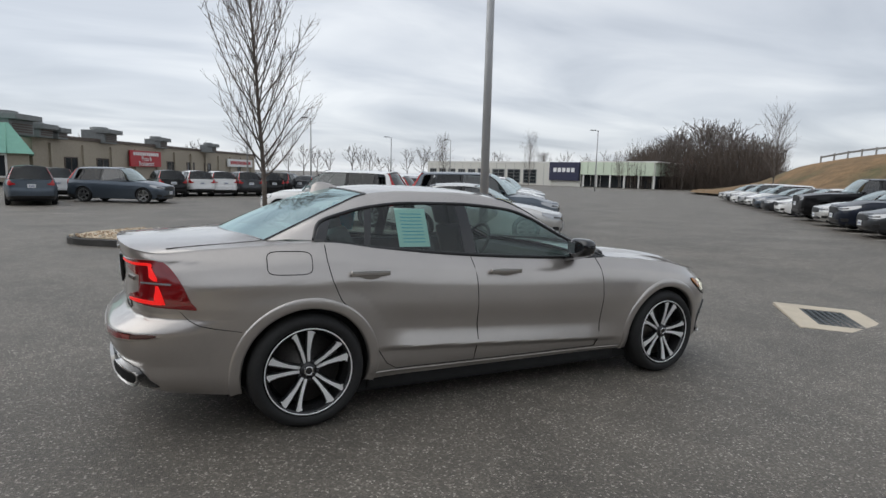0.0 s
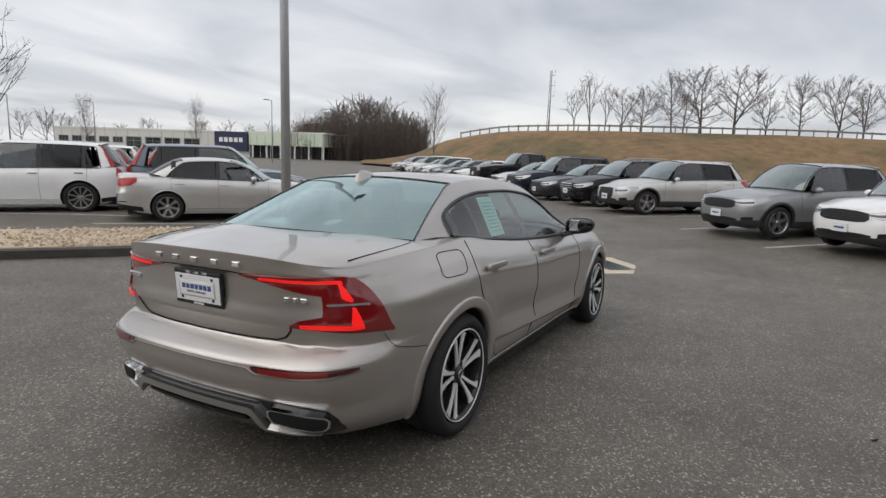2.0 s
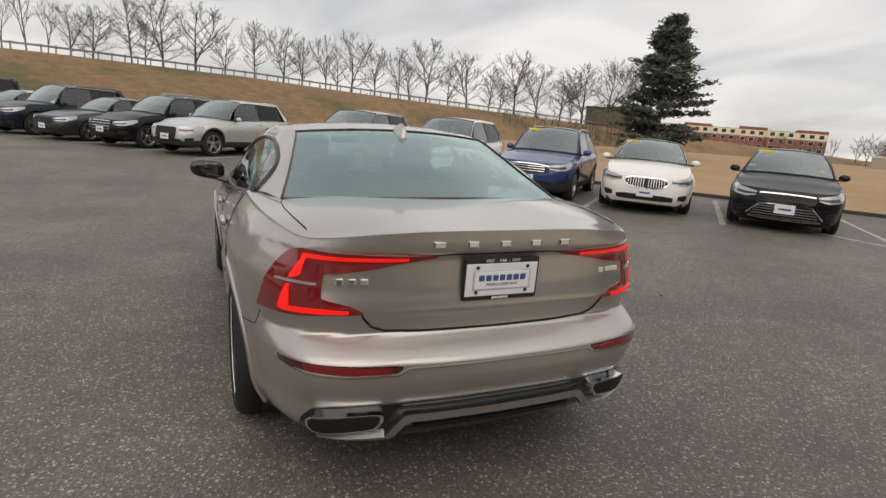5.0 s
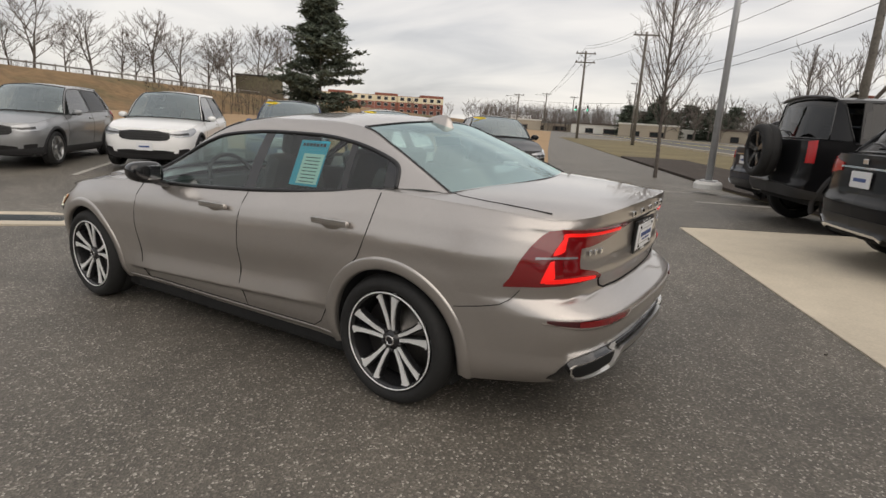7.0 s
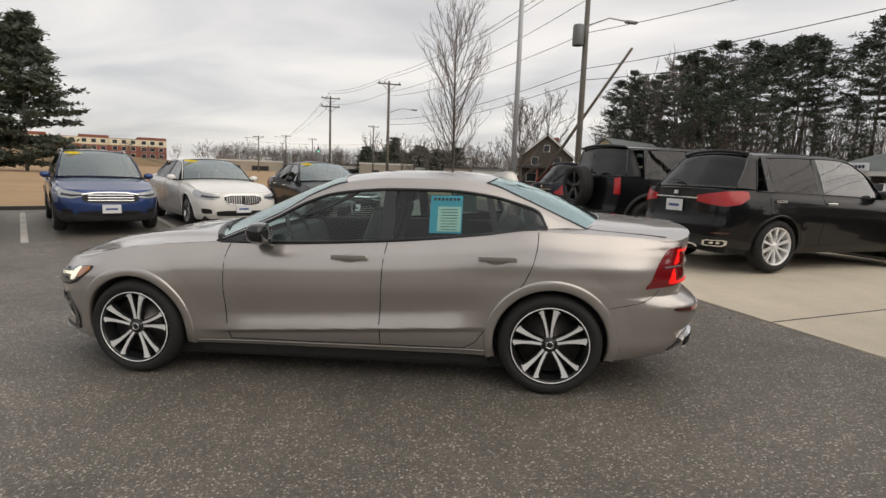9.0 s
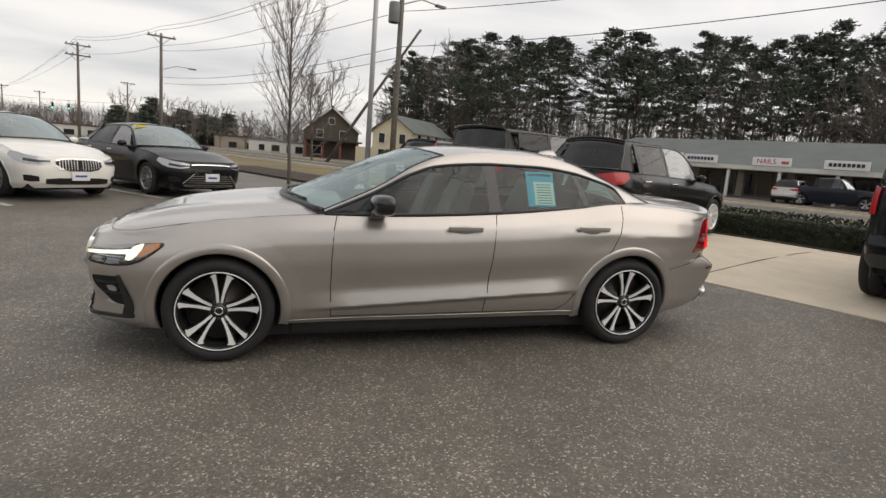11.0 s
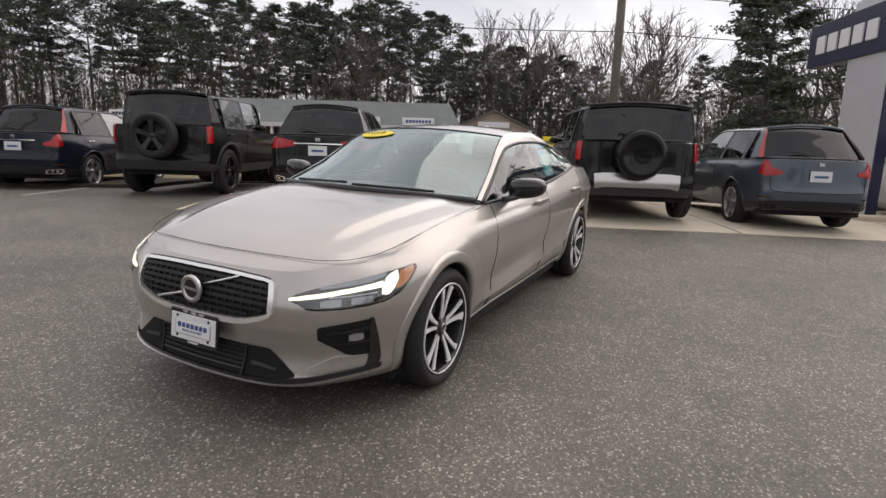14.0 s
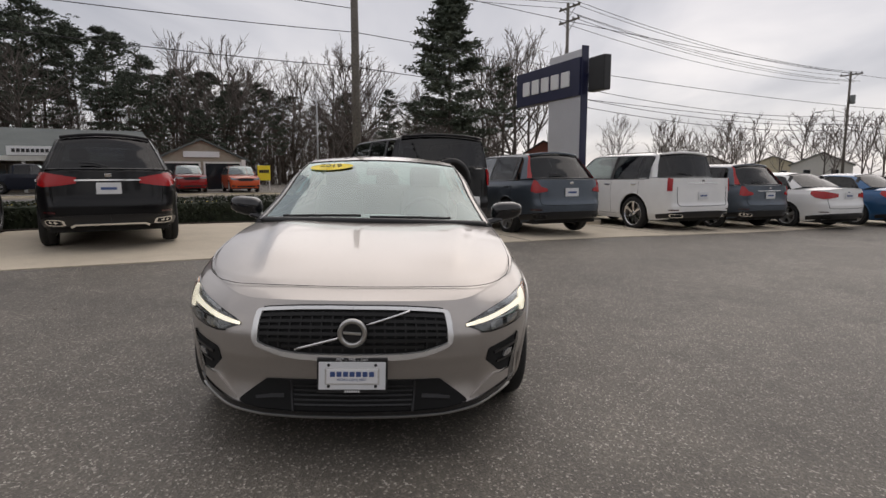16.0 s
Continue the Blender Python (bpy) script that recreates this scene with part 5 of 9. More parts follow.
    if spare:
        x = c["xr"] - 0.13
        if len(spare) > 3:
            v, f = lathe([(spare[2] * 0.5, -0.12), (spare[2], -0.12), (spare[2], 0.06), (spare[2] - 0.03, 0.105), (spare[2] * 0.72, 0.118), (spare[2] * 0.70, 0.108), (spare[2] * 0.3, 0.112), (0.0, 0.112)], 40)
            ob = mesh_object("spare_wheel_cover", v, f, "black", car)
            ob.matrix_basis = pose(x, spare[0], spare[1], 0, 0, 90)
        else:
            wheel(car, pose(x, spare[0], spare[1], 0, 0, 90), spare[2], 0.24, "5", mats=("rim_black", "rim_black"), name="spare_wheel")
    if bumper:
        if len(bumper) > 3:
            sh.strip("rear_bumper", [(0, bumper[0] + 0.03, bumper[1]), (hw * 0.5, bumper[0] + 0.03, bumper[1]), (hw * bumper[3], bumper[0], bumper[1] - 0.02)], bumper[2], car, rear=True, off=0.05, depth=0.10)
        else:
            sh.strip("rear_bumper", [(0, bumper[0], bumper[1]), (hw * 0.4, bumper[0], bumper[1]), (hw * 0.8, bumper[0], bumper[1]), (hw * 0.98, bumper[0] + 0.03, bumper[1]), (hw * 1.15, bumper[0] + 0.06, bumper[1] - 0.02)], bumper[2], car, rear=True, off=0.05, depth=0.10)
    return car


def parked(x, y, heading):
    return pose(x, y, ground_z(x, y), 0, 0, heading)


# ---- the lot and its surroundings ----
def along(w, u):
    """A place by its distance towards the street (w) and along it (u)."""
    return (-0.9 * w - 0.436 * u, -0.436 * w + 0.9 * u)


slab("pavement", [along(3.75, -4.0), along(3.75, 30), along(9.4, 30), along(9.4, -4.0)], "concrete", 0.012, "pale buff concrete display pavement beside the asphalt", "pavement", 0.05)
for u in (-4.0, 0.6, 4.5, 8.4, 12.3, 16.2):
    slab("trim", [along(3.75, u), along(9.4, u), along(9.4, u + 0.02), along(3.75, u + 0.02)], "kerb", 0.0145, "dark sealed joint in the concrete", "joint", 0.003)
slab("mulch_bed", [along(9.4, -6), along(9.4, 40), along(11.6, 40), along(11.6, -6)], "mulch", 0.03, "dark bark mulch bed under the hedge", "bed", 0.06)
slab("verge", [along(11.6, -70), along(11.6, 120), along(16.0, 120), along(16.0, -70)], "verge", 0.02, "yellowed winter grass verge along the road", "grass", 0.05, 6)
slab("verge", [along(6.6, -70), along(6.6, -6.0), along(11.6, -6.0), along(11.6, -70)], "verge", 0.018, "yellowed winter grass verge along the road", "grass", 0.05, 6)
slab("mulch_bed", [along(6.6, -25), along(6.6, -6.0), along(9.6, -6.0), along(9.6, -25)], "mulch", 0.08, "dark mulch strip along the edge of the lot", "bed", 0.1)
slab("road", [along(16.5, -260), along(16.5, 300), along(29.5, 300), along(29.5, -260)], "roadway", 0.03, "grey two-way asphalt road with pale edges", "road", 0.05, 8)
slab("kerb", [along(16.2, -260), along(16.2, 300), along(16.5, 300), along(16.5, -260)], "concrete", 0.14, "pale concrete kerb along the road", "kerb", 0.2, 8)
slab("kerb", [along(29.5, -260), along(29.5, 300), along(29.8, 300), along(29.8, -260)], "concrete", 0.14, "pale concrete kerb along the road", "kerb", 0.2, 8)
for w in (22.9, 23.15):
    slab("trim", [along(w, -260), along(w, 300), along(w + 0.12, 300), along(w + 0.12, -260)], "yellow", 0.034, "yellow centre line on the road", "line", 0.003, 10)
slab("verge", [along(29.8, -260), along(29.8, 300), along(34, 300), along(34, -260)], "verge", 0.06, "yellowed winter grass verge beyond the road", "grass", 0.1, 8)

# straw field behind the row of cars, and the stall lines
ROW, NOSE = Vector((0.725, 0.689, 0)), Vector((-0.689, 0.725, 0))
K0 = Vector((6.0, -13.7, 0))


def stall(k, depth):
    """A place by stalls along the row and metres out from the kerb."""
    p = K0 + ROW * (2.62 * k) + NOSE * depth
    return p.x, p.y


slab("straw_field", [stall(-0.8, 0), stall(7, -0.2), stall(22, -1.5), stall(60, -40), (260, -60), (225, -292), (48, -120), (9.5, -27)], "tan_field", 0.06, "dry straw-coloured grass field behind the kerb", "field", 0.12, 8)
slab("kerb", [stall(-0.8, 0.0), stall(18, 0.0), stall(18, 0.18), stall(-0.8, 0.18)], "kerb", 0.09, "low dark asphalt kerb at the edge of the field", "kerb", 0.15)
for k in (-1.35, -0.35, 0.65, 1.65, 2.65, 3.65, 4.65, 5.65, 6.65, 7.65, 8.65):
    p = Vector((5.25, -6.05, 0)) + ROW * (2.62 * (k - 0.65)) if k < 20 else None
    q = p - NOSE * 5.0
    n = ROW * 0.055
    slab("trim", [(p - n).to_tuple()[:2], (p + n).to_tuple()[:2], (q + n).to_tuple()[:2], (q - n).to_tuple()[:2]], "line", 0.005, "worn white line between two parking stalls", "parking line", 0.004)


def line(a, b, w=0.11):
    a, b = Vector((*a, 0)), Vector((*b, 0))
    n = Vector((-(b - a).y, (b - a).x, 0)).normalized() * (w / 2)
    slab("trim", [(a - n).to_tuple()[:2], (a + n).to_tuple()[:2], (b + n).to_tuple()[:2], (b - n).to_tuple()[:2]], "line", 0.005, "worn white line between two parking stalls", "parking line", 0.004)


line((4.3, -9.2), (1.3, -9.2))
line((1.35, -9.24), (-2.6, -11.6))
line((-1.28, -8.59), (-5.6, -10.6))
line((3.0, 10.4), (5.6, 8.0))
line((2.3, 14.0), (4.4, 10.8))


# ---- embankment ----
def crest_at(az):
    d = smooth_table([(-60, 215), (-46, 160), (-37, 125), (-25, 98), (-12, 85), (-4, 80), (4, 75), (12, 72), (20, 75), (27, 85), (31, 95), (36, 110)], az)
    el = smooth_table([(-60, 0.0), (-46, 0.75), (-37, 1.15), (-25, 1.75), (-12, 2.3), (-4, 2.65), (4, 2.8), (12, 2.85), (20, 2.65), (27, 1.6), (31, 0.0), (36, -0.9)], az)
    return d, max(1.5 + d * math.tan(radians(el)), 0.05)


def hill_point(az, f, rng=None):
    d, z = crest_at(az)
    x = -4.2 + math.cos(radians(az)) * (d - 24 * (1 - f)) if f <= 1 else -4.2 + math.cos(radians(az)) * (d + 30 * (f - 1))
    y = math.sin(radians(az)) * (d - 24 * (1 - f)) if f <= 1 else math.sin(radians(az)) * (d + 30 * (f - 1))
    s = step(0, 1, min(f, 1)) * 0.75 + min(f, 1) * 0.25
    zz = z * s if f <= 1 else z
    return Vector((x, y, zz + 0.5 * (noise.noise(Vector((x, y, 0)) * 0.12)) * (4 * f * (1 - f) if f < 1 else 0)))


def build_hill():
    vs, na, nf = [], 90, 22
    for i in range(na + 1):
        az = -60 + 96 * i / na
        for j in range(nf + 1):
            vs.append(hill_point(az, 1.3 * j / nf))
    fs = [f[::-1] for f in grid_faces(na + 1, nf + 1)]
    ob = mesh_object("embankment", vs, fs, "dry_grass")
    tagged(ob, "broad embankment of brown dry winter grass", "embankment", kind="structure")


build_hill()


def build_guard_rail():
    rail = thing("guard_rail", pose(0, 0, 0), "weathered steel guard rail on posts along the embankment top", "guard rail")
    pts = [hill_point(-42 + 68 * i / 70, 1.02) + Vector((0, 0, 0.65)) for i in range(71)]
    vs = []
    for p in pts:
        for dz, o in ((-0.11, 0), (-0.05, -0.05), (0.0, 0.02), (0.05, -0.05), (0.11, 0)):
            d = Vector((p.x + 4.2, p.y, 0)).normalized()
            q = p + d * o
            vs.append((q.x, q.y, q.z + dz))
    mesh_object("rail_beam", vs, grid_faces(71, 5), "steel_rail", rail)
    for p in pts[::1]:
        box_part("post", (0.12, 0.14, 0.95), "steel_rail", rail, (p.x + 0.1, p.y, p.z - 0.75), 0, 0)


build_guard_rail()


# ---- island with pebbles, lamp post and drain ----
def build_island():
    """Kerbed island: a long tongue with a rounded end."""
    a, b = Vector((5.15, 5.3, 0)), Vector((-2.6, 10.9, 0))
    d = (b - a).normalized()
    n = Vector((-d.y, d.x, 0))

    def outline(w):
        pts = []
        for k in range(13):
            t = -math.pi / 2 + math.pi * k / 12
            pts.append(a - d * (w * math.cos(t)) * 0.75 - n * (w * math.sin(t)))
        for k in range(13):
            t = math.pi / 2 + math.pi * k / 12
            pts.append(b - d * (w * math.cos(t)) * 0.75 - n * (w * math.sin(t)))
        return [(p.x, p.y) for p in pts]
    w = 1.35
    slab("island_kerb", outline(w), "kerb", 0.13, "dark rolled asphalt kerb round a planted island", "kerb", 0.2, 2)
    slab("island_bed", outline(w - 0.22), "pebble", 0.15, "bed of pale buff pebbles on a parking island", "bed", 0.05, 2)
    vs, fs = [], []
    rnd = random.Random(4)
    ico = bmesh.new()
    bmesh.ops.create_icosphere(ico, subdivisions=1, radius=1)
    iv = [v.co.copy() for v in ico.verts]
    fi = [[v.index for v in f.verts] for f in ico.faces]
    ico.free()
    length = (b - a).length
    for _ in range(5200):
        s, q = rnd.uniform(-0.8, length + 0.6), rnd.uniform(-1, 1) * (w - 0.25)
        if s < 0 and (s / 0.85)**2 + (q / (w - .2))**2 > 1:
            continue
        p = a + d * s + n * q
        if s > 5.2 and rnd.random() < 0.6:
            continue
        r = rnd.uniform(0.018, 0.05)
        m = pose(p.x, p.y, ground_z(p.x, p.y) + 0.155, rnd.uniform(0, 360), rnd.uniform(0, 360), rnd.uniform(0, 360)) @ Matrix.Diagonal((r, r * rnd.uniform(0.6, 1), r * rnd.uniform(0.45, 0.8), 1))
        base = len(vs)
        vs += [m @ v for v in iv]
        fs += [[base + i for i in f] for f in fi]
    mt = M["pebble"].copy()
    nt = mt.node_tree
    g = nt.nodes.new("ShaderNodeNewGeometry")
    ramp = nt.nodes.new("ShaderNodeValToRGB")
    e = ramp.color_ramp.elements
    e[0].color, e[1].color = (0.30, 0.20, 0.12, 1), (0.66, 0.60, 0.50, 1)
    e.new(0.5).color = (0.52, 0.42, 0.30, 1)
    link(nt, g.outputs["Random Per Island"], ramp.inputs[0])
    link(nt, ramp.outputs[0], nt.nodes["Principled BSDF"].inputs["Base Color"])
    ob = mesh_object("pebbles", vs, fs, mt, None, False)
    tagged(ob, "loose pale buff and white pebbles on the island", "pebbles", kind="stuff")


build_island()


def lamp_post(x, y, height, label, base=True, arm=(0, 1), heads=1, r=0.085):
    z0 = ground_z(x, y) + (0.12 if base else 0)
    ob = thing("lamp_post", pose(x, y, z0), label, "lamp post")
    if base:
        vs, fs = lathe([(0.30, 0.0), (0.30, 0.10), (0.26, 0.16), (0.0, 0.16)], 24)
        mesh_object("base", [(a, c, b) for a, b, c in vs], fs, "white_trim", ob, False, "painted concrete base")
        box_part("base_plate", (0.34, 0.34, 0.03), "pole", ob, (0, 0, 0.16), 0, 0.004)
    tube_part("pole", [(0, 0, 0.1), (0, 0, height * 0.5), (0, 0, height)], [r, r * 0.86, r * 0.72], "pole", ob, 14)
    for k in range(heads):
        s = 1 if k == 0 else -1
        ax, ay = arm[0] * s, arm[1] * s
        tube_part("arm", [(0, 0, height - 0.1), (ax * 0.4, ay * 0.4, height + 0.0)], 0.035, "pole", ob, 8)
        box_part("lamp_head", (0.7, 0.34, 0.10), "dark_grey", ob, (ax * 0.7, ay * 0.7, height - 0.04), math.degrees(math.atan2(ay, ax)), 0.03)
    return ob


lamp_post(3.45, 5.15, 7.6, "tall grey steel lamp post on the pebble island", arm=(0.9, 0.4))
lamp_post(-1.12, -10.9, 7.4, "grey steel lamp post on a pale concrete base", arm=(-0.3, -0.9), r=0.075)
for x, y, h in ((52.0, 55.0, 8.2), (8.0, 62.0, 8.0), (42.0, 78.0, 7.4), (14.0, 58.0, 7.5), (30, 74, 7.0)):
    lamp_post(x, y, h, "slim grey lamp post far across the lot", False, (-0.9, 0.4), r=0.09)


def build_drain():
    m = pose(5.30, -0.15, ground_z(5.30, -0.15), 0, 0, 42)
    ob = thing("storm_drain", m @ pose(0, 0, 0, 1.2, 1.2, 0), "square storm drain with cast iron grate in a concrete apron", "drain")
    bm = bmesh.new()
    s, h = 0.79, 0.25
    for a, b in (((-s, -h), (s, -0.50)), ((-s, h), (s, 0.50)), ((-s, -h), (-0.51, h)), ((0.51, -h), (s, h))):
        x0, x1, y0, y1 = min(a[0], b[0]), max(a[0], b[0]), min(a[1], b[1]), max(a[1], b[1])
        box(bm, (x1 - x0, y1 - y0, 0.05), pose((x0 + x1) / 2, (y0 + y1) / 2, -0.038))
    part("apron", bm, "concrete", ob, "pale concrete apron")
    box_part("pit", (1.01, 0.49, 0.02), "gap", ob, (0, 0, -0.03), 0, 0)
    for k in range(7):
        box_part("grate_bar", (1.0, 0.032, 0.03), "iron", ob, (0, -0.225 + 0.075 * k, -0.02), 0, 0.003)
    for k in range(11):
        box_part("grate_bar", (0.026, 0.48, 0.026), "iron", ob, (-0.47 + 0.094 * k, 0, -0.019), 0, 0.003)


build_drain()

# ---- parked cars ----
SUV = make_spec(clear=0.25)
COMPACT = make_spec(L=4.43, W=1.86, H=1.65, wb=2.70, front=0.85, tr=0.345, hood=1.0, nose=0.84, cowl=0.92, cowl_z=1.06, ws_top=0.12, roof_end=-1.55, rear_base=-1.95, rear_z=1.16, belt0=1.0, belt1=1.10, tail_z=1.12)
LARGE = make_spec(L=4.95, W=1.95, H=1.76, wb=2.98, front=0.92, tr=0.38, hood=1.08, nose=0.88, cowl=1.0, cowl_z=1.13, ws_top=0.2, roof_end=-1.95, rear_base=-2.3, rear_z=1.15, belt0=1.05, belt1=1.12, tail_z=1.13)
SEDAN = make_spec(L=4.82, W=1.82, H=1.47, wb=2.78, front=0.96, tr=0.33, hood=0.93, nose=0.74, cowl=0.95, cowl_z=1.0, ws_top=0.05, roof_end=-1.1, rear_base=-1.75, rear_z=1.07, belt0=0.93, belt1=0.99, tail_z=1.0, clear=0.17, roof_half=0.56)
SALOON = make_spec(L=4.70, W=1.82, H=1.48, wb=2.70, front=0.93, tr=0.33, hood=0.95, nose=0.76, cowl=0.92, cowl_z=1.02, ws_top=0.02, roof_end=-1.1, rear_base=-1.72, rear_z=1.09, belt0=0.95, belt1=1.02, tail_z=1.02, clear=0.17, roof_half=0.56)
CROSS = make_spec(L=4.45, W=1.80, H=1.60, wb=2.635, front=0.92, tr=0.34, hood=0.99, nose=0.82, cowl=0.95, cowl_z=1.05, ws_top=0.1, roof_end=-1.62, rear_base=-1.95, rear_z=1.10, belt0=0.99, belt1=1.05, tail_z=1.06, clear=0.22)
PICKUP = make_spec(L=5.9, W=2.03, H=1.95, wb=3.68, front=0.95, tr=0.41, hood=1.27, nose=1.12, cowl=0.95, cowl_z=1.32, ws_top=0.25, roof_end=-1.0, rear_base=-1.25, rear_z=1.32, belt0=1.27, belt1=1.30, tail_z=1.30, clear=0.3, boxy=True, roof_half=0.70)
FULL = make_spec(L=5.2, W=2.05, H=1.90, wb=2.95, front=1.0, tr=0.41, hood=1.18, nose=1.02, cowl=1.0, cowl_z=1.24, ws_top=0.3, roof_end=-2.05, rear_base=-2.2, rear_z=1.28, belt0=1.2, belt1=1.25, tail_z=1.27, clear=0.26, boxy=True, roof_half=0.74)
FULL["windows"][2] = ("quarter_window", -1.98, FULL["windows"][2][2], "dark_glass", (0.10, 0.05))
SHORT_OFFROAD = make_spec(L=4.4, W=1.87, H=1.85, wb=2.95, front=0.62, tr=0.42, hood=1.18, nose=1.05, cowl=0.62, cowl_z=1.22, ws_top=0.25, roof_end=-1.95, rear_base=-2.02, rear_z=1.25, belt0=1.2, belt1=1.22, tail_z=1.24, clear=0.38, boxy=True, roof_half=0.74)
TALL_OFFROAD = make_spec(L=4.6, W=2.0, H=1.83, wb=3.02, front=0.85, tr=0.40, hood=1.16, nose=1.02, cowl=0.85, cowl_z=1.21, ws_top=0.35, roof_end=-2.08, rear_base=-2.2, rear_z=1.24, belt0=1.18, belt1=1.22, tail_z=1.23, clear=0.3, boxy=True, roof_half=0.80)

build_car("suv", COMPACT, "white", parked(10.02, -5.18, 133), "white compact crossover with black grille, parked nose out", "5", True, dark_roof=False, tail="tall", wheel_mats=("alloy", "rim_black"))
build_car("suv", CROSS, "blue", parked(7.87, -6.94, 134), "blue crossover hatchback with roof rails and dark cladding", "5", True, rails=True, chrome=True, sticker=True, wheel_mats=("alloy", "rim_black"))
build_car("car", SALOON, "pearl", parked(6.18, -8.51, 137), "pearl white saloon with chrome grille and price sticker", "5", chrome=True, grille="vertical", sticker=True)
build_car("car", SEDAN, "black", parked(3.92, -10.06, 128), "black saloon with wide chrome-framed grille", "10", chrome=True, grille="low", sticker=True)
build_car("suv", COMPACT, "grey", parked(11.7, -3.02, 133), "grey compact crossover with black lower bumper", "5", True, wheel_mats=("alloy", "rim_black"))
build_car("suv", SUV, "silver", parked(15.4, 0.27, 133), "silver crossover with dark grille", "5", True, grille="tall")
build_car("suv", SUV, "black", parked(17.3, 2.1, 133), "black crossover with silver roof bars", "5", rails="bars", chrome=True, grille="tall")
build_car("car", SEDAN, "dark_grey", parked(19.2, 3.9, 133), "dark grey saloon with alloy wheels", "5")
build_car("suv", LARGE, "navy", parked(21.1, 5.7, 133), "dark navy large crossover", "5", rails=True)
build_car("car", SALOON, "silver", parked(23.0, 7.5, 133), "silver saloon between two larger cars", "5")
build_car("pickup", PICKUP, "black", parked(26.2, 9.6, 133), "black crew-cab pickup truck", "6", grille="tall", lamps="round", tail="post")
far = (("car", SALOON, "white"), ("car", SEDAN, "dark_grey"), ("car", SALOON, "slate"), ("suv", SUV, "white"), ("car", SALOON, "grey"), ("suv", LARGE, "white"), ("car", SEDAN, "black"), ("suv", SUV, "silver"), ("car", SALOON, "silver"))
for k, (nm, sp, col) in enumerate(far):
    x, y = 28.6 + 2.7 * 0.745 * k * 1.35, 12.6 + 2.7 * 0.667 * k * 1.35
    build_car(nm, sp, col, parked(x, y, 133), "%s car parked in the far part of the row" % col.replace("_", " "), "5", plate=False, far=True)
build_car("suv", LARGE, "white", parked(3.35, 14.2, 142), "white three-row crossover with tall red tail lamps", "10", tail="tall", chrome=True)
build_car("car", SEDAN, "silver", parked(5.87, 9.45, -36), "silver saloon with five-spoke wheel trims beside the island", "7", face=True)
for k, (sp, col) in enumerate(((LARGE, "slate"), (SUV, "black"), (SUV, "dark_grey"), (SEDAN, "silver"), (SUV, "white"), (LARGE, "white"), (SUV, "black"), (LARGE, "grey"), (SUV, "black"))):
    x, y = 5.87 + 0.59 * 2.75 * (k + 1), 9.45 + 0.81 * 2.75 * (k + 1)
    build_car("suv", sp, col, parked(x, y, -36), "%s car in the row behind the island" % col.replace("_", " "), "5", plate=False, tail="tall", far=k > 2)
for k, (sp, col) in enumerate(((SUV, "white"), (SUV, "grey"), (LARGE, "white"))):
    x, y = 3.35 + 0.61 * 2.9 * (k + 1), 14.2 + 0.79 * 2.9 * (k + 1)
    build_car("suv", sp, col, parked(x, y, 142), "%s crossover parked tail to tail in the double row" % col, "5", plate=False, tail="tall", far=True)
# row along the shops
for az, d, sp, col, head in ((98.3, 33, LARGE, "slate", 100), (96.6, 38, SUV, "white", 100), (91.6, 33.5, LARGE, "slate", -28), (88.3, 41, SUV, "black", 100), (86.0, 42, SUV, "white", 100), (84.0, 42.5, COMPACT, "white", 100), (81.9, 43, SUV, "dark_grey", 100), (79.9, 44, SUV, "black", 100), (77.6, 46, SUV, "black", 60), (75.6, 47, SEDAN, "dark_grey", 60)):
    x, y = -2.2 + d * math.cos(radians(az)), -3.95 + d * math.sin(radians(az))
    build_car("suv", sp, col, parked(x, y, head), "%s car parked along the row before the shops" % col.replace("_", " "), "5", plate=True, tail="tall", far=True)
# display cars on the concrete, tails towards the lot
H1 = 202
build_car("suv", SUV, "black", parked(-5.55, -5.05, 207), "black crossover with chrome bumper strip on the display pavement", "10", rails=False, chrome=True, wheel_mats=("machined", "alloy"), bumper=(0.335, 0.385, "chrome", 0.58))
build_car("off_roader", SHORT_OFFROAD, "black", parked(-4.55, -7.65, 206), "black boxy off-roader with a spare wheel on its tailgate", "5", spare=(0.0, 1.05, 0.38), tail="post", lamps="round", cladding=True, wheel_mats=("rim_black", "rim_black"))
build_car("suv", SUV, "navy", parked(-3.92, -11.0, 208), "dark navy crossover with upright red tail lamps", "5", tail="tall", chrome=True)
build_car("off_roader", TALL_OFFROAD, "black", parked(-7.2, 0.05, 202), "black off-roader with a covered spare wheel and silver bumper", "5", spare=(0.0, 1.03, 0.375, 1), tail="post", lamps="round", cladding=True, wheel_mats=("rim_black", "rim_black"), bumper=(0.50, 0.74, "satin", 0.66))
build_car("suv", SUV, "slate", parked(-8.35, 2.55, 201), "slate blue crossover with upright red tail lamps", "5", tail="tall", wheel_mats=("alloy", "rim_black"))
build_car("large_suv", FULL, "white", parked(-10.65, 6.15, 200), "white full-size sport utility with chrome wheels", "6", tail="post", chrome=True, rails=True, wheel_mats=("chrome", "chrome"))
build_car("suv", SUV, "slate", parked(-11.2, 8.5, 198), "dark grey crossover with upright red tail lamps", "5", tail="tall", chrome=True)
build_car("car", SEDAN, "white", parked(-11.6, 10.8, 198), "white saloon with wide red tail lamps", "5")
build_car("car", SEDAN, "sky_blue", parked(-12.3, 13.3, 198), "bright blue low fastback", "5")


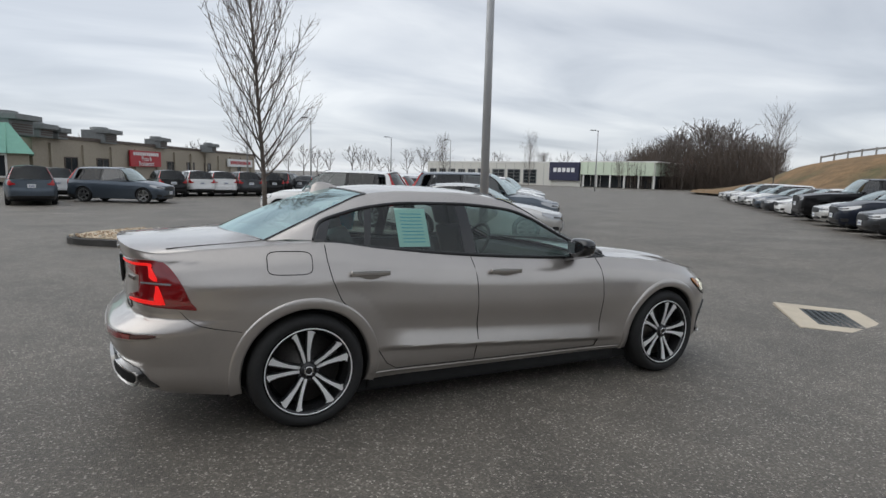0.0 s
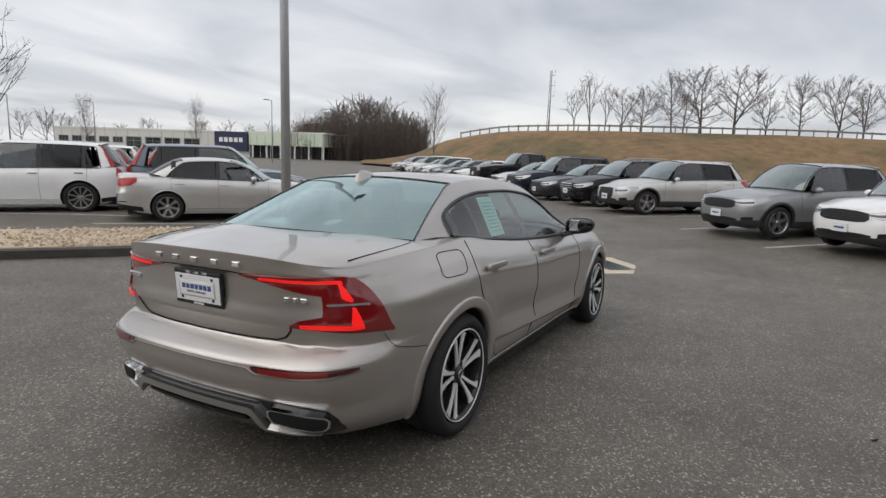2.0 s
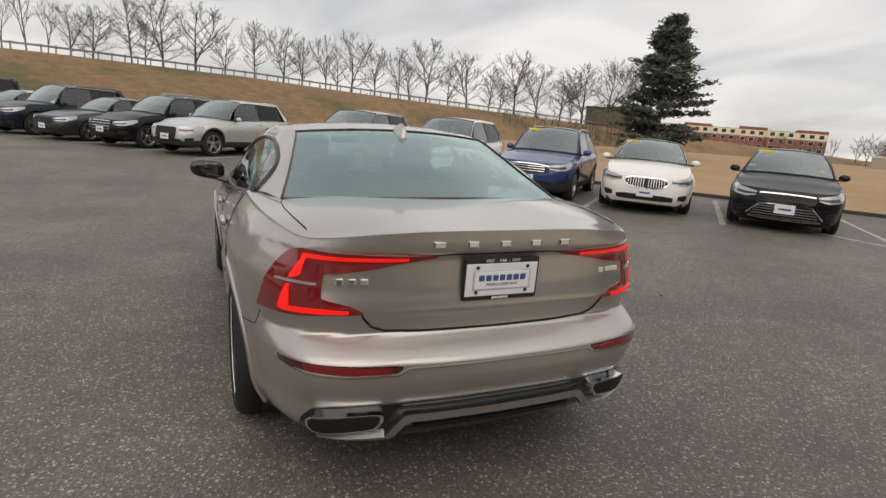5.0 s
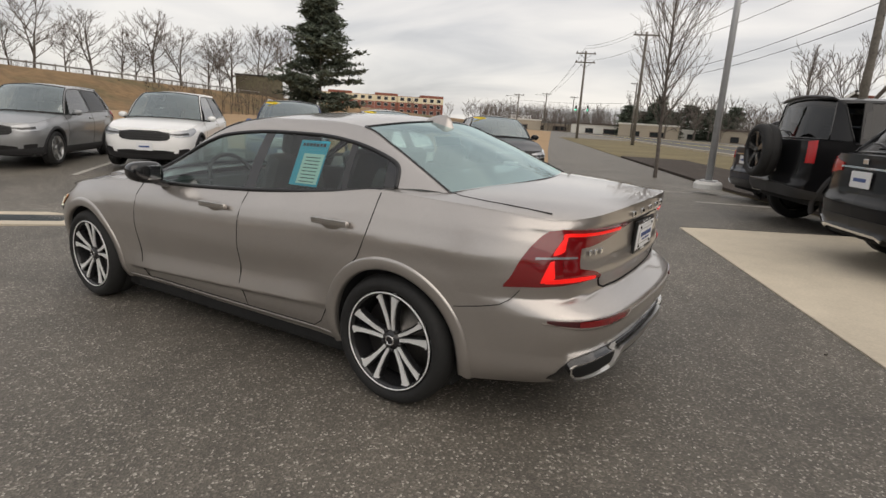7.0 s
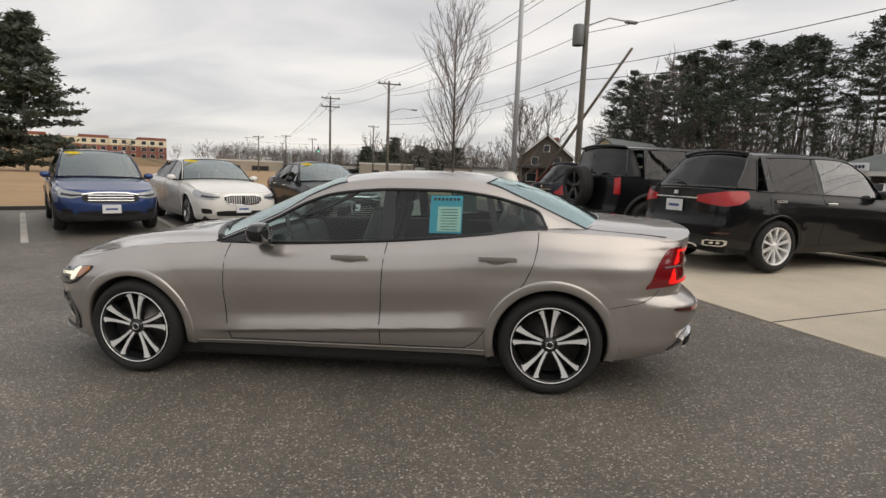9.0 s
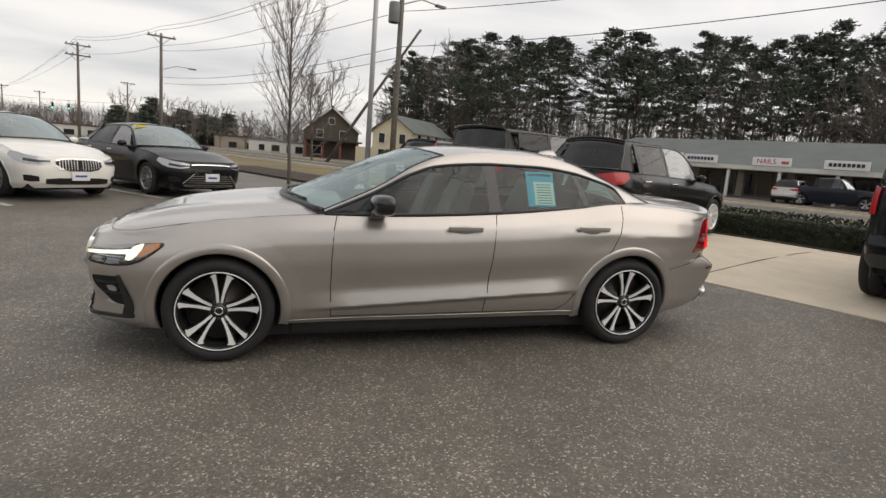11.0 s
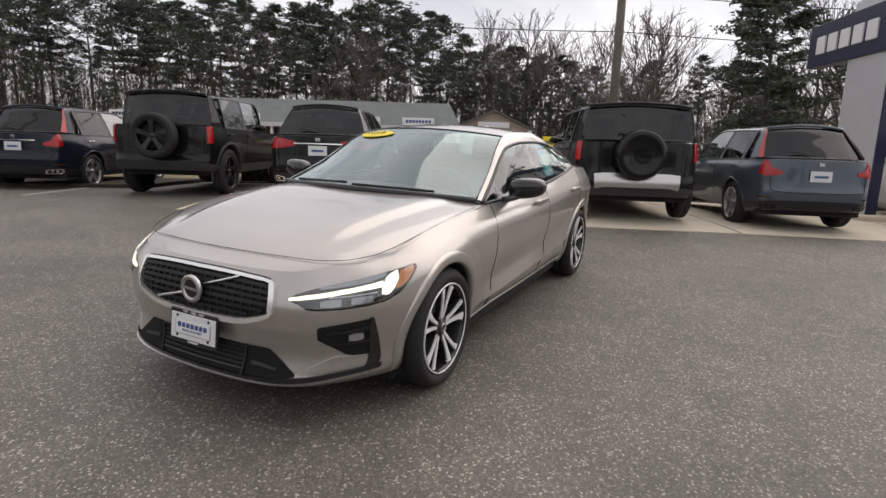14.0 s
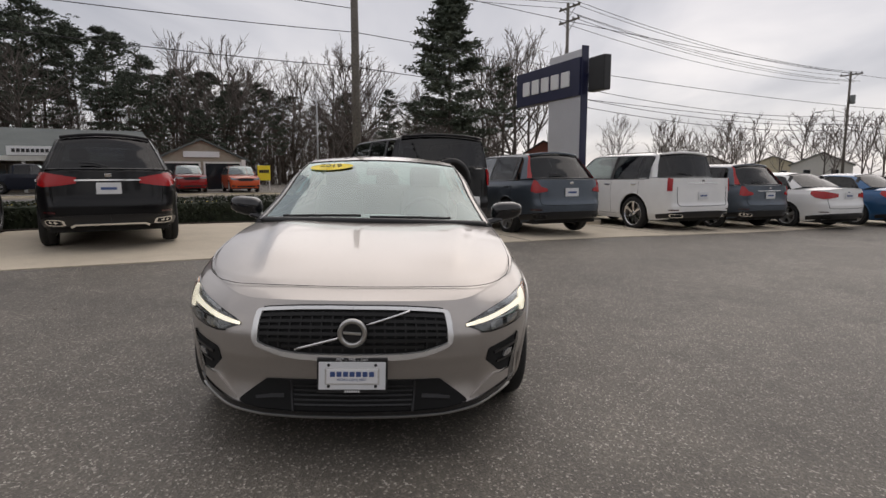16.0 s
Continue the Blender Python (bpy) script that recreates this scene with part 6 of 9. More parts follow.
# ---- the grey-brown saloon in the middle ----
HERO = dict(L=4.77, W=1.85, H=1.425, wb=2.872, xf=2.305, xr=-2.47, tr=0.335, arch=0.370, flare=0.010, fine=0.004)
HERO["plan"] = [(2.305, 0), (2.298, 0.22), (2.274, 0.42), (2.226, 0.585), (2.115, 0.712), (1.985, 0.812), (1.85, 0.876), (1.62, 0.912), (1.2, 0.915), (0.6, 0.915), (0.0, 0.922), (-0.7, 0.925), (-1.4, 0.922), (-1.75, 0.902), (-2.02, 0.864), (-2.19, 0.817), (-2.32, 0.745), (-2.405, 0.61), (-2.45, 0.40), (-2.465, 0.2), (-2.47, 0)]
HERO["side"] = ((0.0, 0.895), (0.07, 0.93), (0.15, 0.952), (0.22, 0.960), (0.30, 0.968), (0.45, 0.985), (0.62, 1.0), (0.74, 0.997), (0.86, 0.975), (1.0, 0.905))
HERO["edge"] = [(-2.47, 0.985), (-2.29, 1.0), (-2.0, 1.03), (-1.6, 1.055), (-1.335, 1.068), (-1.02, 1.032), (-0.375, 0.983), (0.15, 0.958), (0.75, 0.943), (1.1, 0.925), (1.44, 0.893), (1.78, 0.836), (1.96, 0.796), (2.10, 0.764), (2.305, 0.738)]
HERO["bottom"] = [(-2.47, 0.255), (-2.25, 0.235), (-1.85, 0.222), (-1.4, 0.226), (1.4, 0.220), (1.85, 0.205), (2.305, 0.205)]
HERO["nose"] = [(0.18, -0.06), (0.225, -0.006), (0.25, 0.002), (0.285, -0.012), (0.36, -0.030), (0.44, -0.016), (0.50, -0.002), (0.58, 0.0), (0.64, -0.014), (0.70, -0.036), (0.76, -0.066), (0.80, -0.10)]
HERO["tail"] = [(0.20, 0.20), (0.27, 0.10), (0.33, 0.055), (0.40, 0.048), (0.438, 0.030), (0.49, 0.008), (0.53, 0.0), (0.574, -0.001), (0.590, 0.003), (0.602, 0.016), (0.648, 0.092), (0.662, 0.116), (0.676, 0.117), (0.72, 0.106), (0.757, 0.093), (0.775, 0.094), (0.84, 0.102), (0.93, 0.098), (0.956, 0.090), (0.966, 0.080), (1.0, 0.070), (1.045, 0.062)]
HERO["bonnet"] = [(0.6, 1.005), (1.1, 0.984), (1.37, 0.960), (1.72, 0.912), (2.0, 0.850), (2.14, 0.798), (2.25, 0.752)]
HERO["deck"] = [(-2.47, 1.050), (-2.40, 1.054), (-2.28, 1.060), (-2.1, 1.074), (-1.8, 1.095), (-1.3, 1.12)]
HERO["belt"] = [(-1.40, 1.073), (-1.335, 1.068), (-1.02, 1.032), (-0.375, 0.983), (0.15, 0.958), (0.80, 0.943)]
HERO["belt_y"] = [(-1.40, 0.800), (-1.02, 0.822), (-0.375, 0.834), (0.3, 0.832), (0.80, 0.815)]
HERO["stations"] = [
    (0.80, 0.812, 0.950, 0.80, 0.770, 0.968, 1.04, 0.998),
    (0.47, 0.742, 1.088, 0.44, 0.695, 1.125, 0.63, 1.182),
    (0.20, 0.688, 1.222, 0.17, 0.635, 1.280, 0.30, 1.318),
    (0.02, 0.660, 1.276, -0.03, 0.598, 1.350, 0.08, 1.386),
    (-0.38, 0.642, 1.306, -0.38, 0.575, 1.383, -0.38, 1.425),
    (-0.73, 0.642, 1.302, -0.73, 0.568, 1.380, -0.75, 1.421),
    (-1.00, 0.652, 1.274, -1.00, 0.556, 1.352, -1.08, 1.384),
    (-1.20, 0.668, 1.226, -1.22, 0.596, 1.268, -1.32, 1.312),
    (-1.345, 0.708, 1.170, -1.44, 0.650, 1.168, -1.57, 1.215),
    (-1.395, 0.792, 1.076, -1.66, 0.712, 1.068, -1.82, 1.092)]
HERO["glass_at"] = (3, 6)
HERO["windows"] = [("front_window", -0.315, 0.62, "hero_glass", (0.0, -0.16)), ("rear_side_window", -1.06, -0.405, "hero_glass", (0.06, 0.01)), ("quarter_window", -1.33, -1.10, "hero_glass", (0.06, 0.055))]
HERO["seal"], HERO["trim_r"] = 0.006, 0.0125


HERO["cowl_x"], HERO["deck_x"] = 0.68, -1.30


def side_crease(x, z):
    """The ledge low on the doors: a soft hollow that ends in a sharp edge with an undercut below."""
    zc = 0.382 - 0.0535 * x
    d = z - zc
    k = step(-1.10, -0.80, x) * (1 - step(0.55, 1.05, x))
    b = 0.028 * max(0.0, 1 - d / 0.115)**1.25 if d > 0 else 0.028 * max(0.0, 1 + d / 0.030) - 0.012 * (1 - math.exp(-(d / 0.02)**2))
    hollow = -0.012 * math.exp(-((d - 0.135) / 0.085)**2)
    # shoulder line over the rear haunch
    sh = 0.010 * math.exp(-((z - (0.845 + 0.02 * (x + 1.4))) / 0.05)**2) * step(-2.2, -1.9, x) * (1 - step(-1.5, -0.6, x))
    return k * (b + hollow) + sh


HERO["crease"] = side_crease


def bonnet_crease(x, y):
    """Two raised ridges that run back from the nose."""
    w = 0.44 + 0.14 * (2.14 - x)
    d = abs(y) - w
    r = math.exp(-(d / 0.045)**2) if d > 0 else math.exp(-(d / 0.20)**2)
    return 0.019 * r * step(0.75, 1.2, x) * (1 - step(1.75, 2.10, x))


def curve_on(sh, pts, rear=False):
    """Places on the skin through (distance along the outline from the centre, z)."""
    out = []
    for (a0, z0), (a1, z1) in zip(pts, pts[1:]):
        k = max(2, int(math.hypot(a1 - a0, z1 - z0) / 0.04))
        for i in range(k):
            a, z = a0 + (a1 - a0) * i / k, z0 + (z1 - z0) * i / k
            aa = sh.length - abs(a) if rear else abs(a)
            p = sh.point(aa, z)
            out.append((p.x, p.y * (1 if a >= 0 else -1), p.z))
    a, z = pts[-1]
    p = sh.point(sh.length - abs(a) if rear else abs(a), z)
    out.append((p.x, p.y * (1 if a >= 0 else -1), p.z))
    return out


def on_bonnet(sh, x, y):
    c = HERO
    lim = min(x, c["xf"] - 0.36)
    w = sh.point(sh.arc(lim), sh.top(lim)).y
    b = sh.top(x)
    return (x, y, b + (smooth_table(c["bonnet"], x) - b) * max(0.0, 1 - (abs(y) / w)**2.6) + bonnet_crease(x, y))


def on_boot(sh, x, y):
    c = HERO
    lim = max(x, c["xr"] + 0.22)
    w = sh.point(sh.arc(lim), sh.top(lim)).y
    b = sh.top(x)
    return (x, y, b + (smooth_table(c["deck"], x) - b) * max(0.0, 1 - (abs(y) / w)**3.2))


def plate_with_frame(parent, x, z, face, lift=0.0):
    """A dealer's plate in its frame: white card, blue bars for the name, small slogan."""
    s = 1 if face > 0 else -1
    pl = new("number_plate")
    pl.parent = parent
    pl.matrix_basis = pose(x, 0, z, 0, -6 * s if face > 0 else 4, 0 if face > 0 else 180)
    box_part("plate_frame", (0.016, 0.318, 0.164), "trim", pl, (0, 0, -0.082), 0, 0.006)
    box_part("plate_card", (0.010, 0.300, 0.126), "plate_white", pl, (0.006, 0, -0.064), 0, 0.003)
    box_part("card_panel", (0.006, 0.246, 0.078), "silver", pl, (0.010, 0, -0.042), 0, 0.004)
    box_part("card_panel", (0.005, 0.230, 0.068), "sign_white", pl, (0.012, 0, -0.036), 0, 0.003)
    for k in range(7):
        box_part("name_bar", (0.004, 0.0225, 0.023), "plate_blue", pl, (0.0145, -0.087 + 0.029 * k, -0.004), 0, 0.003)
    letters("PEOPLE COME FIRST", 0.0145, pose(0.0155, 0, -0.018, 90, 0, 90), "plate_blue", pl, 0.0005)
    letters("FAST  -  FAIR  -  EASY", 0.0155, pose(0.0088, 0, 0.072, 90, 0, 90), "sign_white", pl, 0.0006)
    for k in range(7):
        box_part("name_bar", (0.003, 0.007, 0.010), "sign_white", pl, (0.0082, -0.03 + 0.010 * k, -0.078), 0, 0.001)
    for y in (-0.105, 0.105):
        for zz in (-0.048, 0.048):
            v, f = lathe([(0.007, 0.0), (0.007, 0.003), (0.004, 0.005), (0.0, 0.005)], 10)
            mesh_object("screw", [(b + 0.011, a + y, c + zz) for a, b, c in v], f, "trim", pl)
    return pl


def oval_ring(cx, z, rx, rz, n=40):
    return [(cx + rx * math.cos(2 * math.pi * k / n), z + rz * math.sin(2 * math.pi * k / n)) for k in range(n)]


def build_hero():
    c = HERO
    car = thing("car", LEAN.copy(), "grey-brown metallic saloon with dark window trim and lit lamps", "car")
    sh = Shell(c, 210, 66)
    sh.build("hero", car, (("rear_door", -1.25, -0.33), ("front_door", -0.33, 0.75)))
    panel_field(sh, 0.94, 0.66, car, "hero", "bonnet", 48, 64, False, bonnet_crease)
    panel_field(sh, 0.90, -1.34, car, "hero", "boot_lid", 40, 56, True)
    c["windows"] += [("pillar_trim", -0.405, -0.315, "gloss_black", (0.01, 0.0)), ("pillar_trim", 0.62, 0.785, "gloss_black", (-0.16, -0.01)), ("pillar_trim", -1.10, -1.06, "gloss_black", (0.055, 0.06)), ("pillar_trim", -1.392, -1.33, "gloss_black", (0.0, 0.06))]
    rows = greenhouse(c, car, "hero", 8, 14, None, "hero_screen", rear_glass="hero_rear")
    for sign in (1, -1):
        for wx in (c["wb"] / 2, -c["wb"] / 2):
            wheel_arch(c, car, sh, "hero", sign, wx, 0.058, True)
            spin = (-5 if wx > 0 else 3) if sign > 0 else (-18 if wx > 0 else 10)
            wheel(car, pose(wx, 0.797 * sign, c["tr"], 0, 0, 0 if sign > 0 else 180) @ pose(0, 0, 0, 0, spin, 0), c["tr"], 0.235, "ten", rim_frac=0.757)
    # underbody hung below the real clearance, to deepen the shade under the car
    box_part("underbody", (3.5, 1.54, 0.22), "under", car, (0.02, 0, 0.118), 0, 0.03)
    # dark boxes added inside the sills, standing in for shade below the doors
    for sign in (1, -1):
        box_part("sill_shade_block", (2.05, 0.10, 0.10), "under", car, (-0.02, 0.74 * sign, 0.142), 0, 0.02)
    S = sh.strip
    # -- front --
    head = [(0.522, 0.634, 0.646), (0.56, 0.622, 0.664), (0.60, 0.606, 0.677), (0.66, 0.600, 0.692), (0.76, 0.600, 0.708), (0.88, 0.606, 0.724), (0.97, 0.618, 0.737), (1.04, 0.646, 0.747), (1.10, 0.688, 0.754), (1.14, 0.722, 0.757), (1.165, 0.746, 0.756)]
    S("headlamp", head, "lamp_dark", car, off=0.003, depth=0.03, n=6)
    S("headlamp_seal", [(a, lo - 0.006, lo + 0.001) for a, lo, hi in head[2:]], "gap", car, off=0.004, depth=0.02, n=1)
    S("lamp_fin", [(0.66, 0.682, 0.690), (0.76, 0.689, 0.706), (0.88, 0.700, 0.722), (0.97, 0.722, 0.735)], "lamp_clear", car, off=0.007, depth=0.01)
    S("lamp_fin", [(0.70, 0.645, 0.650), (0.80, 0.648, 0.653), (0.92, 0.655, 0.660)], "satin", car, off=0.007, depth=0.006, n=1)
    S("lamp_projector", [(0.665, 0.610, 0.634), (0.71, 0.606, 0.640), (0.755, 0.609, 0.640)], "lamp_clear", car, off=0.007, depth=0.01)
    S("lamp_projector", [(0.80, 0.612, 0.640), (0.85, 0.612, 0.644), (0.90, 0.618, 0.644)], "lamp_clear", car, off=0.007, depth=0.01)
    S("running_light", [(0.525, 0.634, 0.646), (0.60, 0.642, 0.660), (0.72, 0.654, 0.673), (0.84, 0.667, 0.687), (0.95, 0.677, 0.702)], "lamp_lit", car, off=0.011, depth=0.012, n=2)
    S("running_light", [(0.945, 0.646, 0.676), (0.968, 0.642, 0.714), (0.985, 0.648, 0.726), (1.008, 0.672, 0.734), (1.03, 0.704, 0.740)], "lamp_lit", car, off=0.012, depth=0.012, n=4)
    S("turn_signal", [(1.02, 0.664, 0.690), (1.05, 0.672, 0.738), (1.10, 0.698, 0.748), (1.14, 0.728, 0.752)], "amber", car, off=0.008, depth=0.01)
    S("headlamp_glass", [(a, lo + 0.004, hi - 0.003) for a, lo, hi in head[1:-1]], "lamp_glass", car, off=0.015, depth=0.004, n=6)
    grille = [(0.0, 0.520, 0.716), (0.12, 0.521, 0.716), (0.25, 0.524, 0.713), (0.32, 0.533, 0.709), (0.40, 0.556, 0.703), (0.432, 0.572, 0.698), (0.447, 0.590, 0.690)]
    S("grille", grille, "gap", car, off=0.002, depth=0.02, n=6)
    for k in range(6):
        cols = []
        for a, lo, hi in grille[:-1]:
            z = 0.548 + (hi - 0.548) * (k + 0.3) / 6
            if z > lo + 0.012:
                cols.append((a, z - 0.008, z + 0.006))
        if len(cols) > 2:
            S("grille_bar", cols, "grille_black", car, off=0.013, depth=0.02, n=2)
    for sign in (1, -1):
        for k in range(1, 9):
            a = 0.048 * k
            lo, hi = [smooth_table([(g[0], g[i]) for g in grille], a) for i in (1, 2)]
            S("grille_bar", [(a - 0.004, lo + 0.01, hi - 0.01), (a + 0.004, lo + 0.01, hi - 0.01)], "grille_black", car, off=0.010, depth=0.012, n=3, only=sign)
    S("grille_surround", [(a, hi + 0.010, hi + 0.019) for a, lo, hi in grille[:-1]], "gloss_black", car, off=0.012, depth=0.03, n=1)
    S("grille_frame", [(a, hi - 0.002, hi + 0.012) for a, lo, hi in grille[:-1]] + [(0.447, 0.688, 0.706)], "bright_trim", car, off=0.018, depth=0.035, n=2)
    S("grille_frame", [(0.0, 0.494, 0.520), (0.15, 0.495, 0.521), (0.25, 0.499, 0.525), (0.32, 0.510, 0.534), (0.40, 0.536, 0.557), (0.437, 0.554, 0.574)], "bright_trim", car, off=0.021, depth=0.04, n=2)
    S("grille_frame", [(0.430, 0.552, 0.704), (0.440, 0.556, 0.708), (0.450, 0.568, 0.706), (0.455, 0.586, 0.694)], "bright_trim", car, off=0.019, depth=0.035, n=4)
    ring = []
    px = sh.point(0, 0.63).x + 0.030
    v, f = lathe([(0.066, 0.0), (0.066, 0.012), (0.060, 0.016), (0.048, 0.016), (0.044, 0.010), (0.044, 0.0)], 40)
    emb = new("emblem")
    emb.parent = car
    emb.matrix_basis = pose(px, 0, 0.626, 0, -4, -90)
    mesh_object("emblem_ring", v, f, "satin", emb)
    v, f = lathe([(0.046, 0.006), (0.0, 0.006)], 32)
    mesh_object("emblem_disc", v, f, "trim", emb)
    box_part("emblem_bar", (0.08, 0.006, 0.012), "satin", emb, (0, 0.011, -0.006), 0, 0.002)
    slash = [((-0.26, 0.545), (-0.06, 0.60)), ((0.06, 0.655), (0.27, 0.715))]
    for (a0, z0), (a1, z1) in slash:
        pts = [(p[0] + 0.021, p[1], p[2]) for p in curve_on(sh, [(-a0, z0), (-a1, z1)])]
        tube_part("emblem_slash", [(x, -y, z) for x, y, z in pts], 0.006, "chrome", car, 6)
    plate_with_frame(car, sh.point(0, 0.50).x + 0.022, 0.428, 1)
    S("lower_intake", [(0.0, 0.240, 0.386), (0.20, 0.241, 0.386), (0.36, 0.244, 0.386), (0.415, 0.247, 0.384), (0.50, 0.256, 0.322), (0.565, 0.266, 0.276)], "gap", car, off=0.006, depth=0.03)
    for z in (0.272, 0.293, 0.314, 0.335, 0.356):
        S("intake_slat", [(0.0, z - 0.004, z + 0.003), (0.15, z - 0.004, z + 0.003), (0.285, z - 0.004, z + 0.003)], "trim", car, off=0.012, depth=0.01, n=1)
    S("intake_divider", [(0.286, 0.250, 0.384), (0.296, 0.250, 0.384)], "trim", car, off=0.016, depth=0.02)
    S("intake_vane", [(0.33, 0.300, 0.318), (0.40, 0.296, 0.312), (0.47, 0.288, 0.300)], "cladding", car, off=0.014, depth=0.02, n=1)
    S("front_splitter", [(0.0, 0.226, 0.247), (0.3, 0.228, 0.249), (0.45, 0.231, 0.252), (0.60, 0.246, 0.268), (0.75, 0.258, 0.281), (0.90, 0.268, 0.292), (0.98, 0.276, 0.298)], "gloss_black", car, off=0.014, depth=0.05, n=2)
    S("splitter_edge", [(0.0, 0.222, 0.228), (0.3, 0.224, 0.230), (0.45, 0.227, 0.233), (0.60, 0.241, 0.247), (0.75, 0.252, 0.258), (0.92, 0.264, 0.270)], "satin", car, off=0.020, depth=0.02, n=1)
    pocket = [(0.655, 0.452, 0.508), (0.668, 0.442, 0.516), (0.78, 0.364, 0.526), (0.82, 0.352, 0.530), (0.90, 0.350, 0.538)]
    S("fog_pocket", pocket, "gap", car, off=0.003, depth=0.02)
    S("pocket_frame", [(0.895, 0.292, 0.548), (0.912, 0.292, 0.545), (0.928, 0.292, 0.505), (0.950, 0.292, 0.400), (0.965, 0.292, 0.33)], "gloss_black", car, off=0.010, depth=0.03)
    S("bumper_blade", [(0.585, 0.276, 0.286), (0.66, 0.284, 0.330), (0.74, 0.290, 0.358), (0.80, 0.296, 0.348), (0.893, 0.302, 0.346)], "hero", car, off=0.010, depth=0.03)
    S("pocket_slat", [(0.70, 0.480, 0.492), (0.80, 0.484, 0.498), (0.893, 0.490, 0.506)], "trim", car, off=0.012, depth=0.012, n=1)
    S("pocket_slat", [(0.74, 0.420, 0.430), (0.82, 0.420, 0.432), (0.893, 0.424, 0.438)], "trim", car, off=0.012, depth=0.012, n=1)
    S("fog_lamp", [(0.795, 0.440, 0.470), (0.83, 0.436, 0.476), (0.865, 0.442, 0.472)], "lamp_clear", car, off=0.012, depth=0.01)
    # -- rear --
    arm = [(0.268, 0.950, 0.956), (0.32, 0.940, 0.959), (0.40, 0.926, 0.961), (0.50, 0.906, 0.963), (0.60, 0.890, 0.965), (0.668, 0.884, 0.966)]
    S("tail_lamp", arm, "dark_red_lens", car, rear=True, off=0.006, depth=0.02)
    outer = [(0.668, 0.738, 0.966), (0.74, 0.730, 0.968), (0.80, 0.726, 0.968), (0.85, 0.722, 0.960), (0.90, 0.720, 0.895), (0.96, 0.717, 0.806), (1.015, 0.714, 0.728)]
    S("tail_lamp", outer, "dark_red_lens", car, rear=True, off=0.006, depth=0.02, n=8)
    S("tail_lamp", [(0.520, 0.744, 0.752), (0.57, 0.742, 0.776), (0.640, 0.740, 0.790), (0.668, 0.738, 0.798)], "dark_red_lens", car, rear=True, off=0.006, depth=0.02)
    S("light_bar", [(0.375, 0.938, 0.949), (0.52, 0.936, 0.949), (0.64, 0.936, 0.950), (0.74, 0.936, 0.953), (0.775, 0.934, 0.950)], "red_lit", car, rear=True, off=0.010, depth=0.008, n=1)
    S("light_bar", [(0.750, 0.878, 0.947), (0.764, 0.868, 0.944), (0.784, 0.861, 0.902), (0.800, 0.859, 0.872)], "red_lit", car, rear=True, off=0.010, depth=0.008, n=4)
    S("light_bar", [(0.792, 0.765, 0.838), (0.807, 0.752, 0.834), (0.832, 0.745, 0.790), (0.848, 0.742, 0.754)], "red_lit", car, rear=True, off=0.010, depth=0.008, n=4)
    S("light_bar", [(0.57, 0.747, 0.757), (0.66, 0.746, 0.761), (0.74, 0.744, 0.761), (0.83, 0.741, 0.756)], "red_lit", car, rear=True, off=0.0105, depth=0.008, n=1)
    S("reversing_strip", [(0.685, 0.844, 0.852), (0.77, 0.845, 0.854), (0.872, 0.842, 0.851)], "lamp_clear", car, rear=True, off=0.011, depth=0.006, n=1)
    S("lamp_core", [(0.69, 0.770, 0.836), (0.72, 0.769, 0.838), (0.75, 0.769, 0.839)], "lamp_core_red", car, rear=True, off=0.008, depth=0.006)
    S("lamp_core", [(0.69, 0.862, 0.920), (0.72, 0.862, 0.922), (0.74, 0.862, 0.924)], "lamp_core_red", car, rear=True, off=0.008, depth=0.006)
    for sign in (1, -1):
        gp = [(0.0, 0.666), (0.30, 0.668), (0.44, 0.674), (0.485, 0.690), (0.515, 0.725), (0.522, 0.742)]
        tube_part("panel_gap", [(x, y * sign, z) for x, y, z in curve_on(sh, gp, True)], 0.005, "gap", car, 6)
        tube_part("panel_gap", [(x, y * sign, z) for x, y, z in curve_on(sh, [(0.0, 0.962), (0.2, 0.961), (0.30, 0.956)], True)], 0.004, "gap", car, 6)
        tube_part("panel_gap", [on_boot(sh, x, y * sign) for x, y in ((-2.16, 0.690), (-2.0, 0.712), (-1.85, 0.725), (-1.72, 0.722), (-1.66, 0.70))], 0.0025, "gap", car, 6)
        tube_part("panel_gap", [on_bonnet(sh, x, y * sign) for x, y in ((2.145, 0.0), (2.143, 0.12), (2.137, 0.24), (2.126, 0.36), (2.116, 0.43), (2.104, 0.50), (2.088, 0.56), (2.062, 0.61), (2.026, 0.66), (1.98, 0.700))], 0.0016, "gap", car, 6)
        tube_part("panel_gap", [on_bonnet(sh, x, y * sign) for x, y in ((1.98, 0.700), (1.90, 0.752), (1.80, 0.785), (1.65, 0.806), (1.45, 0.816), (1.2, 0.818), (1.0, 0.816), (0.84, 0.812))], 0.0018, "gap", car, 6)
    S("bumper_step", [(0.0, 0.569, 0.574), (0.36, 0.569, 0.574), (0.39, 0.567, 0.572), (0.425, 0.546, 0.551), (0.60, 0.541, 0.546), (0.75, 0.544, 0.549), (0.92, 0.568, 0.572)], "satin_body", car, rear=True, off=0.006, depth=0.02, n=1)
    S("reflector", [(0.41, 0.572, 0.582), (0.43, 0.558, 0.584), (0.60, 0.554, 0.585), (0.75, 0.557, 0.586), (0.86, 0.566, 0.586), (0.90, 0.574, 0.585)], "reflector_red", car, rear=True, off=0.004, depth=0.02)
    S("reflector_core", [(0.45, 0.556, 0.578), (0.60, 0.552, 0.580), (0.76, 0.558, 0.582)], "dark_red_lens", car, rear=True, off=0.006, depth=0.01, n=2)
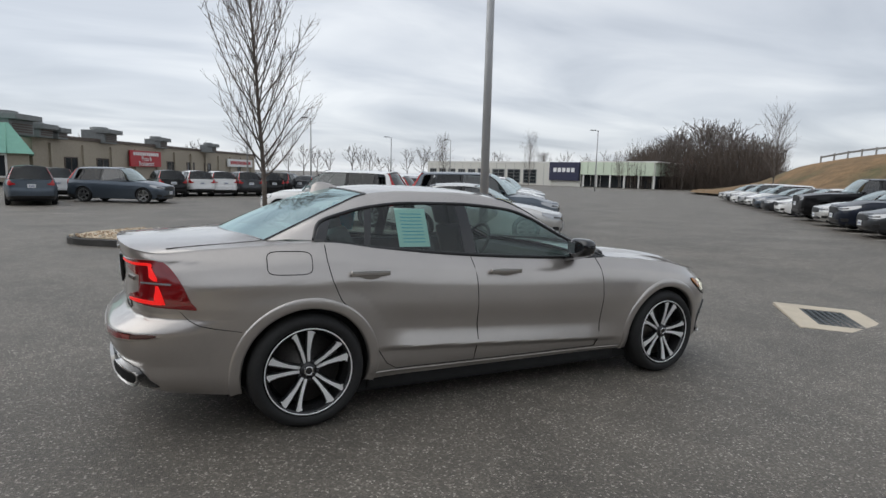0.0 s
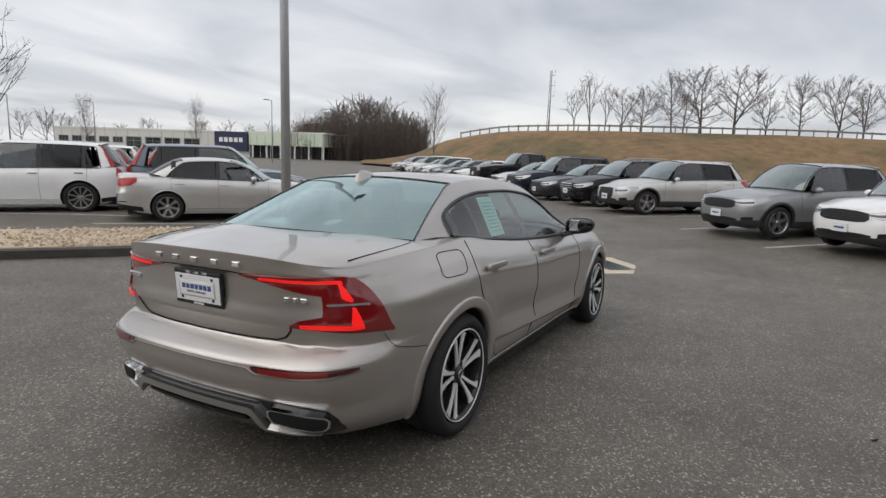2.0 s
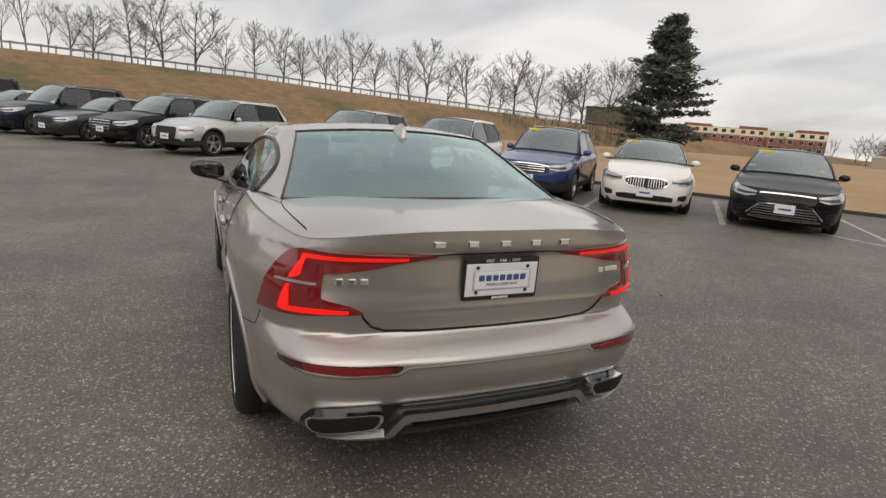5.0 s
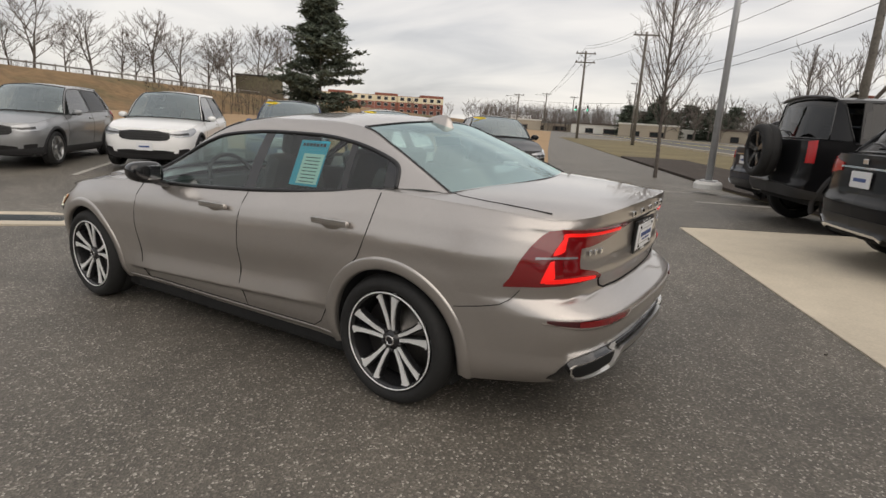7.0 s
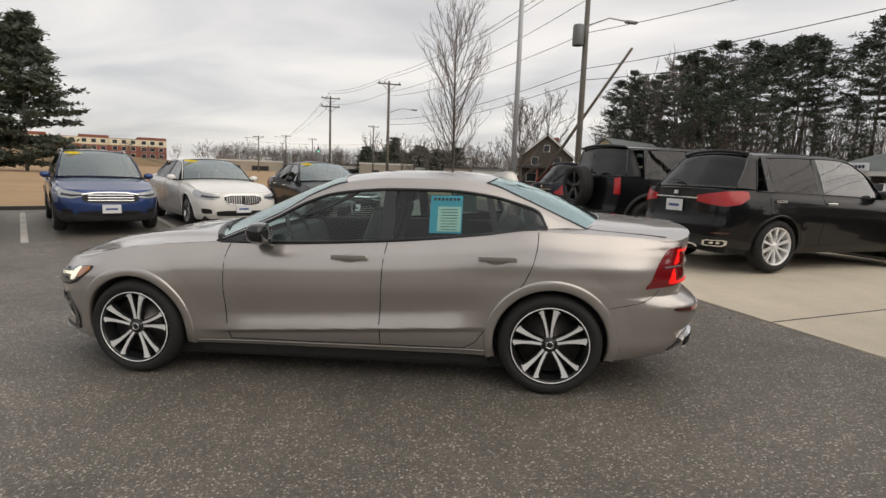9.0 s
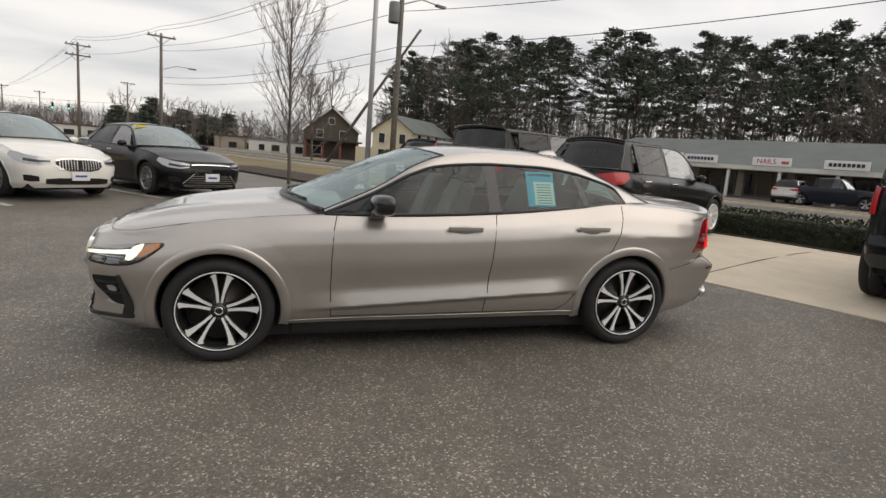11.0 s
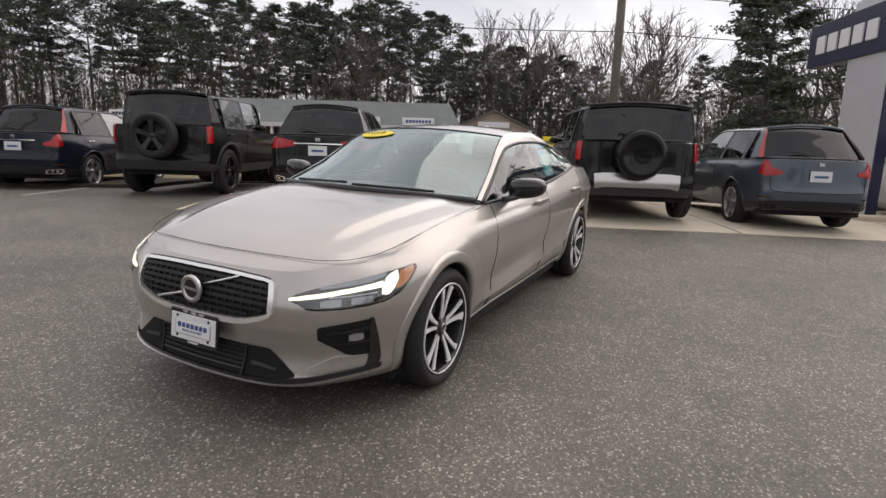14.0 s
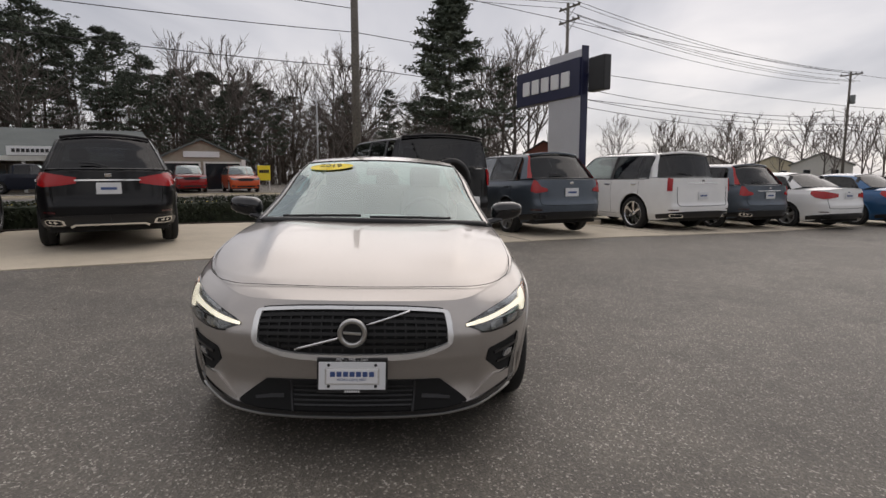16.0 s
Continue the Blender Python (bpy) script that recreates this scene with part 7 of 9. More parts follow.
    S("rear_valance", [(0.0, 0.258, 0.430), (0.3, 0.258, 0.428), (0.5, 0.258, 0.422), (0.66, 0.262, 0.408), (0.74, 0.268, 0.390), (0.79, 0.276, 0.350), (0.825, 0.284, 0.300)], "gloss_black", car, rear=True, off=0.004, depth=0.08)
    S("valance_rib", [(0.0, 0.402, 0.408), (0.3, 0.402, 0.408), (0.42, 0.402, 0.408)], "cladding", car, rear=True, off=0.014, depth=0.02, n=1)
    S("rear_blade", [(0.0, 0.356, 0.388), (0.25, 0.356, 0.388), (0.37, 0.356, 0.388), (0.395, 0.346, 0.384), (0.455, 0.302, 0.330), (0.475, 0.298, 0.312), (0.60, 0.298, 0.306), (0.72, 0.304, 0.310)], "satin", car, rear=True, off=0.034, depth=0.05, n=3)
    S("valance_slot", [(0.0, 0.318, 0.345), (0.25, 0.318, 0.345), (0.36, 0.320, 0.343)], "gap", car, rear=True, off=0.014, depth=0.02, n=1)
    S("valance_rib", [(0.0, 0.328, 0.334), (0.25, 0.328, 0.334), (0.35, 0.328, 0.334)], "trim", car, rear=True, off=0.020, depth=0.012, n=1)
    tips = [(0.474, 0.366, 0.388), (0.486, 0.352, 0.394), (0.505, 0.334, 0.396), (0.60, 0.325, 0.390), (0.70, 0.316, 0.378), (0.735, 0.320, 0.372), (0.752, 0.332, 0.360)]
    S("exhaust_tip", tips, "chrome", car, rear=True, off=0.030, depth=0.07)
    S("exhaust_bore", [(0.486, 0.368, 0.386), (0.498, 0.352, 0.389), (0.515, 0.340, 0.390), (0.60, 0.331, 0.384), (0.695, 0.322, 0.372), (0.728, 0.325, 0.367), (0.742, 0.336, 0.357)], "gap", car, rear=True, off=0.033, depth=0.012)
    plate_with_frame(car, sh.point(sh.length, 0.85).x - 0.012, 0.862, -1)
    xr = sh.point(sh.length, 0.995).x
    for k in range(5):
        y = 0.262 - 0.131 * k
        xx = sh.point(sh.length - abs(y), 0.998).x
        box_part("boot_badge", (0.010, 0.046, 0.026), "chrome", car, (xx - 0.003, y, 0.985), 0, 0.005)
    for k, w in enumerate((0.028, 0.03, 0.03)):
        y = 0.60 - 0.042 * k
        xx = sh.point(sh.length - abs(y), 0.86).x
        box_part("model_badge", (0.008, w, 0.026), "chrome", car, (xx - 0.002, y, 0.846), 0, 0.004)
    for k, w in enumerate((0.028, 0.026, 0.042)):
        y = -0.50 - 0.040 * k
        xx = sh.point(sh.length - abs(y), 0.86).x
        box_part("model_badge", (0.008, w, 0.024), "chrome", car, (xx - 0.002, y, 0.848), 0, 0.004)
    # -- sides --
    sh.gap_line([(0.750, 0.268), (0.757, 0.45), (0.756, 0.67), (0.742, 0.86), (0.722, 0.942)], car, 0.006)
    sh.gap_line([(-0.312, 0.274), (-0.318, 0.43), (-0.338, 0.70), (-0.350, 0.85), (-0.368, 0.978)], car, 0.006)
    sh.gap_line([(-0.875, 0.278), (-0.95, 0.325), (-1.02, 0.425), (-1.09, 0.54), (-1.18, 0.645), (-1.262, 0.745), (-1.315, 0.86), (-1.340, 0.97), (-1.345, 1.055)], car, 0.006)
    sh.gap_line([(0.750, 0.268), (0.2, 0.270), (-0.3, 0.274), (-0.875, 0.278)], car, 0.006)
    sh.gap_line([(-2.10, 0.712), (-2.06, 0.665), (-2.01, 0.632), (-1.92, 0.610), (-1.80, 0.590)], car, 0.004)
    sh.gap_line([(1.03, 0.245), (0.6, 0.249), (0.0, 0.254), (-0.6, 0.260), (-1.05, 0.266)], car, 0.016, (1, -1), "satin_body", "sill_strip")
    for x, z in ((-0.128, 0.872), (-1.092, 0.890)):
        for sign in (1, -1):
            y = sh.point(sh.arc(x), z).y
            cup = bmesh.new()
            bmesh.ops.create_uvsphere(cup, u_segments=20, v_segments=10, radius=1, matrix=pose(x - 0.005, (y - 0.004) * sign, z - 0.018) @ Matrix.Diagonal((0.095, 0.015, 0.040, 1)))
            part("handle_cup", cup, "satin_body", car, smooth=True)
            h = bmesh.new()
            box(h, (0.245, 0.026, 0.034), pose(x, (y + 0.022) * sign, z - 0.012, 0, 0, 0), 0.0115)
            ob = part("door_handle", h, "hero", car, smooth=True)
            box_part("handle_strip", (0.235, 0.004, 0.015), "satin", car, (x, (y + 0.036) * sign, z + 0.006), 0, 0.0015)
    for sign in (1, -1):
        mir = bmesh.new()
        bmesh.ops.create_uvsphere(mir, u_segments=28, v_segments=16, radius=1)
        for v in mir.verts:
            q = v.co.copy()
            k = (abs(q.x)**3.0 + abs(q.y)**3.0 + abs(q.z)**3.0)**(1 / 3.0)
            q /= k
            x = q.x * 0.088 * (1 if q.x > 0 else 0.55)
            taper = 1 - 0.22 * (q.y * 0.5 + 0.5)
            v.co = (0.455 + x - 0.03 * (q.y + 1) * 0.6, (0.985 + q.y * 0.120) * sign, 1.030 + q.z * 0.077 * taper + 0.012 * q.y)
        if sign < 0:
            bmesh.ops.reverse_faces(mir, faces=mir.faces[:])
        part("mirror", mir, "gloss_black", car, "gloss black mirror housing", True)
        box_part("mirror_glass", (0.004, 0.14, 0.085), "chrome", car, (0.392, 0.985 * sign, 0.988), -4 * sign, 0.0015)
        arm_ = bmesh.new()
        box(arm_, (0.12, 0.15, 0.045), pose(0.47, 0.885 * sign, 0.935, 18 * sign, 0, 0), 0.018, (0.8, 0.9))
        part("mirror_arm", arm_, "gloss_black", car)
    # fuel flap on the right rear wing
    flap = []
    cx, cz, rx, rz = -1.548, 0.958, 0.122, 0.062
    for k in range(45):
        t = 2 * math.pi * k / 44
        ux, uz = math.cos(t), math.sin(t)
        m = (abs(ux)**5 + abs(uz)**5)**-0.2
        x, z = cx + rx * ux * m, cz + rz * uz * m
        p = sh.point(sh.arc(x), z)
        flap.append((x, -p.y, z))
    tube_part("fuel_flap_gap", flap, 0.0028, "gap", car, 5)
    # roof fin, wipers, sticker
    fin = bmesh.new()
    rowsf = []
    for x, w, h in ((-1.02, 0.012, 0.008), (-1.06, 0.028, 0.03), (-1.12, 0.034, 0.055), (-1.17, 0.032, 0.066), (-1.20, 0.026, 0.05), (-1.215, 0.012, 0.01)):
        zb = smooth_table([(-1.32, 1.31), (-1.08, 1.384), (-0.75, 1.421)], x) - 0.004
        rowsf.append([fin.verts.new(v) for v in ((x, w, zb), (x, w * 0.45, zb + h * 0.7), (x, 0, zb + h), (x, -w * 0.45, zb + h * 0.7), (x, -w, zb))])
    for a, b in zip(rowsf, rowsf[1:]):
        for e in range(4):
            fin.faces.new((a[e], a[e + 1], b[e + 1], b[e]))
    bmesh.ops.recalc_face_normals(fin, faces=fin.faces[:])
    part("roof_fin", fin, "hero", car, smooth=True)
    ws = rows[3][1]
    for y0, y1, k in ((-0.62, -0.08, 3), (-0.02, 0.52, 2)):
        pts = []
        for i in range(9):
            y = y0 + (y1 - y0) * i / 8
            q = abs(y) / rows[2][1][0].y
            base, up = rows[0][1], rows[k][1]
            f = min(1.0, q)
            j = min(int((1 - f) * 14), 13)
            p0 = base[j]
            p1 = up[j]
            pt = p0.lerp(p1, 0.05 + 0.07 * i / 8)
            pts.append((pt.x, y, pt.z + 0.020))
        tube_part("wiper", pts, 0.009, "trim", car, 6)
    edge = [(p.x + 0.02, p.y, p.z - 0.006) for p in rows[0][1]] + [(p.x + 0.02, -p.y, p.z - 0.006) for p in rows[0][1][-2::-1]]
    tube_part("cowl", edge, 0.024, "trim", car, 8)
    ov = bmesh.new()
    ring = []
    for k in range(28):
        t = 2 * math.pi * k / 28
        y = -0.385 + 0.175 * math.cos(t)
        f = 2.24 + 0.30 * math.sin(t)
        i = f * 8
        a, b = rows[int(i)][1], rows[int(i) + 1][1]
        q = abs(y) / a[0].y
        j = (1 - q) * 14
        lo, hi = a[int(j)].lerp(a[int(j) + 1], j - int(j)), b[int(j)].lerp(b[int(j) + 1], j - int(j))
        p = lo.lerp(hi, i - int(i))
        ring.append(ov.verts.new((p.x + 0.006, y, p.z + 0.008)))
    ov.faces.new(ring)
    bmesh.ops.solidify(ov, geom=ov.faces[:], thickness=0.002)
    st = part("price_sticker", ov, "yellow", car, "yellow oval year sticker")
    a, b = rows[17][1], rows[19][1]
    slope = math.degrees(math.atan2(b[9].z - a[9].z, a[9].x - b[9].x))
    mid = rows[18][1][6]
    letters("2019", 0.085, pose(mid.x + 0.012, -0.385, mid.z + 0.012, slope, 0, 90), "ink", car, 0.001)
    # window card on both rear doors
    for sign in (1, -1):
        card = new("window_card")
        card.parent = car
        card["label"] = "printed card in the side window"
        card.matrix_basis = Matrix.Translation((-0.74, 0.724 * sign, 1.150)) @ Matrix.Rotation(radians(26 * sign), 4, "X")
        box_part("card", (0.215, 0.003, 0.265), "sticker_teal" if sign > 0 else "paper", card, (0, 0, -0.1325), 0, 0.001)
        if sign > 0:
            box_part("card_sheet", (0.155, 0.003, 0.175), "paper", card, (-0.022, 0.003, -0.12), 0, 0.001)
            for k in range(7):
                box_part("card_bar", (0.018, 0.003, 0.018), "ink", card, (0.078 - 0.026 * k, 0.003, 0.098), 0, 0.001)
            for k in range(8):
                box_part("card_bar", (0.11, 0.002, 0.004), "cladding", card, (-0.022, 0.0055, 0.03 - 0.02 * k), 0, 0)
        else:
            for k in range(9):
                box_part("card_bar", (0.15, 0.002, 0.004), "sticker_teal", card, (0.0, -0.003, 0.09 - 0.024 * k), 0, 0)
    # -- cabin --
    tub = bmesh.new()
    box(tub, (3.0, 1.52, 0.42), pose(-0.30, 0, 0.32), 0.05)
    part("cabin_floor", tub, "interior", car)
    dash = bmesh.new()
    box(dash, (0.42, 1.46, 0.30), pose(0.72, 0, 0.66), 0.08, (0.7, 0.98))
    part("dashboard", dash, "leather", car)
    for sign in (1, -1):
        box_part("door_lining", (2.3, 0.06, 0.34), "interior", car, (-0.30, 0.775 * sign, 0.62), 0, 0.02)
        seat(car, 0.02, 0.37 * sign)
    box_part("rear_bench", (0.5, 1.30, 0.22), "leather", car, (-0.72, 0, 0.50), 0, 0.06)
    bb = bmesh.new()
    box(bb, (0.16, 1.28, 0.56), pose(-0.98, 0, 0.62, 0, -24, 0), 0.06)
    part("rear_backrest", bb, "leather", car)
    for y in (-0.42, 0.0, 0.42):
        box_part("headrest", (0.09, 0.24, 0.15), "leather", car, (-1.17, y, 1.10), 0, 0.035, ry=-16)
    box_part("parcel_shelf", (0.5, 1.25, 0.03), "interior", car, (-1.42, 0, 1.03), 0, 0.01)
    wheel_pts = [(0.0, 0.18 * math.cos(2 * math.pi * k / 30), 0.18 * math.sin(2 * math.pi * k / 30)) for k in range(31)]
    rim = tube_part("steering_wheel", wheel_pts, 0.015, "leather", car, 8)
    rim.matrix_basis = pose(0.40, 0.37, 0.95, 0, 25, 0)
    mirror = box_part("interior_mirror", (0.03, 0.22, 0.06), "trim", car, (0.18, 0, 1.27), 0, 0.012)
    return car


def seat(car, x, y):
    box_part("seat_cushion", (0.50, 0.50, 0.18), "leather", car, (x + 0.20, y, 0.50), 0, 0.06)
    b = bmesh.new()
    box(b, (0.15, 0.48, 0.60), pose(x - 0.08, y, 0.60, 0, -20, 0), 0.06, (0.8, 0.82))
    part("seat_back", b, "leather", car)
    box_part("headrest", (0.10, 0.27, 0.18), "leather", car, (x - 0.315, y, 1.16), 0, 0.04, ry=-14)


hero = build_hero()


# ---- trees ----
def stick(vs, fs, pts, r0, r1, sides=3):
    """Adds a thin tapered stem without end caps."""
    base, n = len(vs), len(pts)
    d = (pts[-1] - pts[0]).normalized()
    a = d.cross(Vector((0, 0, 1)) if abs(d.z) < 0.9 else Vector((1, 0, 0))).normalized()
    b = d.cross(a)
    for i, p in enumerate(pts):
        r = r0 + (r1 - r0) * i / (n - 1)
        for k in range(sides):
            t = 2 * math.pi * k / sides
            vs.append(p + (a * math.cos(t) + b * math.sin(t)) * r)
    for i in range(n - 1):
        for k in range(sides):
            j = (k + 1) % sides
            fs.append((base + i * sides + k, base + i * sides + j, base + (i + 1) * sides + j, base + (i + 1) * sides + k))


def bend(rnd, p, d, length, n, wobble, lift):
    """A crooked line from p along d that turns upwards by lift."""
    pts, q, e = [p.copy()], p.copy(), d.normalized()
    for _ in range(n):
        e = (e + Vector((rnd.uniform(-1, 1), rnd.uniform(-1, 1), rnd.uniform(-1, 1) + lift)) * wobble).normalized()
        q = q + e * (length / n)
        pts.append(q.copy())
    return pts


def side_dir(rnd, d, angle):
    """A direction at an angle from d, at a random turn."""
    ref = Vector((0, 0, 1)) if abs(d.z) < 0.95 else Vector((1, 0, 0))
    a = d.cross(ref).normalized()
    b = d.cross(a).normalized()
    t = rnd.uniform(0, 2 * math.pi)
    return d * math.cos(angle) + (a * math.cos(t) + b * math.sin(t)) * math.sin(angle)


def bare_tree(m, seed, h, label, thin=1.0, twig_mat="far_twig", spread=0.62, fork=0.30, russet=0, leaders=5, light=False):
    """A leafless broad tree: a stem that runs up through an oval crown of rising limbs and fine twigs."""
    rnd = random.Random(seed)
    ob = thing("bare_tree", m, label, "tree")
    tv, tf, cv, cf = [], [], [], []
    stems = [(Vector((0, 0, 1)), 0.93)]
    if leaders > 4:
        t = rnd.uniform(0, 6.28)
        stems.append((Vector((0.30 * math.cos(t), 0.30 * math.sin(t), 1)), 0.84))
    tips, first = [], None
    limbs = (leaders * 3 if light else leaders * 5) // len(stems)
    for axis, top in stems:
        base = Vector((0, 0, -0.3)) if first is None else first[2]
        stem = bend(rnd, base, axis, h * top - base.z, 10, 0.07, 0.45)
        first = first or stem
        stick(tv, tf, stem, h * (0.015 if base.z < 0 else 0.010), h * 0.0012, 7)
        for i in range(limbs):
            f = fork + (0.97 - fork) * (i + rnd.random()) / limbs
            j = min(int(f * 10), 9)
            p = stem[j].lerp(stem[j + 1], f * 10 - j)
            g = (f - fork) / (1 - fork)
            t = i * 2.4 + rnd.uniform(-0.6, 0.6)
            a = spread * (1.55 - 0.95 * g) * rnd.uniform(0.75, 1.15)
            length = h * (0.10 + 0.30 * math.sin(math.pi * min(1, 0.28 + 0.72 * g))) * rnd.uniform(0.75, 1.15)
            limb = bend(rnd, p, Vector((math.sin(a) * math.cos(t), math.sin(a) * math.sin(t), math.cos(a))), length, 5, 0.13, 0.55)
            stick(tv, tf, limb, h * 0.0062 * (1.15 - 0.7 * g), 0.012 * thin, 4)
            k2, k3 = (4, 3) if light else (6, 5)
            for e in range(k2):
                q = 0.25 + 0.74 * (e + rnd.random()) / k2
                jj = min(int(q * 5), 4)
                b0 = limb[jj].lerp(limb[jj + 1], q * 5 - jj)
                sub = bend(rnd, b0, side_dir(rnd, (limb[jj + 1] - limb[jj]).normalized(), rnd.uniform(0.35, 0.8)), length * rnd.uniform(0.28, 0.5), 3, 0.16, 0.45)
                stick(cv, cf, sub, 0.016 * thin, 0.009 * thin)
                tips.append(sub[-1])
                for _ in range(k3):
                    jx = rnd.randint(0, 2)
                    tw = bend(rnd, sub[jx].lerp(sub[jx + 1], rnd.random()), side_dir(rnd, (sub[jx + 1] - sub[jx]).normalized(), rnd.uniform(0.3, 0.8)), length * rnd.uniform(0.10, 0.24), 2, 0.15, 0.4)
                    stick(cv, cf, tw[::2], 0.010 * thin, 0.006 * thin)
    mesh_object("trunk", tv, tf, "bark", ob)
    mesh_object("crown", cv, cf, twig_mat, ob, False)
    if russet:
        lv, lf = [], []
        for p in tips:
            for _ in range(russet):
                q = p + Vector((rnd.gauss(0, 0.3), rnd.gauss(0, 0.3), rnd.gauss(0, 0.3)))
                a, b = Vector((rnd.gauss(0, 1), rnd.gauss(0, 1), rnd.gauss(0, 1))).normalized() * 0.12, Vector((rnd.gauss(0, 1), rnd.gauss(0, 1), rnd.gauss(0, 1))).normalized() * 0.12
                lf.append((len(lv), len(lv) + 1, len(lv) + 2))
                lv += [q, q + a, q + b]
        mesh_object("leaves", lv, lf, "russet", ob, False)
    return ob


def upright_tree(x, y, z, h, seed, label, r=0.95):
    """A young street tree: a straight stem and steep whips that make a tall oval."""
    rnd = random.Random(seed)
    ob = thing("bare_tree", pose(x, y, z), label, "tree")
    tv, tf, cv, cf = [], [], [], []
    clear = h * 0.24
    stem = bend(rnd, Vector((0, 0, -0.1)), Vector((0, 0, 1)), h * 0.97, 9, 0.035, 0.6)
    stick(tv, tf, stem, 0.062, 0.008, 9)
    for i in range(46):
        f = 0.23 + 0.62 * (i + rnd.random()) / 46
        j = min(int(f * 9), 8)
        p = stem[j].lerp(stem[j + 1], f * 9 - j)
        oval = math.sin(math.pi * min(1, 0.18 + 0.95 * (f - 0.2)))
        t = i * 2.4 + rnd.uniform(-0.5, 0.5)
        a = rnd.uniform(0.45, 0.98) * (1.15 - 0.4 * f)
        length = (0.75 + 1.35 * oval) * rnd.uniform(0.75, 1.1) * h / 6.0
        d = Vector((math.sin(a) * math.cos(t), math.sin(a) * math.sin(t), math.cos(a)))
        limb = bend(rnd, p, d, length, 6, 0.10, 1.0)
        stick(tv if i < 30 else cv, tf if i < 30 else cf, limb, 0.021 * (1.25 - f), 0.004, 4)
        for k in range(9):
            g = 0.15 + 0.83 * (k + rnd.random()) / 9
            jj = min(int(g * 6), 5)
            q = limb[jj].lerp(limb[jj + 1], g * 6 - jj)
            dd = side_dir(rnd, (limb[jj + 1] - limb[jj]).normalized(), rnd.uniform(0.3, 0.75))
            tw = bend(rnd, q, dd, rnd.uniform(0.3, 0.75) * h / 6, 4, 0.14, 0.9)
            stick(cv, cf, tw, 0.0065, 0.0026)
            for _ in range(3):
                g2 = rnd.uniform(0.2, 0.95)
                j2 = min(int(g2 * 4), 3)
                stick(cv, cf, bend(rnd, tw[j2], side_dir(rnd, (tw[j2 + 1] - tw[j2]).normalized(), rnd.uniform(0.3, 0.8)), rnd.uniform(0.12, 0.38), 2, 0.15, 0.8), 0.0038, 0.002)
    mesh_object("trunk", tv, tf, "bark", ob)
    mesh_object("crown", cv, cf, "twig", ob, False)
    return ob


def needle_puff(rnd, vs, fs, p, size, count):
    for _ in range(count):
        q = p + Vector((rnd.gauss(0, 0.46), rnd.gauss(0, 0.46), rnd.gauss(0, 0.15))) * size
        a = Vector((rnd.gauss(0, 1), rnd.gauss(0, 1), rnd.gauss(0.15, 0.35))).normalized() * size * rnd.uniform(0.5, 0.95)
        b = a.cross(Vector((rnd.gauss(0, 1), rnd.gauss(0, 1), rnd.gauss(0, 1)))).normalized() * size * 0.155
        fs.append((len(vs), len(vs) + 1, len(vs) + 2))
        vs += [q - b, q + b, q + a]


def pine_tree(m, seed, h, label, clear=0.48, width=2.6, cone=0.4, puffs=9, count=8, size=0.62, step_z=0.86, low_tip=0.5, tip=1.9):
    """A pine: straight trunk with dead stubs and ragged tiers of needle tufts."""
    rnd = random.Random(seed)
    ob = thing("pine_tree", m, label, "tree")
    tv, tf, nv, nf = [], [], [], []
    trunk = bend(rnd, Vector((0, 0, -0.3)), Vector((0, 0, 1)), h, 8, 0.02, 1.0)
    stick(tv, tf, trunk, h * 0.0125, 0.03, 7)
    for _ in range(22):
        z = rnd.uniform(0.16, max(clear, 0.2)) * h
        t = rnd.uniform(0, 6.28)
        stick(tv, tf, bend(rnd, Vector((0, 0, z)), Vector((math.cos(t), math.sin(t), 0.1)), rnd.uniform(0.4, 1.7), 2, 0.15, 0.0), 0.03, 0.012)
    z = clear * h
    while z < h - 0.2:
        f = (z - clear * h) / (h - clear * h)
        reach = width * (low_tip + (1 - low_tip) * min(1, f / cone)) * (1 - max(0, (f - cone) / (1 - cone))**tip) + 0.35
        for k in range(rnd.randint(4, 6)):
            if rnd.random() < 0.24:
                continue
            t = rnd.uniform(0, 6.28)
            length = reach * rnd.uniform(0.55, 1.18)
            d = Vector((math.cos(t), math.sin(t), -0.02 + 0.50 * f))
            br = bend(rnd, Vector((0, 0, z + rnd.uniform(-0.2, 0.2))), d, length, 4, 0.10, 0.35)
            stick(tv, tf, br, 0.045 * (1.15 - f), 0.012)
            for i in range(puffs):
                g = 0.30 + 0.72 * (i + rnd.random() * 0.8) / puffs
                j = min(int(g * 4), 3)
                p = br[j].lerp(br[j + 1], min(g * 4 - j, 1.1)) + Vector((rnd.gauss(0, 0.16), rnd.gauss(0, 0.16), 0.08)) * length * 0.4
                needle_puff(rnd, nv, nf, p, size * rnd.uniform(0.7, 1.15), count)
        z += step_z * rnd.uniform(0.7, 1.25) * (1 - 0.35 * f)
    for _ in range(4):
        needle_puff(rnd, nv, nf, Vector((0, 0, h - rnd.uniform(0, 0.6))), size * 0.7, count)
    mesh_object("trunk", tv, tf, "bark", ob)
    mesh_object("crown", nv, nf, "needle", ob, False)
    return ob


def polar(eye, az, d):
    return eye[0] + d * math.cos(radians(az)), eye[1] + d * math.sin(radians(az))


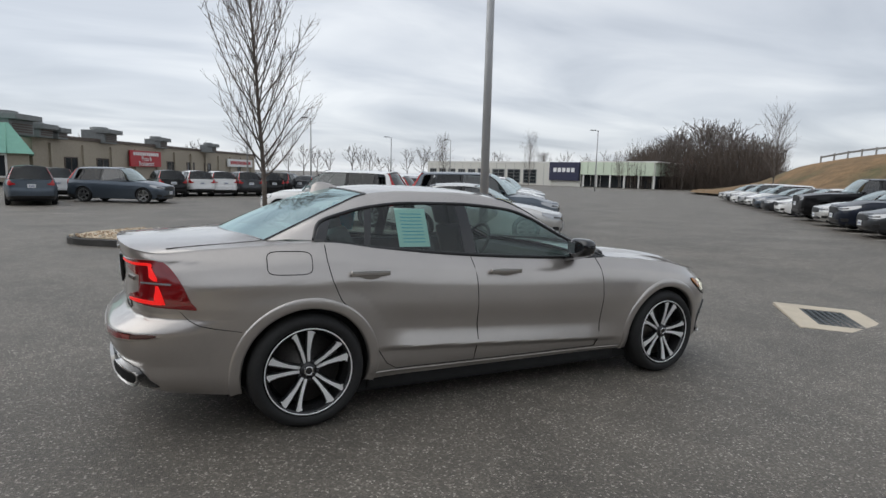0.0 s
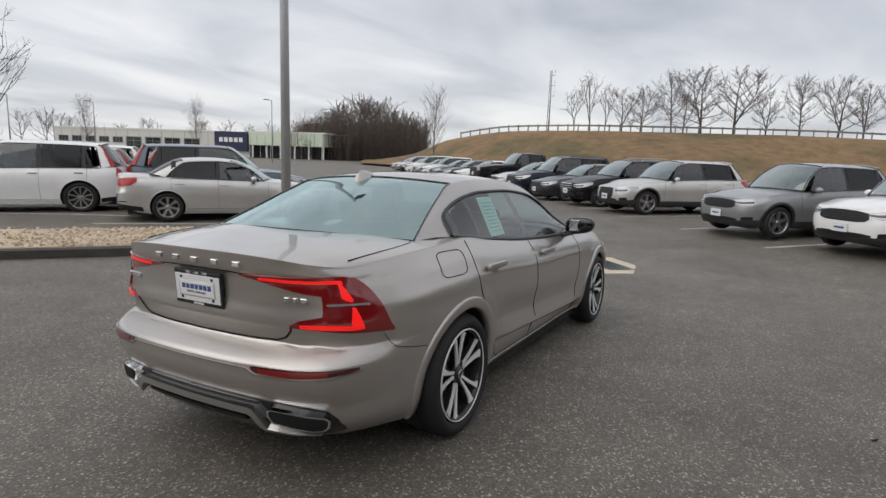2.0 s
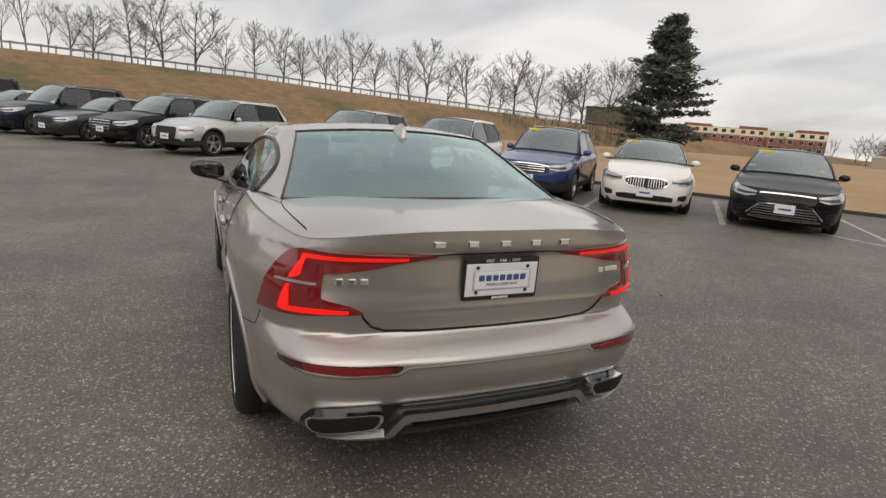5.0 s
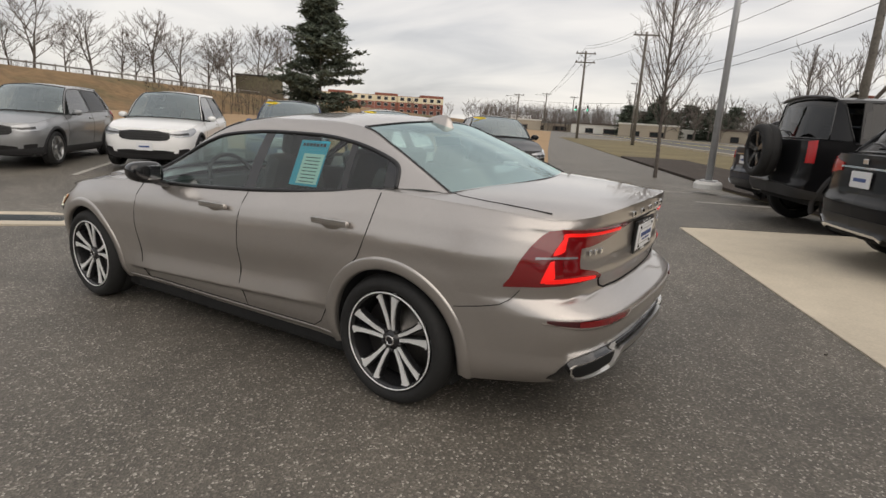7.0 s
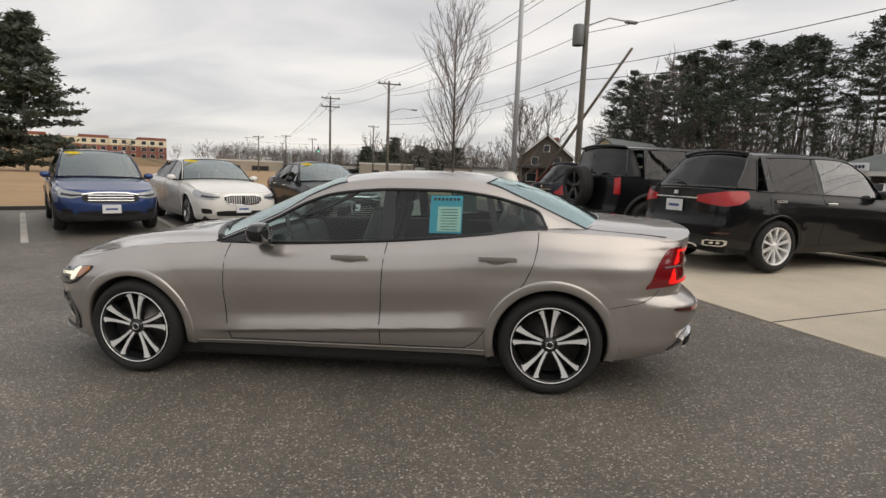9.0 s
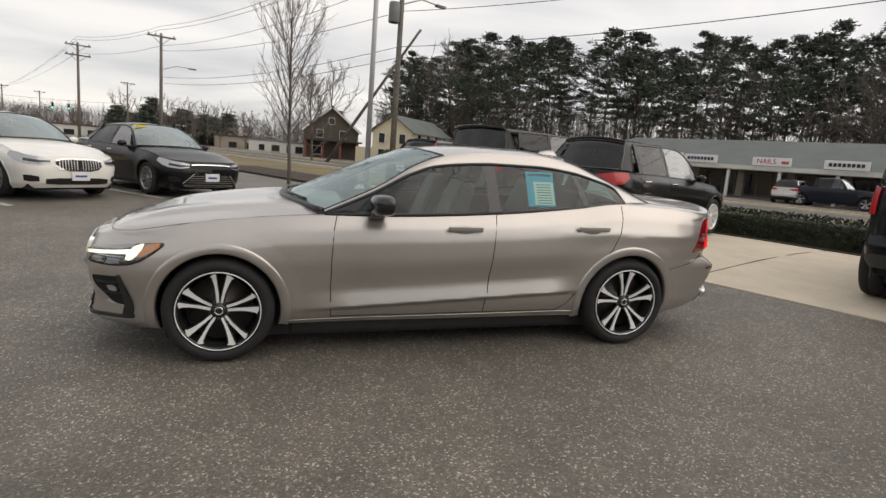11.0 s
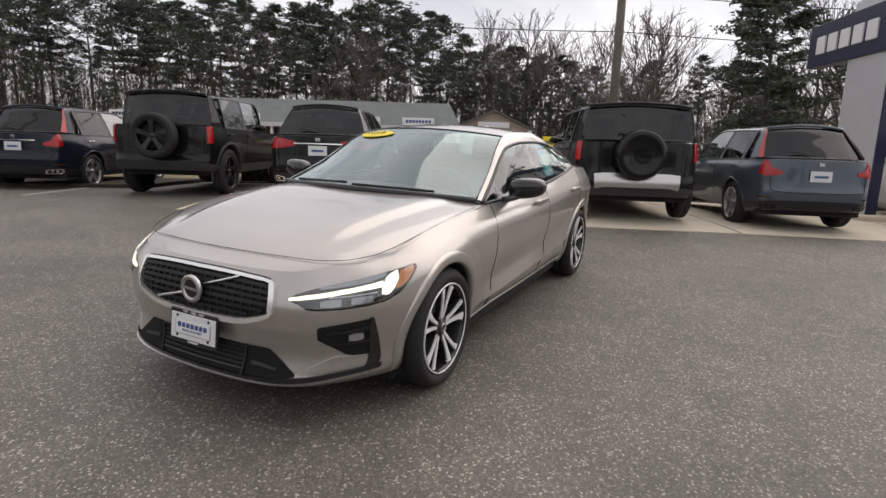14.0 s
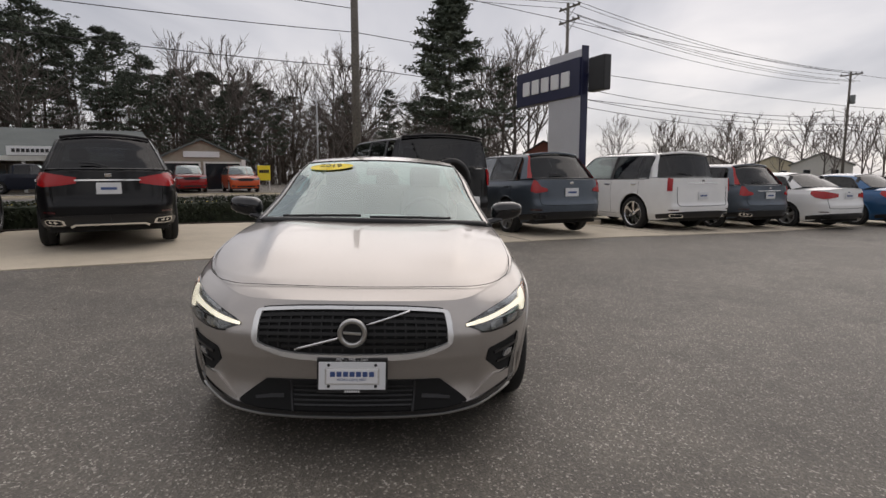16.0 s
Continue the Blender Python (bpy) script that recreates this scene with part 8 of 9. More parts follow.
E0, E4, E11, E16 = (-2.2, -3.95), (-4.2, 1.05), (1.09, 4.53), (4.82, 0.3)
upright_tree(0.15, 8.95, ground_z(0.15, 8.95) + 0.12, 6.6, 3, "slender leafless street tree on the pebble island")
upright_tree(0.85, -14.6, 0.06, 6.8, 5, "slender leafless street tree on the mulch verge")
for eye, az, d, h in ((E0, 53.8, 95, 8.5), (E0, 62.2, 88, 7.5), ((-3.68, -2.63), 30.5, 62, 8.3), (E0, 45.2, 100, 6.0)):
    x, y = polar(eye, az, d)
    upright_tree(x, y, 0.0, h, int(az * 10), "slim leafless young tree across the lot")

# broad bare trees: a few grown, the rest are copies turned and scaled
FAR = [bare_tree(pose(*hill_point(a, 1.12)), s, h, "leafless broad tree on the embankment top", 1.05, spread=sp, leaders=ld, fork=0.13) for a, s, h, sp, ld in ((6.0, 11, 7.4, 0.72, 5), (-4.0, 12, 7.4, 0.82, 6), (-10.5, 13, 7.2, 0.64, 5), (-17.5, 14, 7.6, 0.78, 5))]
LIGHT = [bare_tree(pose(*polar(E0, a, 165), -0.3), s, 8.4, "leafless tree far behind the shops", 2.1, spread=0.66, light=True, fork=0.2) for a, s in ((70.5, 15), (86.0, 16), (93.0, 17))]
RUSSET = bare_tree(pose(*hill_point(13.3, 1.12)), 21, 6.8, "small tree with russet leaves on the embankment", 1.2, russet=5, spread=0.5, light=True)
rnd = random.Random(8)


def copy_tree(src, x, y, z, s, label="", wide=1.0):
    ob = copy_thing(src, pose(x, y, z, 0, 0, rnd.uniform(0, 360)) @ Matrix.Diagonal((s * wide * rnd.uniform(0.9, 1.12), s * wide * rnd.uniform(0.9, 1.12), s, 1)))
    if label:
        tagged(ob, label)
    return ob


copy_tree(RUSSET, *hill_point(14.8, 1.15), 0.75)
copy_tree(RUSSET, *hill_point(11.9, 1.1), 0.8)
for az, s in ((8.8, 0.85), (3.6, 1.08), (1.0, 1.12), (-1.5, 0.72), (-6.6, 0.95), (-8.3, 0.8), (-13.0, 1.02), (-15.2, 0.78), (-20.2, 1.05), (-22.4, 0.7), (-24.3, 1.12), (-26.5, 0.92), (-29.0, 1.2), (-31.2, 1.0), (-33.5, 0.9), (-35.6, 1.15), (-38.0, 1.25), (-41.0, 1.3), (10.4, 0.7), (5.0, 0.62), (-11.6, 0.6), (-18.6, 0.62), (-27.6, 0.7), (-34.5, 0.75)):
    d, _ = crest_at(az)
    p = hill_point(az, 1.10 + 0.2 * rnd.random())
    copy_tree(FAR[rnd.randrange(4)], *p, s * (0.95 if az > -24 else 0.80) * d / 68, wide=1.35)
# woods beside the dealer's building
for k in range(52):
    az = 31.5 + 12 * rnd.random()
    d = rnd.uniform(125, 165)
    x, y = polar((-3.68, -2.63), az, d)
    el = smooth_table([(31, 3.6), (34, 4.6), (37, 5.2), (40, 4.4), (43, 2.6)], az)
    copy_tree(LIGHT[k % 3], x, y, -0.5, d * math.tan(radians(el)) / 8.6 * rnd.uniform(0.95, 1.25), "leafless tree in the woods past the lot")
for k in range(7):
    x, y = polar((-3.68, -2.63), 31.0 + 11 * rnd.random(), rnd.uniform(118, 126))
    copy_tree(RUSSET, x, y, -0.5, rnd.uniform(0.7, 1.0), "low russet tree at the edge of the woods")
# thin tree line behind the shops and along the far street
for az0, az1, eye, dd, e0, e1, n in ((64, 100, E0, (150, 190), 1.6, 2.8, 26), (44, 64, E0, (170, 200), 1.6, 3.0, 14), (-60, -76, E11, (160, 200), 1.5, 2.5, 22), (-76, -93, E11, (120, 170), 2.4, 4.0, 30), (138, 157, E16, (75, 130), 3.0, 5.6, 22), (120, 138, E16, (110, 160), 1.5, 3.2, 14), (-42, -60, E11, (180, 240), 0.8, 2.0, 12)):
    for k in range(n):
        az, d = az0 + (az1 - az0) * (k + rnd.random()) / n, rnd.uniform(*dd)
        x, y = polar(eye, az, d)
        copy_tree(LIGHT[rnd.randrange(3)], x, y, -0.3, (1.4 + d * math.tan(radians(rnd.uniform(e0, e1)))) / 8.6, "leafless tree far along the street")
for k in range(26):
    x, y = polar((2.5, 2.5), -107 - 78 * (k + rnd.random()) / 26, rnd.uniform(72, 90))
    copy_tree(FAR[rnd.randrange(4)], x, y, -0.2, rnd.uniform(1.3, 2.1), "leafless tree among the pines")
# bare trees among the houses and the pines
for eye, az, d, h in ((E11, -92.8, 60, 9.5), (E11, -94.5, 95, 14.5), (E11, -103.5, 98, 18), (E11, -106.5, 96, 20), (E11, -101.5, 104, 17), (E11, -109.5, 90, 19), (E16, -159, 84, 20), (E16, -164.5, 92, 18), (E16, -172.3, 66, 15.5), (E16, -168.5, 90, 18), (E16, 168.5, 66, 15.5), (E16, 171, 74, 14), (E16, 155, 70, 8), (E16, 151, 66, 7.5), (E16, 160.5, 76, 9), (E16, 176.5, 80, 12), (E16, 169.8, 60, 15), (E16, 172.8, 63, 16), (E16, -174.5, 70, 16), (E16, -162, 78, 18)):
    x, y = polar(eye, az, d)
    copy_tree(FAR[rnd.randrange(4)], x, y, -0.2, h / 7.4, "tall leafless tree beyond the road")

PINES = [pine_tree(pose(*polar(E11, a, d), -0.2), s, h, "tall dark pine with a bare lower trunk", cl, w) for a, d, s, h, cl, w in ((-107.5, 88, 31, 19.5, 0.40, 3.3), (-115.5, 84, 32, 19.0, 0.54, 4.0), (-123.0, 83, 33, 20.0, 0.46, 3.5), (-131.0, 80, 34, 19.0, 0.50, 4.2), (-138.0, 82, 35, 19.4, 0.40, 3.6))]
for k in range(96):
    f = (k + 0.5 * rnd.random()) / 96
    az = -101 - 82 * f
    row = k % 3
    d = (76, 83, 91)[row] + rnd.uniform(-3, 3) + (14 if az > -108 else 0)
    el = smooth_table([(-186, 8.4), (-172, 8.0), (-166, 9.0), (-160, 10.2), (-154, 11.0), (-149, 12.9), (-145, 13.6), (-140, 13.0), (-132, 12.6), (-125, 12.3), (-112, 11.8), (-104, 10.4), (-100, 9.2)], az)
    if (-185 < az < -166 and rnd.random() < 0.5) or (az > -144 and rnd.random() < 0.2):
        continue
    x, y = polar((2.5, 2.5), az, d)
    h = (1.3 + d * math.tan(radians(el))) * (rnd.uniform(0.84, 1.04) if row else rnd.uniform(0.5, 0.95))
    copy_tree(PINES[rnd.randrange(5)], x, y, -0.2, h / 19.4)
pine_tree(pose(*polar(E16, 176.2, 52), -0.2), 41, 17.5, "big ragged white pine beyond the road", 0.14, 4.2, 0.30, 9, 15, 0.62, 0.50, 0.85, 1.5)
x, y = polar(E16, 171.0, 58)
copy_tree(PINES[1], x, y, -0.2, 0.62)
# dark evergreens behind the shops down the road
dense = pine_tree(pose(*polar(E11, -78.9, 150), -0.3), 45, 10.0, "dense dark evergreen behind the far shops", 0.08, 2.3, 0.3, 5, 9, 1.05, 0.75, 0.8, 1.7)
for k in range(17):
    az = -75.2 - 10.6 * (k + rnd.random()) / 17
    d = rnd.uniform(142, 165)
    x, y = polar(E11, az, d)
    copy_tree(dense, x, y, -0.3, (1.4 + d * math.tan(radians(rnd.uniform(1.7, 2.6)))) / 10.0, wide=1.25)
pine_tree(pose(*polar(E4, -43.0, 66), 0.0), 43, 14.0, "broad dark evergreen at the edge of the straw field", 0.05, 4.7, 0.12, 12, 16, 0.75, 0.50, 0.85, 1.5)


def brushwood(az0, az1, eye, d0, d1, count, h0, h1, seed):
    """Undergrowth of thin bare saplings."""
    r = random.Random(seed)
    vs, fs = [], []
    for _ in range(count):
        x, y = polar(eye, r.uniform(az0, az1), r.uniform(d0, d1))
        h = r.uniform(h0, h1)
        pts = bend(r, Vector((x, y, -0.3)), Vector((r.gauss(0, 0.08), r.gauss(0, 0.08), 1)), h, 3, 0.07, 0.3)
        stick(vs, fs, pts, 0.045, 0.015)
        for _ in range(5):
            j = r.randint(1, 2)
            stick(vs, fs, bend(r, pts[j], side_dir(r, Vector((0, 0, 1)), r.uniform(0.4, 1.0)), h * r.uniform(0.2, 0.4), 2, 0.15, 0.3)[::2], 0.022, 0.012)
    ob = mesh_object("brushwood", vs, fs, "brush", None, False)
    tagged(ob, "brown leafless undergrowth and saplings in the woods", "undergrowth", kind="stuff")


brushwood(-107, -186, E11, 74, 102, 3800, 3, 12, 51)
brushwood(-99, -107, E11, 90, 108, 500, 3, 12, 54)
brushwood(31, 43.5, (-3.68, -2.63), 118, 150, 2400, 3, 10, 52)
brushwood(9, -43, (-4.2, 0), 92, 135, 900, 3.5, 6.5, 53)
brushwood(-62, -94, E11, 152, 190, 2200, 3.5, 8.0, 55)


# ---- buildings ----
def window_part(parent, at, w, h, frame_mat="white_trim", pane="dark_window", bars=0):
    """A window in a wall that faces -y: frame, pane and bars."""
    x, y, z = at
    win = new("window")
    win.parent = parent
    win.matrix_basis = pose(x, y, z)
    t = max(0.05, w * 0.05)
    box_part("pane", (w, 0.04, h), pane, win, (0, -0.02, 0), 0, 0)
    fr = bmesh.new()
    for dx in (-w / 2, w / 2):
        box(fr, (t, 0.1, h + t), pose(dx, -0.04, -t / 2))
    for dz in (0, h):
        box(fr, (w - t, 0.096, t), pose(0, -0.04, dz - t / 2))
    part("frame", fr, frame_mat, win)
    for k in range(bars):
        box_part("mullion", (t * 0.7, 0.08, h), frame_mat, win, (-w / 2 + w * (k + 1) / (bars + 1), -0.035, 0), 0, 0)
    return win


def name_bars(parent, cx, y, z, width, height, count, mat):
    """Plain bars where a name stands on a sign that faces -y."""
    w = width / count
    for k in range(count):
        box_part("name_bar", (w * 0.72, 0.04, height), mat, parent, (cx - width / 2 + w * (k + 0.5), y, z), 0, 0)


def gable_house(name, x, y, rz, w, d, h, rise, wall, roof, label, windows=(), chimney=False, over=0.35):
    """A house whose gable looks along -y: walls, pitched roof, windows."""
    ob = thing(name, pose(x, y, 0, 0, 0, rz), label, "house")
    bm = bmesh.new()
    a = [(-w / 2, 0, 0), (w / 2, 0, 0), (w / 2, 0, h), (0, 0, h + rise), (-w / 2, 0, h)]
    f = [bm.verts.new(p) for p in a]
    g = [bm.verts.new((p[0], d, p[2])) for p in a]
    bm.faces.new(f)
    bm.faces.new(g[::-1])
    for i in range(5):
        bm.faces.new((f[i], g[i], g[(i + 1) % 5], f[(i + 1) % 5]))
    bmesh.ops.recalc_face_normals(bm, faces=bm.faces[:])
    part("wall", bm, wall, ob)
    for s in (1, -1):
        bm = bmesh.new()
        k = over / (w / 2)
        lo = Vector((s * (w / 2 + over), 0, h - rise * k))
        hi = Vector((0, 0, h + rise))
        up = Vector((0, 0, 0.14))
        vs = [bm.verts.new(p) for p in (lo + Vector((0, -over, 0.02)), hi + Vector((0, -over, 0.02)), hi + Vector((0, d + over, 0.02)), lo + Vector((0, d + over, 0.02)))]
        vt = [bm.verts.new(v.co + up) for v in vs]
        bm.faces.new(vs)
        bm.faces.new(vt[::-1])
        for i in range(4):
            bm.faces.new((vs[i], vs[(i + 1) % 4], vt[(i + 1) % 4], vt[i]))
        bmesh.ops.recalc_face_normals(bm, faces=bm.faces[:])
        part("roof", bm, roof, ob)
    for wx, wz, ww, wh in windows:
        window_part(ob, (wx, 0, wz), ww, wh)
    if chimney:
        box_part("chimney", (0.7, 0.6, 1.6), "brick", ob, (w * 0.2, d * 0.6, h + rise * 0.5), 0, 0)
    return ob


def side_windows(ob, d, w, h, sign, mat="dark_window", zs=(0.9,), n=3, ww=0.9, wh=1.3):
    """Windows on a house's long side."""
    for z in zs:
        for k in range(n):
            win = window_part(ob, (0, 0, 0), ww, wh)
            win.matrix_basis = pose(sign * w / 2, d * (k + 0.7) / (n + 0.4), z, 0, 0, 90 if sign > 0 else -90)


def flat_block(name, x, y, rz, w, d, h, wall, cap, label, category="building", z=0.0):
    ob = thing(name, pose(x, y, z, 0, 0, rz), label, category)
    box_part("wall", (w, d, h), wall, ob, (w / 2, d / 2, -0.5), 0, 0)
    if cap:
        box_part("roof_edge", (w + 0.3, d + 0.3, 0.35), cap, ob, (w / 2, d / 2, h - 0.6), 0, 0.02)
    return ob


def build_shops():
    """Long beige shop building with two signs and rooftop plant."""
    rz = math.degrees(math.atan2(53, 29.8))
    ob = flat_block("shop_building", -11.8, 65, rz, 61, 26, 4.8, "beige_wall", "tan_band", "long beige block shop building with brown roof flashing")
    for k in range(12):
        box_part("pilaster", (0.5, 0.25, 3.7), "beige_wall", ob, (2.5 + 5.1 * k, -0.12, 0), 0, 0.02)
    for s, w in ((5.5, 2.0), (11, 2.2), (27, 2.4), (33, 2.4), (39, 2.4), (53, 2.4)):
        window_part(ob, (s, 0, 0.2), w, 2.1, "tan_band", bars=1)
    for s0, s1, z0, z1, mt in ((16.0, 23.4, 1.5, 3.55, "sign_red"), (46.5, 58.5, 1.9, 3.3, "sign_white")):
        sg = new("shop_sign")
        sg.parent = ob
        box_part("sign_panel", (s1 - s0, 0.2, z1 - z0), mt, sg, ((s0 + s1) / 2, -0.35, z0), 0, 0.02)
        c = (s0 + s1) / 2
        if mt == "sign_red":
            name_bars(sg, c, -0.47, z1 - 0.62, 6.2, 0.42, 12, "sign_white")
            letters("Pizza &", 0.85, pose(c, -0.48, z0 + 1.02, 90, 0, 0), "sign_white", sg, 0.02)
            letters("Restaurant", 0.85, pose(c, -0.48, z0 + 0.38, 90, 0, 0), "sign_white", sg, 0.02)
        else:
            name_bars(sg, c, -0.47, z0 + 0.45, 10, 0.6, 12, "sign_red")
    for k, (az, el0, el1, w, d) in enumerate(((99.6, 2.2, 4.0, 3.6, 62), (97.6, 2.0, 3.2, 2.4, 66), (96.3, 2.0, 2.9, 1.8, 68), (93.2, 2.0, 3.1, 3.2, 76), (88.9, 1.9, 2.55, 2.6, 86), (84.6, 1.7, 2.2, 2.4, 98))):
        x, y = polar(E0, az, d + 4)
        z1 = 1.5 + d * math.tan(radians(el1))
        u = thing("rooftop_unit", pose(x, y, 4.1, 0, 0, rz + 8), "grey metal rooftop ventilation unit on the shops", "ventilation unit")
        box_part("casing", (w, w * 0.8, z1 - 4.1), "hvac", u, (0, 0, 0), 0, 0.05)
        box_part("hood", (w * 1.12, w * 0.5, 0.5), "hvac", u, (0, -w * 0.35, (z1 - 4.1) * 0.75), 0, 0.05)
        for j in range(4):
            box_part("louvre", (w * 0.8, 0.06, 0.12), "tan_band", u, (0, -w * 0.42, 0.2 + 0.22 * j), 0, 0)
        v, f = lathe([(w * 0.3, 0), (w * 0.3, 0.35), (w * 0.24, 0.4), (0, 0.4)], 16)
        mesh_object("fan_cowl", [(p, -r, q + z1 - 4.1) for p, q, r in v], f, "hvac", u)


def build_green_roof():
    x, y = polar(E0, 98.2, 58)
    ob = thing("corner_store", pose(x, y, 0, 0, 0, 8), "store with a pale green metal mansard roof", "building")
    box_part("wall", (26, 12, 2.6), "beige_wall", ob, (-13, 6, 0), 0, 0)
    bm = bmesh.new()
    lo = [bm.verts.new(p) for p in ((0.4, -0.5, 2.3), (-26, -0.5, 2.3), (-26, 12, 2.3), (0.4, 12, 2.3))]
    hi = [bm.verts.new(p) for p in ((-1.2, 1.2, 4.8), (-26, 1.2, 4.8), (-26, 11, 4.8), (-1.2, 11, 4.8))]
    bm.faces.new(hi)
    bm.faces.new(lo[::-1])
    for i in range(4):
        bm.faces.new((lo[i], lo[(i + 1) % 4], hi[(i + 1) % 4], hi[i]))
    bmesh.ops.recalc_face_normals(bm, faces=bm.faces[:])
    part("roof", bm, "green_roof", ob)
    for k in range(14):
        p, q = Vector((-1.4 - 1.75 * k, -0.5, 2.32)), Vector((-1.4 - 1.75 * k, 1.2, 4.82))
        tube_part("roof_seam", [p, q], 0.04, "green_roof", ob, 4)
    for k in range(5):
        window_part(ob, (-3 - 4.6 * k, 0, 0.4), 3.0, 1.8, "white_trim", bars=1)


def build_dealer():
    """White dealer's hall with service bays, a navy sign and a pale glass screen."""
    rz = math.degrees(math.atan2(-0.936, 0.351))
    ob = thing("dealer_hall", pose(64, 131, -0.3, 0, 0, rz), "white panelled car dealer hall with service bays and glass front", "building")
    box_part("wall", (37.5, 30, 5.0), "stucco_white", ob, (18.7, 15, 0), 0, 0)
    box_part("roof_edge", (37.6, 30.2, 0.3), "white_trim", ob, (18.7, 15, 4.9), 0, 0.02)
    for k in range(14):
        box_part("panel_joint", (0.05, 0.04, 4.6), "hvac", ob, (1.5 + 2.6 * k, -0.01, 0.2), 0, 0)
    for k in range(4):
        x = 18.5 + 4.4 * k
        window_part(ob, (x, 0, 0.4), 3.4, 3.0, "hvac", "dark_window", bars=1)
        for j in range(3):
            box_part("bay_rail", (3.4, 0.06, 0.07), "hvac", ob, (x, -0.06, 1.1 + 0.75 * j), 0, 0)
    for k in range(5):
        window_part(ob, (2.0 + 3.2 * k, 0, 2.2), 2.2, 1.1, "hvac", "dark_window", bars=2)
    sg = new("navy_sign")
    sg.parent = ob
    box_part("sign_box", (7.2, 0.5, 3.9), "sign_blue", sg, (40.6, -0.3, 1.2), 0, 0.05)
    name_bars(sg, 40.6, -0.58, 3.0, 5.4, 0.9, 5, "sign_white")
    # showroom: dark glazing below, pale etched glass screen above
    box_part("showroom", (18, 14, 4.2), "dark_window", ob, (51, 8.4, 0.1), 0, 0)
    box_part("sign_wall", (7.4, 12, 5.0), "stucco_white", ob, (40.6, 6.1, 0.0), 0, 0)
    for k in range(9):
        box_part("screen_panel", (1.66, 0.08, 2.6), "screen_glass", ob, (45.2 + 1.74 * k, -0.2, 2.55), 0, 0.01)
    for k in range(8):
        box_part("screen_panel", (0.08, 1.66, 2.6), "screen_glass", ob, (60.1, 0.7 + 1.74 * k, 2.55), 0, 0.01)
    for k in range(6):
        box_part("column", (0.3, 0.3, 5.0), "white_trim", ob, (45.0 + 3.0 * k, 0.1, 0), 0, 0.02)
    box_part("canopy", (16.2, 15, 0.25), "white_trim", ob, (52.5, 7.3, 5.12), 0, 0.02)
    for k in range(7):
        box_part("glazing_bar", (0.08, 0.1, 2.5), "white_trim", ob, (46 + 2.2 * k, 1.38, 0.1), 0, 0)


build_shops()
build_green_roof()
build_dealer()


def build_street_mall():
    """Low shop row across the road: hip roof, white posts, dark shop fronts, small signs."""
    x, y = along(45, -31)
    rz = math.degrees(math.atan2(0.9, -0.436))
    ob = thing("shop_row", pose(x, y, 0, 0, 0, rz), "low shop row with a long grey-green roof and white posts", "building")
    L = 31
    box_part("wall", (L - 1, 10, 2.6), "beige_wall", ob, (L / 2, 7.2, 0), 0, 0)
    bm = bmesh.new()
    lo = [bm.verts.new(p) for p in ((-0.6, -0.5, 2.45), (L + 0.6, -0.5, 2.45), (L + 0.6, 12.6, 2.45), (-0.6, 12.6, 2.45))]
    md = [bm.verts.new(v.co + Vector((0, 0, 0.22))) for v in lo]
    hi = [bm.verts.new(p) for p in ((3.4, 5.6, 5.0), (L - 0.5, 5.6, 5.0))]
    bm.faces.new(lo[::-1])
    for i in range(4):
        bm.faces.new((lo[i], lo[(i + 1) % 4], md[(i + 1) % 4], md[i]))
    bm.faces.new((md[0], md[1], hi[1], hi[0]))
    bm.faces.new((md[2], md[3], hi[0], hi[1]))
    bm.faces.new((md[3], md[0], hi[0]))
    bm.faces.new((md[1], md[2], hi[1]))
    bmesh.ops.recalc_face_normals(bm, faces=bm.faces[:])
    part("roof", bm, "grey_roof", ob)
    box_part("fascia", (L + 1.0, 0.06, 0.34), "stucco_white", ob, (L / 2, -0.54, 2.34), 0, 0)
    for k in range(9):
        box_part("post", (0.22, 0.22, 2.45), "white_trim", ob, (0.4 + 3.75 * k, -0.3, 0), 0, 0.02)
    for k in range(8):
        window_part(ob, (2.3 + 3.75 * k, 2.18, 0.3), 3.0, 1.9, "tan_band", "dark_window", bars=2)
    for k, s in enumerate((3.0, 7.9, 13.2, 18.6, 23.4, 28.0)):
        sg = new("shop_sign")
        sg.parent = ob
        box_part("sign_panel", (2.7, 0.1, 0.62), "sign_white", sg, (s, -0.75, 2.72), 0, 0.02)
        if k == 3:
            letters("NAILS", 0.52, pose(s - 0.35, -0.81, 3.03, 90, 0, 0), "sign_red", sg, 0.01)
            name_bars(sg, s + 0.95, -0.81, 2.9, 0.5, 0.2, 3, "sign_red")
        else:
            name_bars(sg, s, -0.81, 2.92, 2.2, 0.24, 8, ("sign_blue", "cladding", "sign_blue", "", "cladding", "plate_blue")[k])
    x, y = along(43.5, 3.3)
    g = gable_house("pavilion", x, y, rz, 6.4, 11, 2.5, 1.5, "beige_wall", "grey_roof", "gabled end pavilion of the shop row with dark glazing", [(-1.52, 0.15, 2.7, 2.15), (1.52, 0.15, 2.7, 2.15)])
    for k in (-2.9, 2.9):
        box_part("post", (0.3, 0.3, 2.5), "white_trim", g, (k, -1.0, 0), 0, 0.02)
    box_part("gable_sign", (2.6, 0.08, 0.45), "sign_white", g, (0, -0.08, 2.7), 0, 0.01)


build_street_mall()
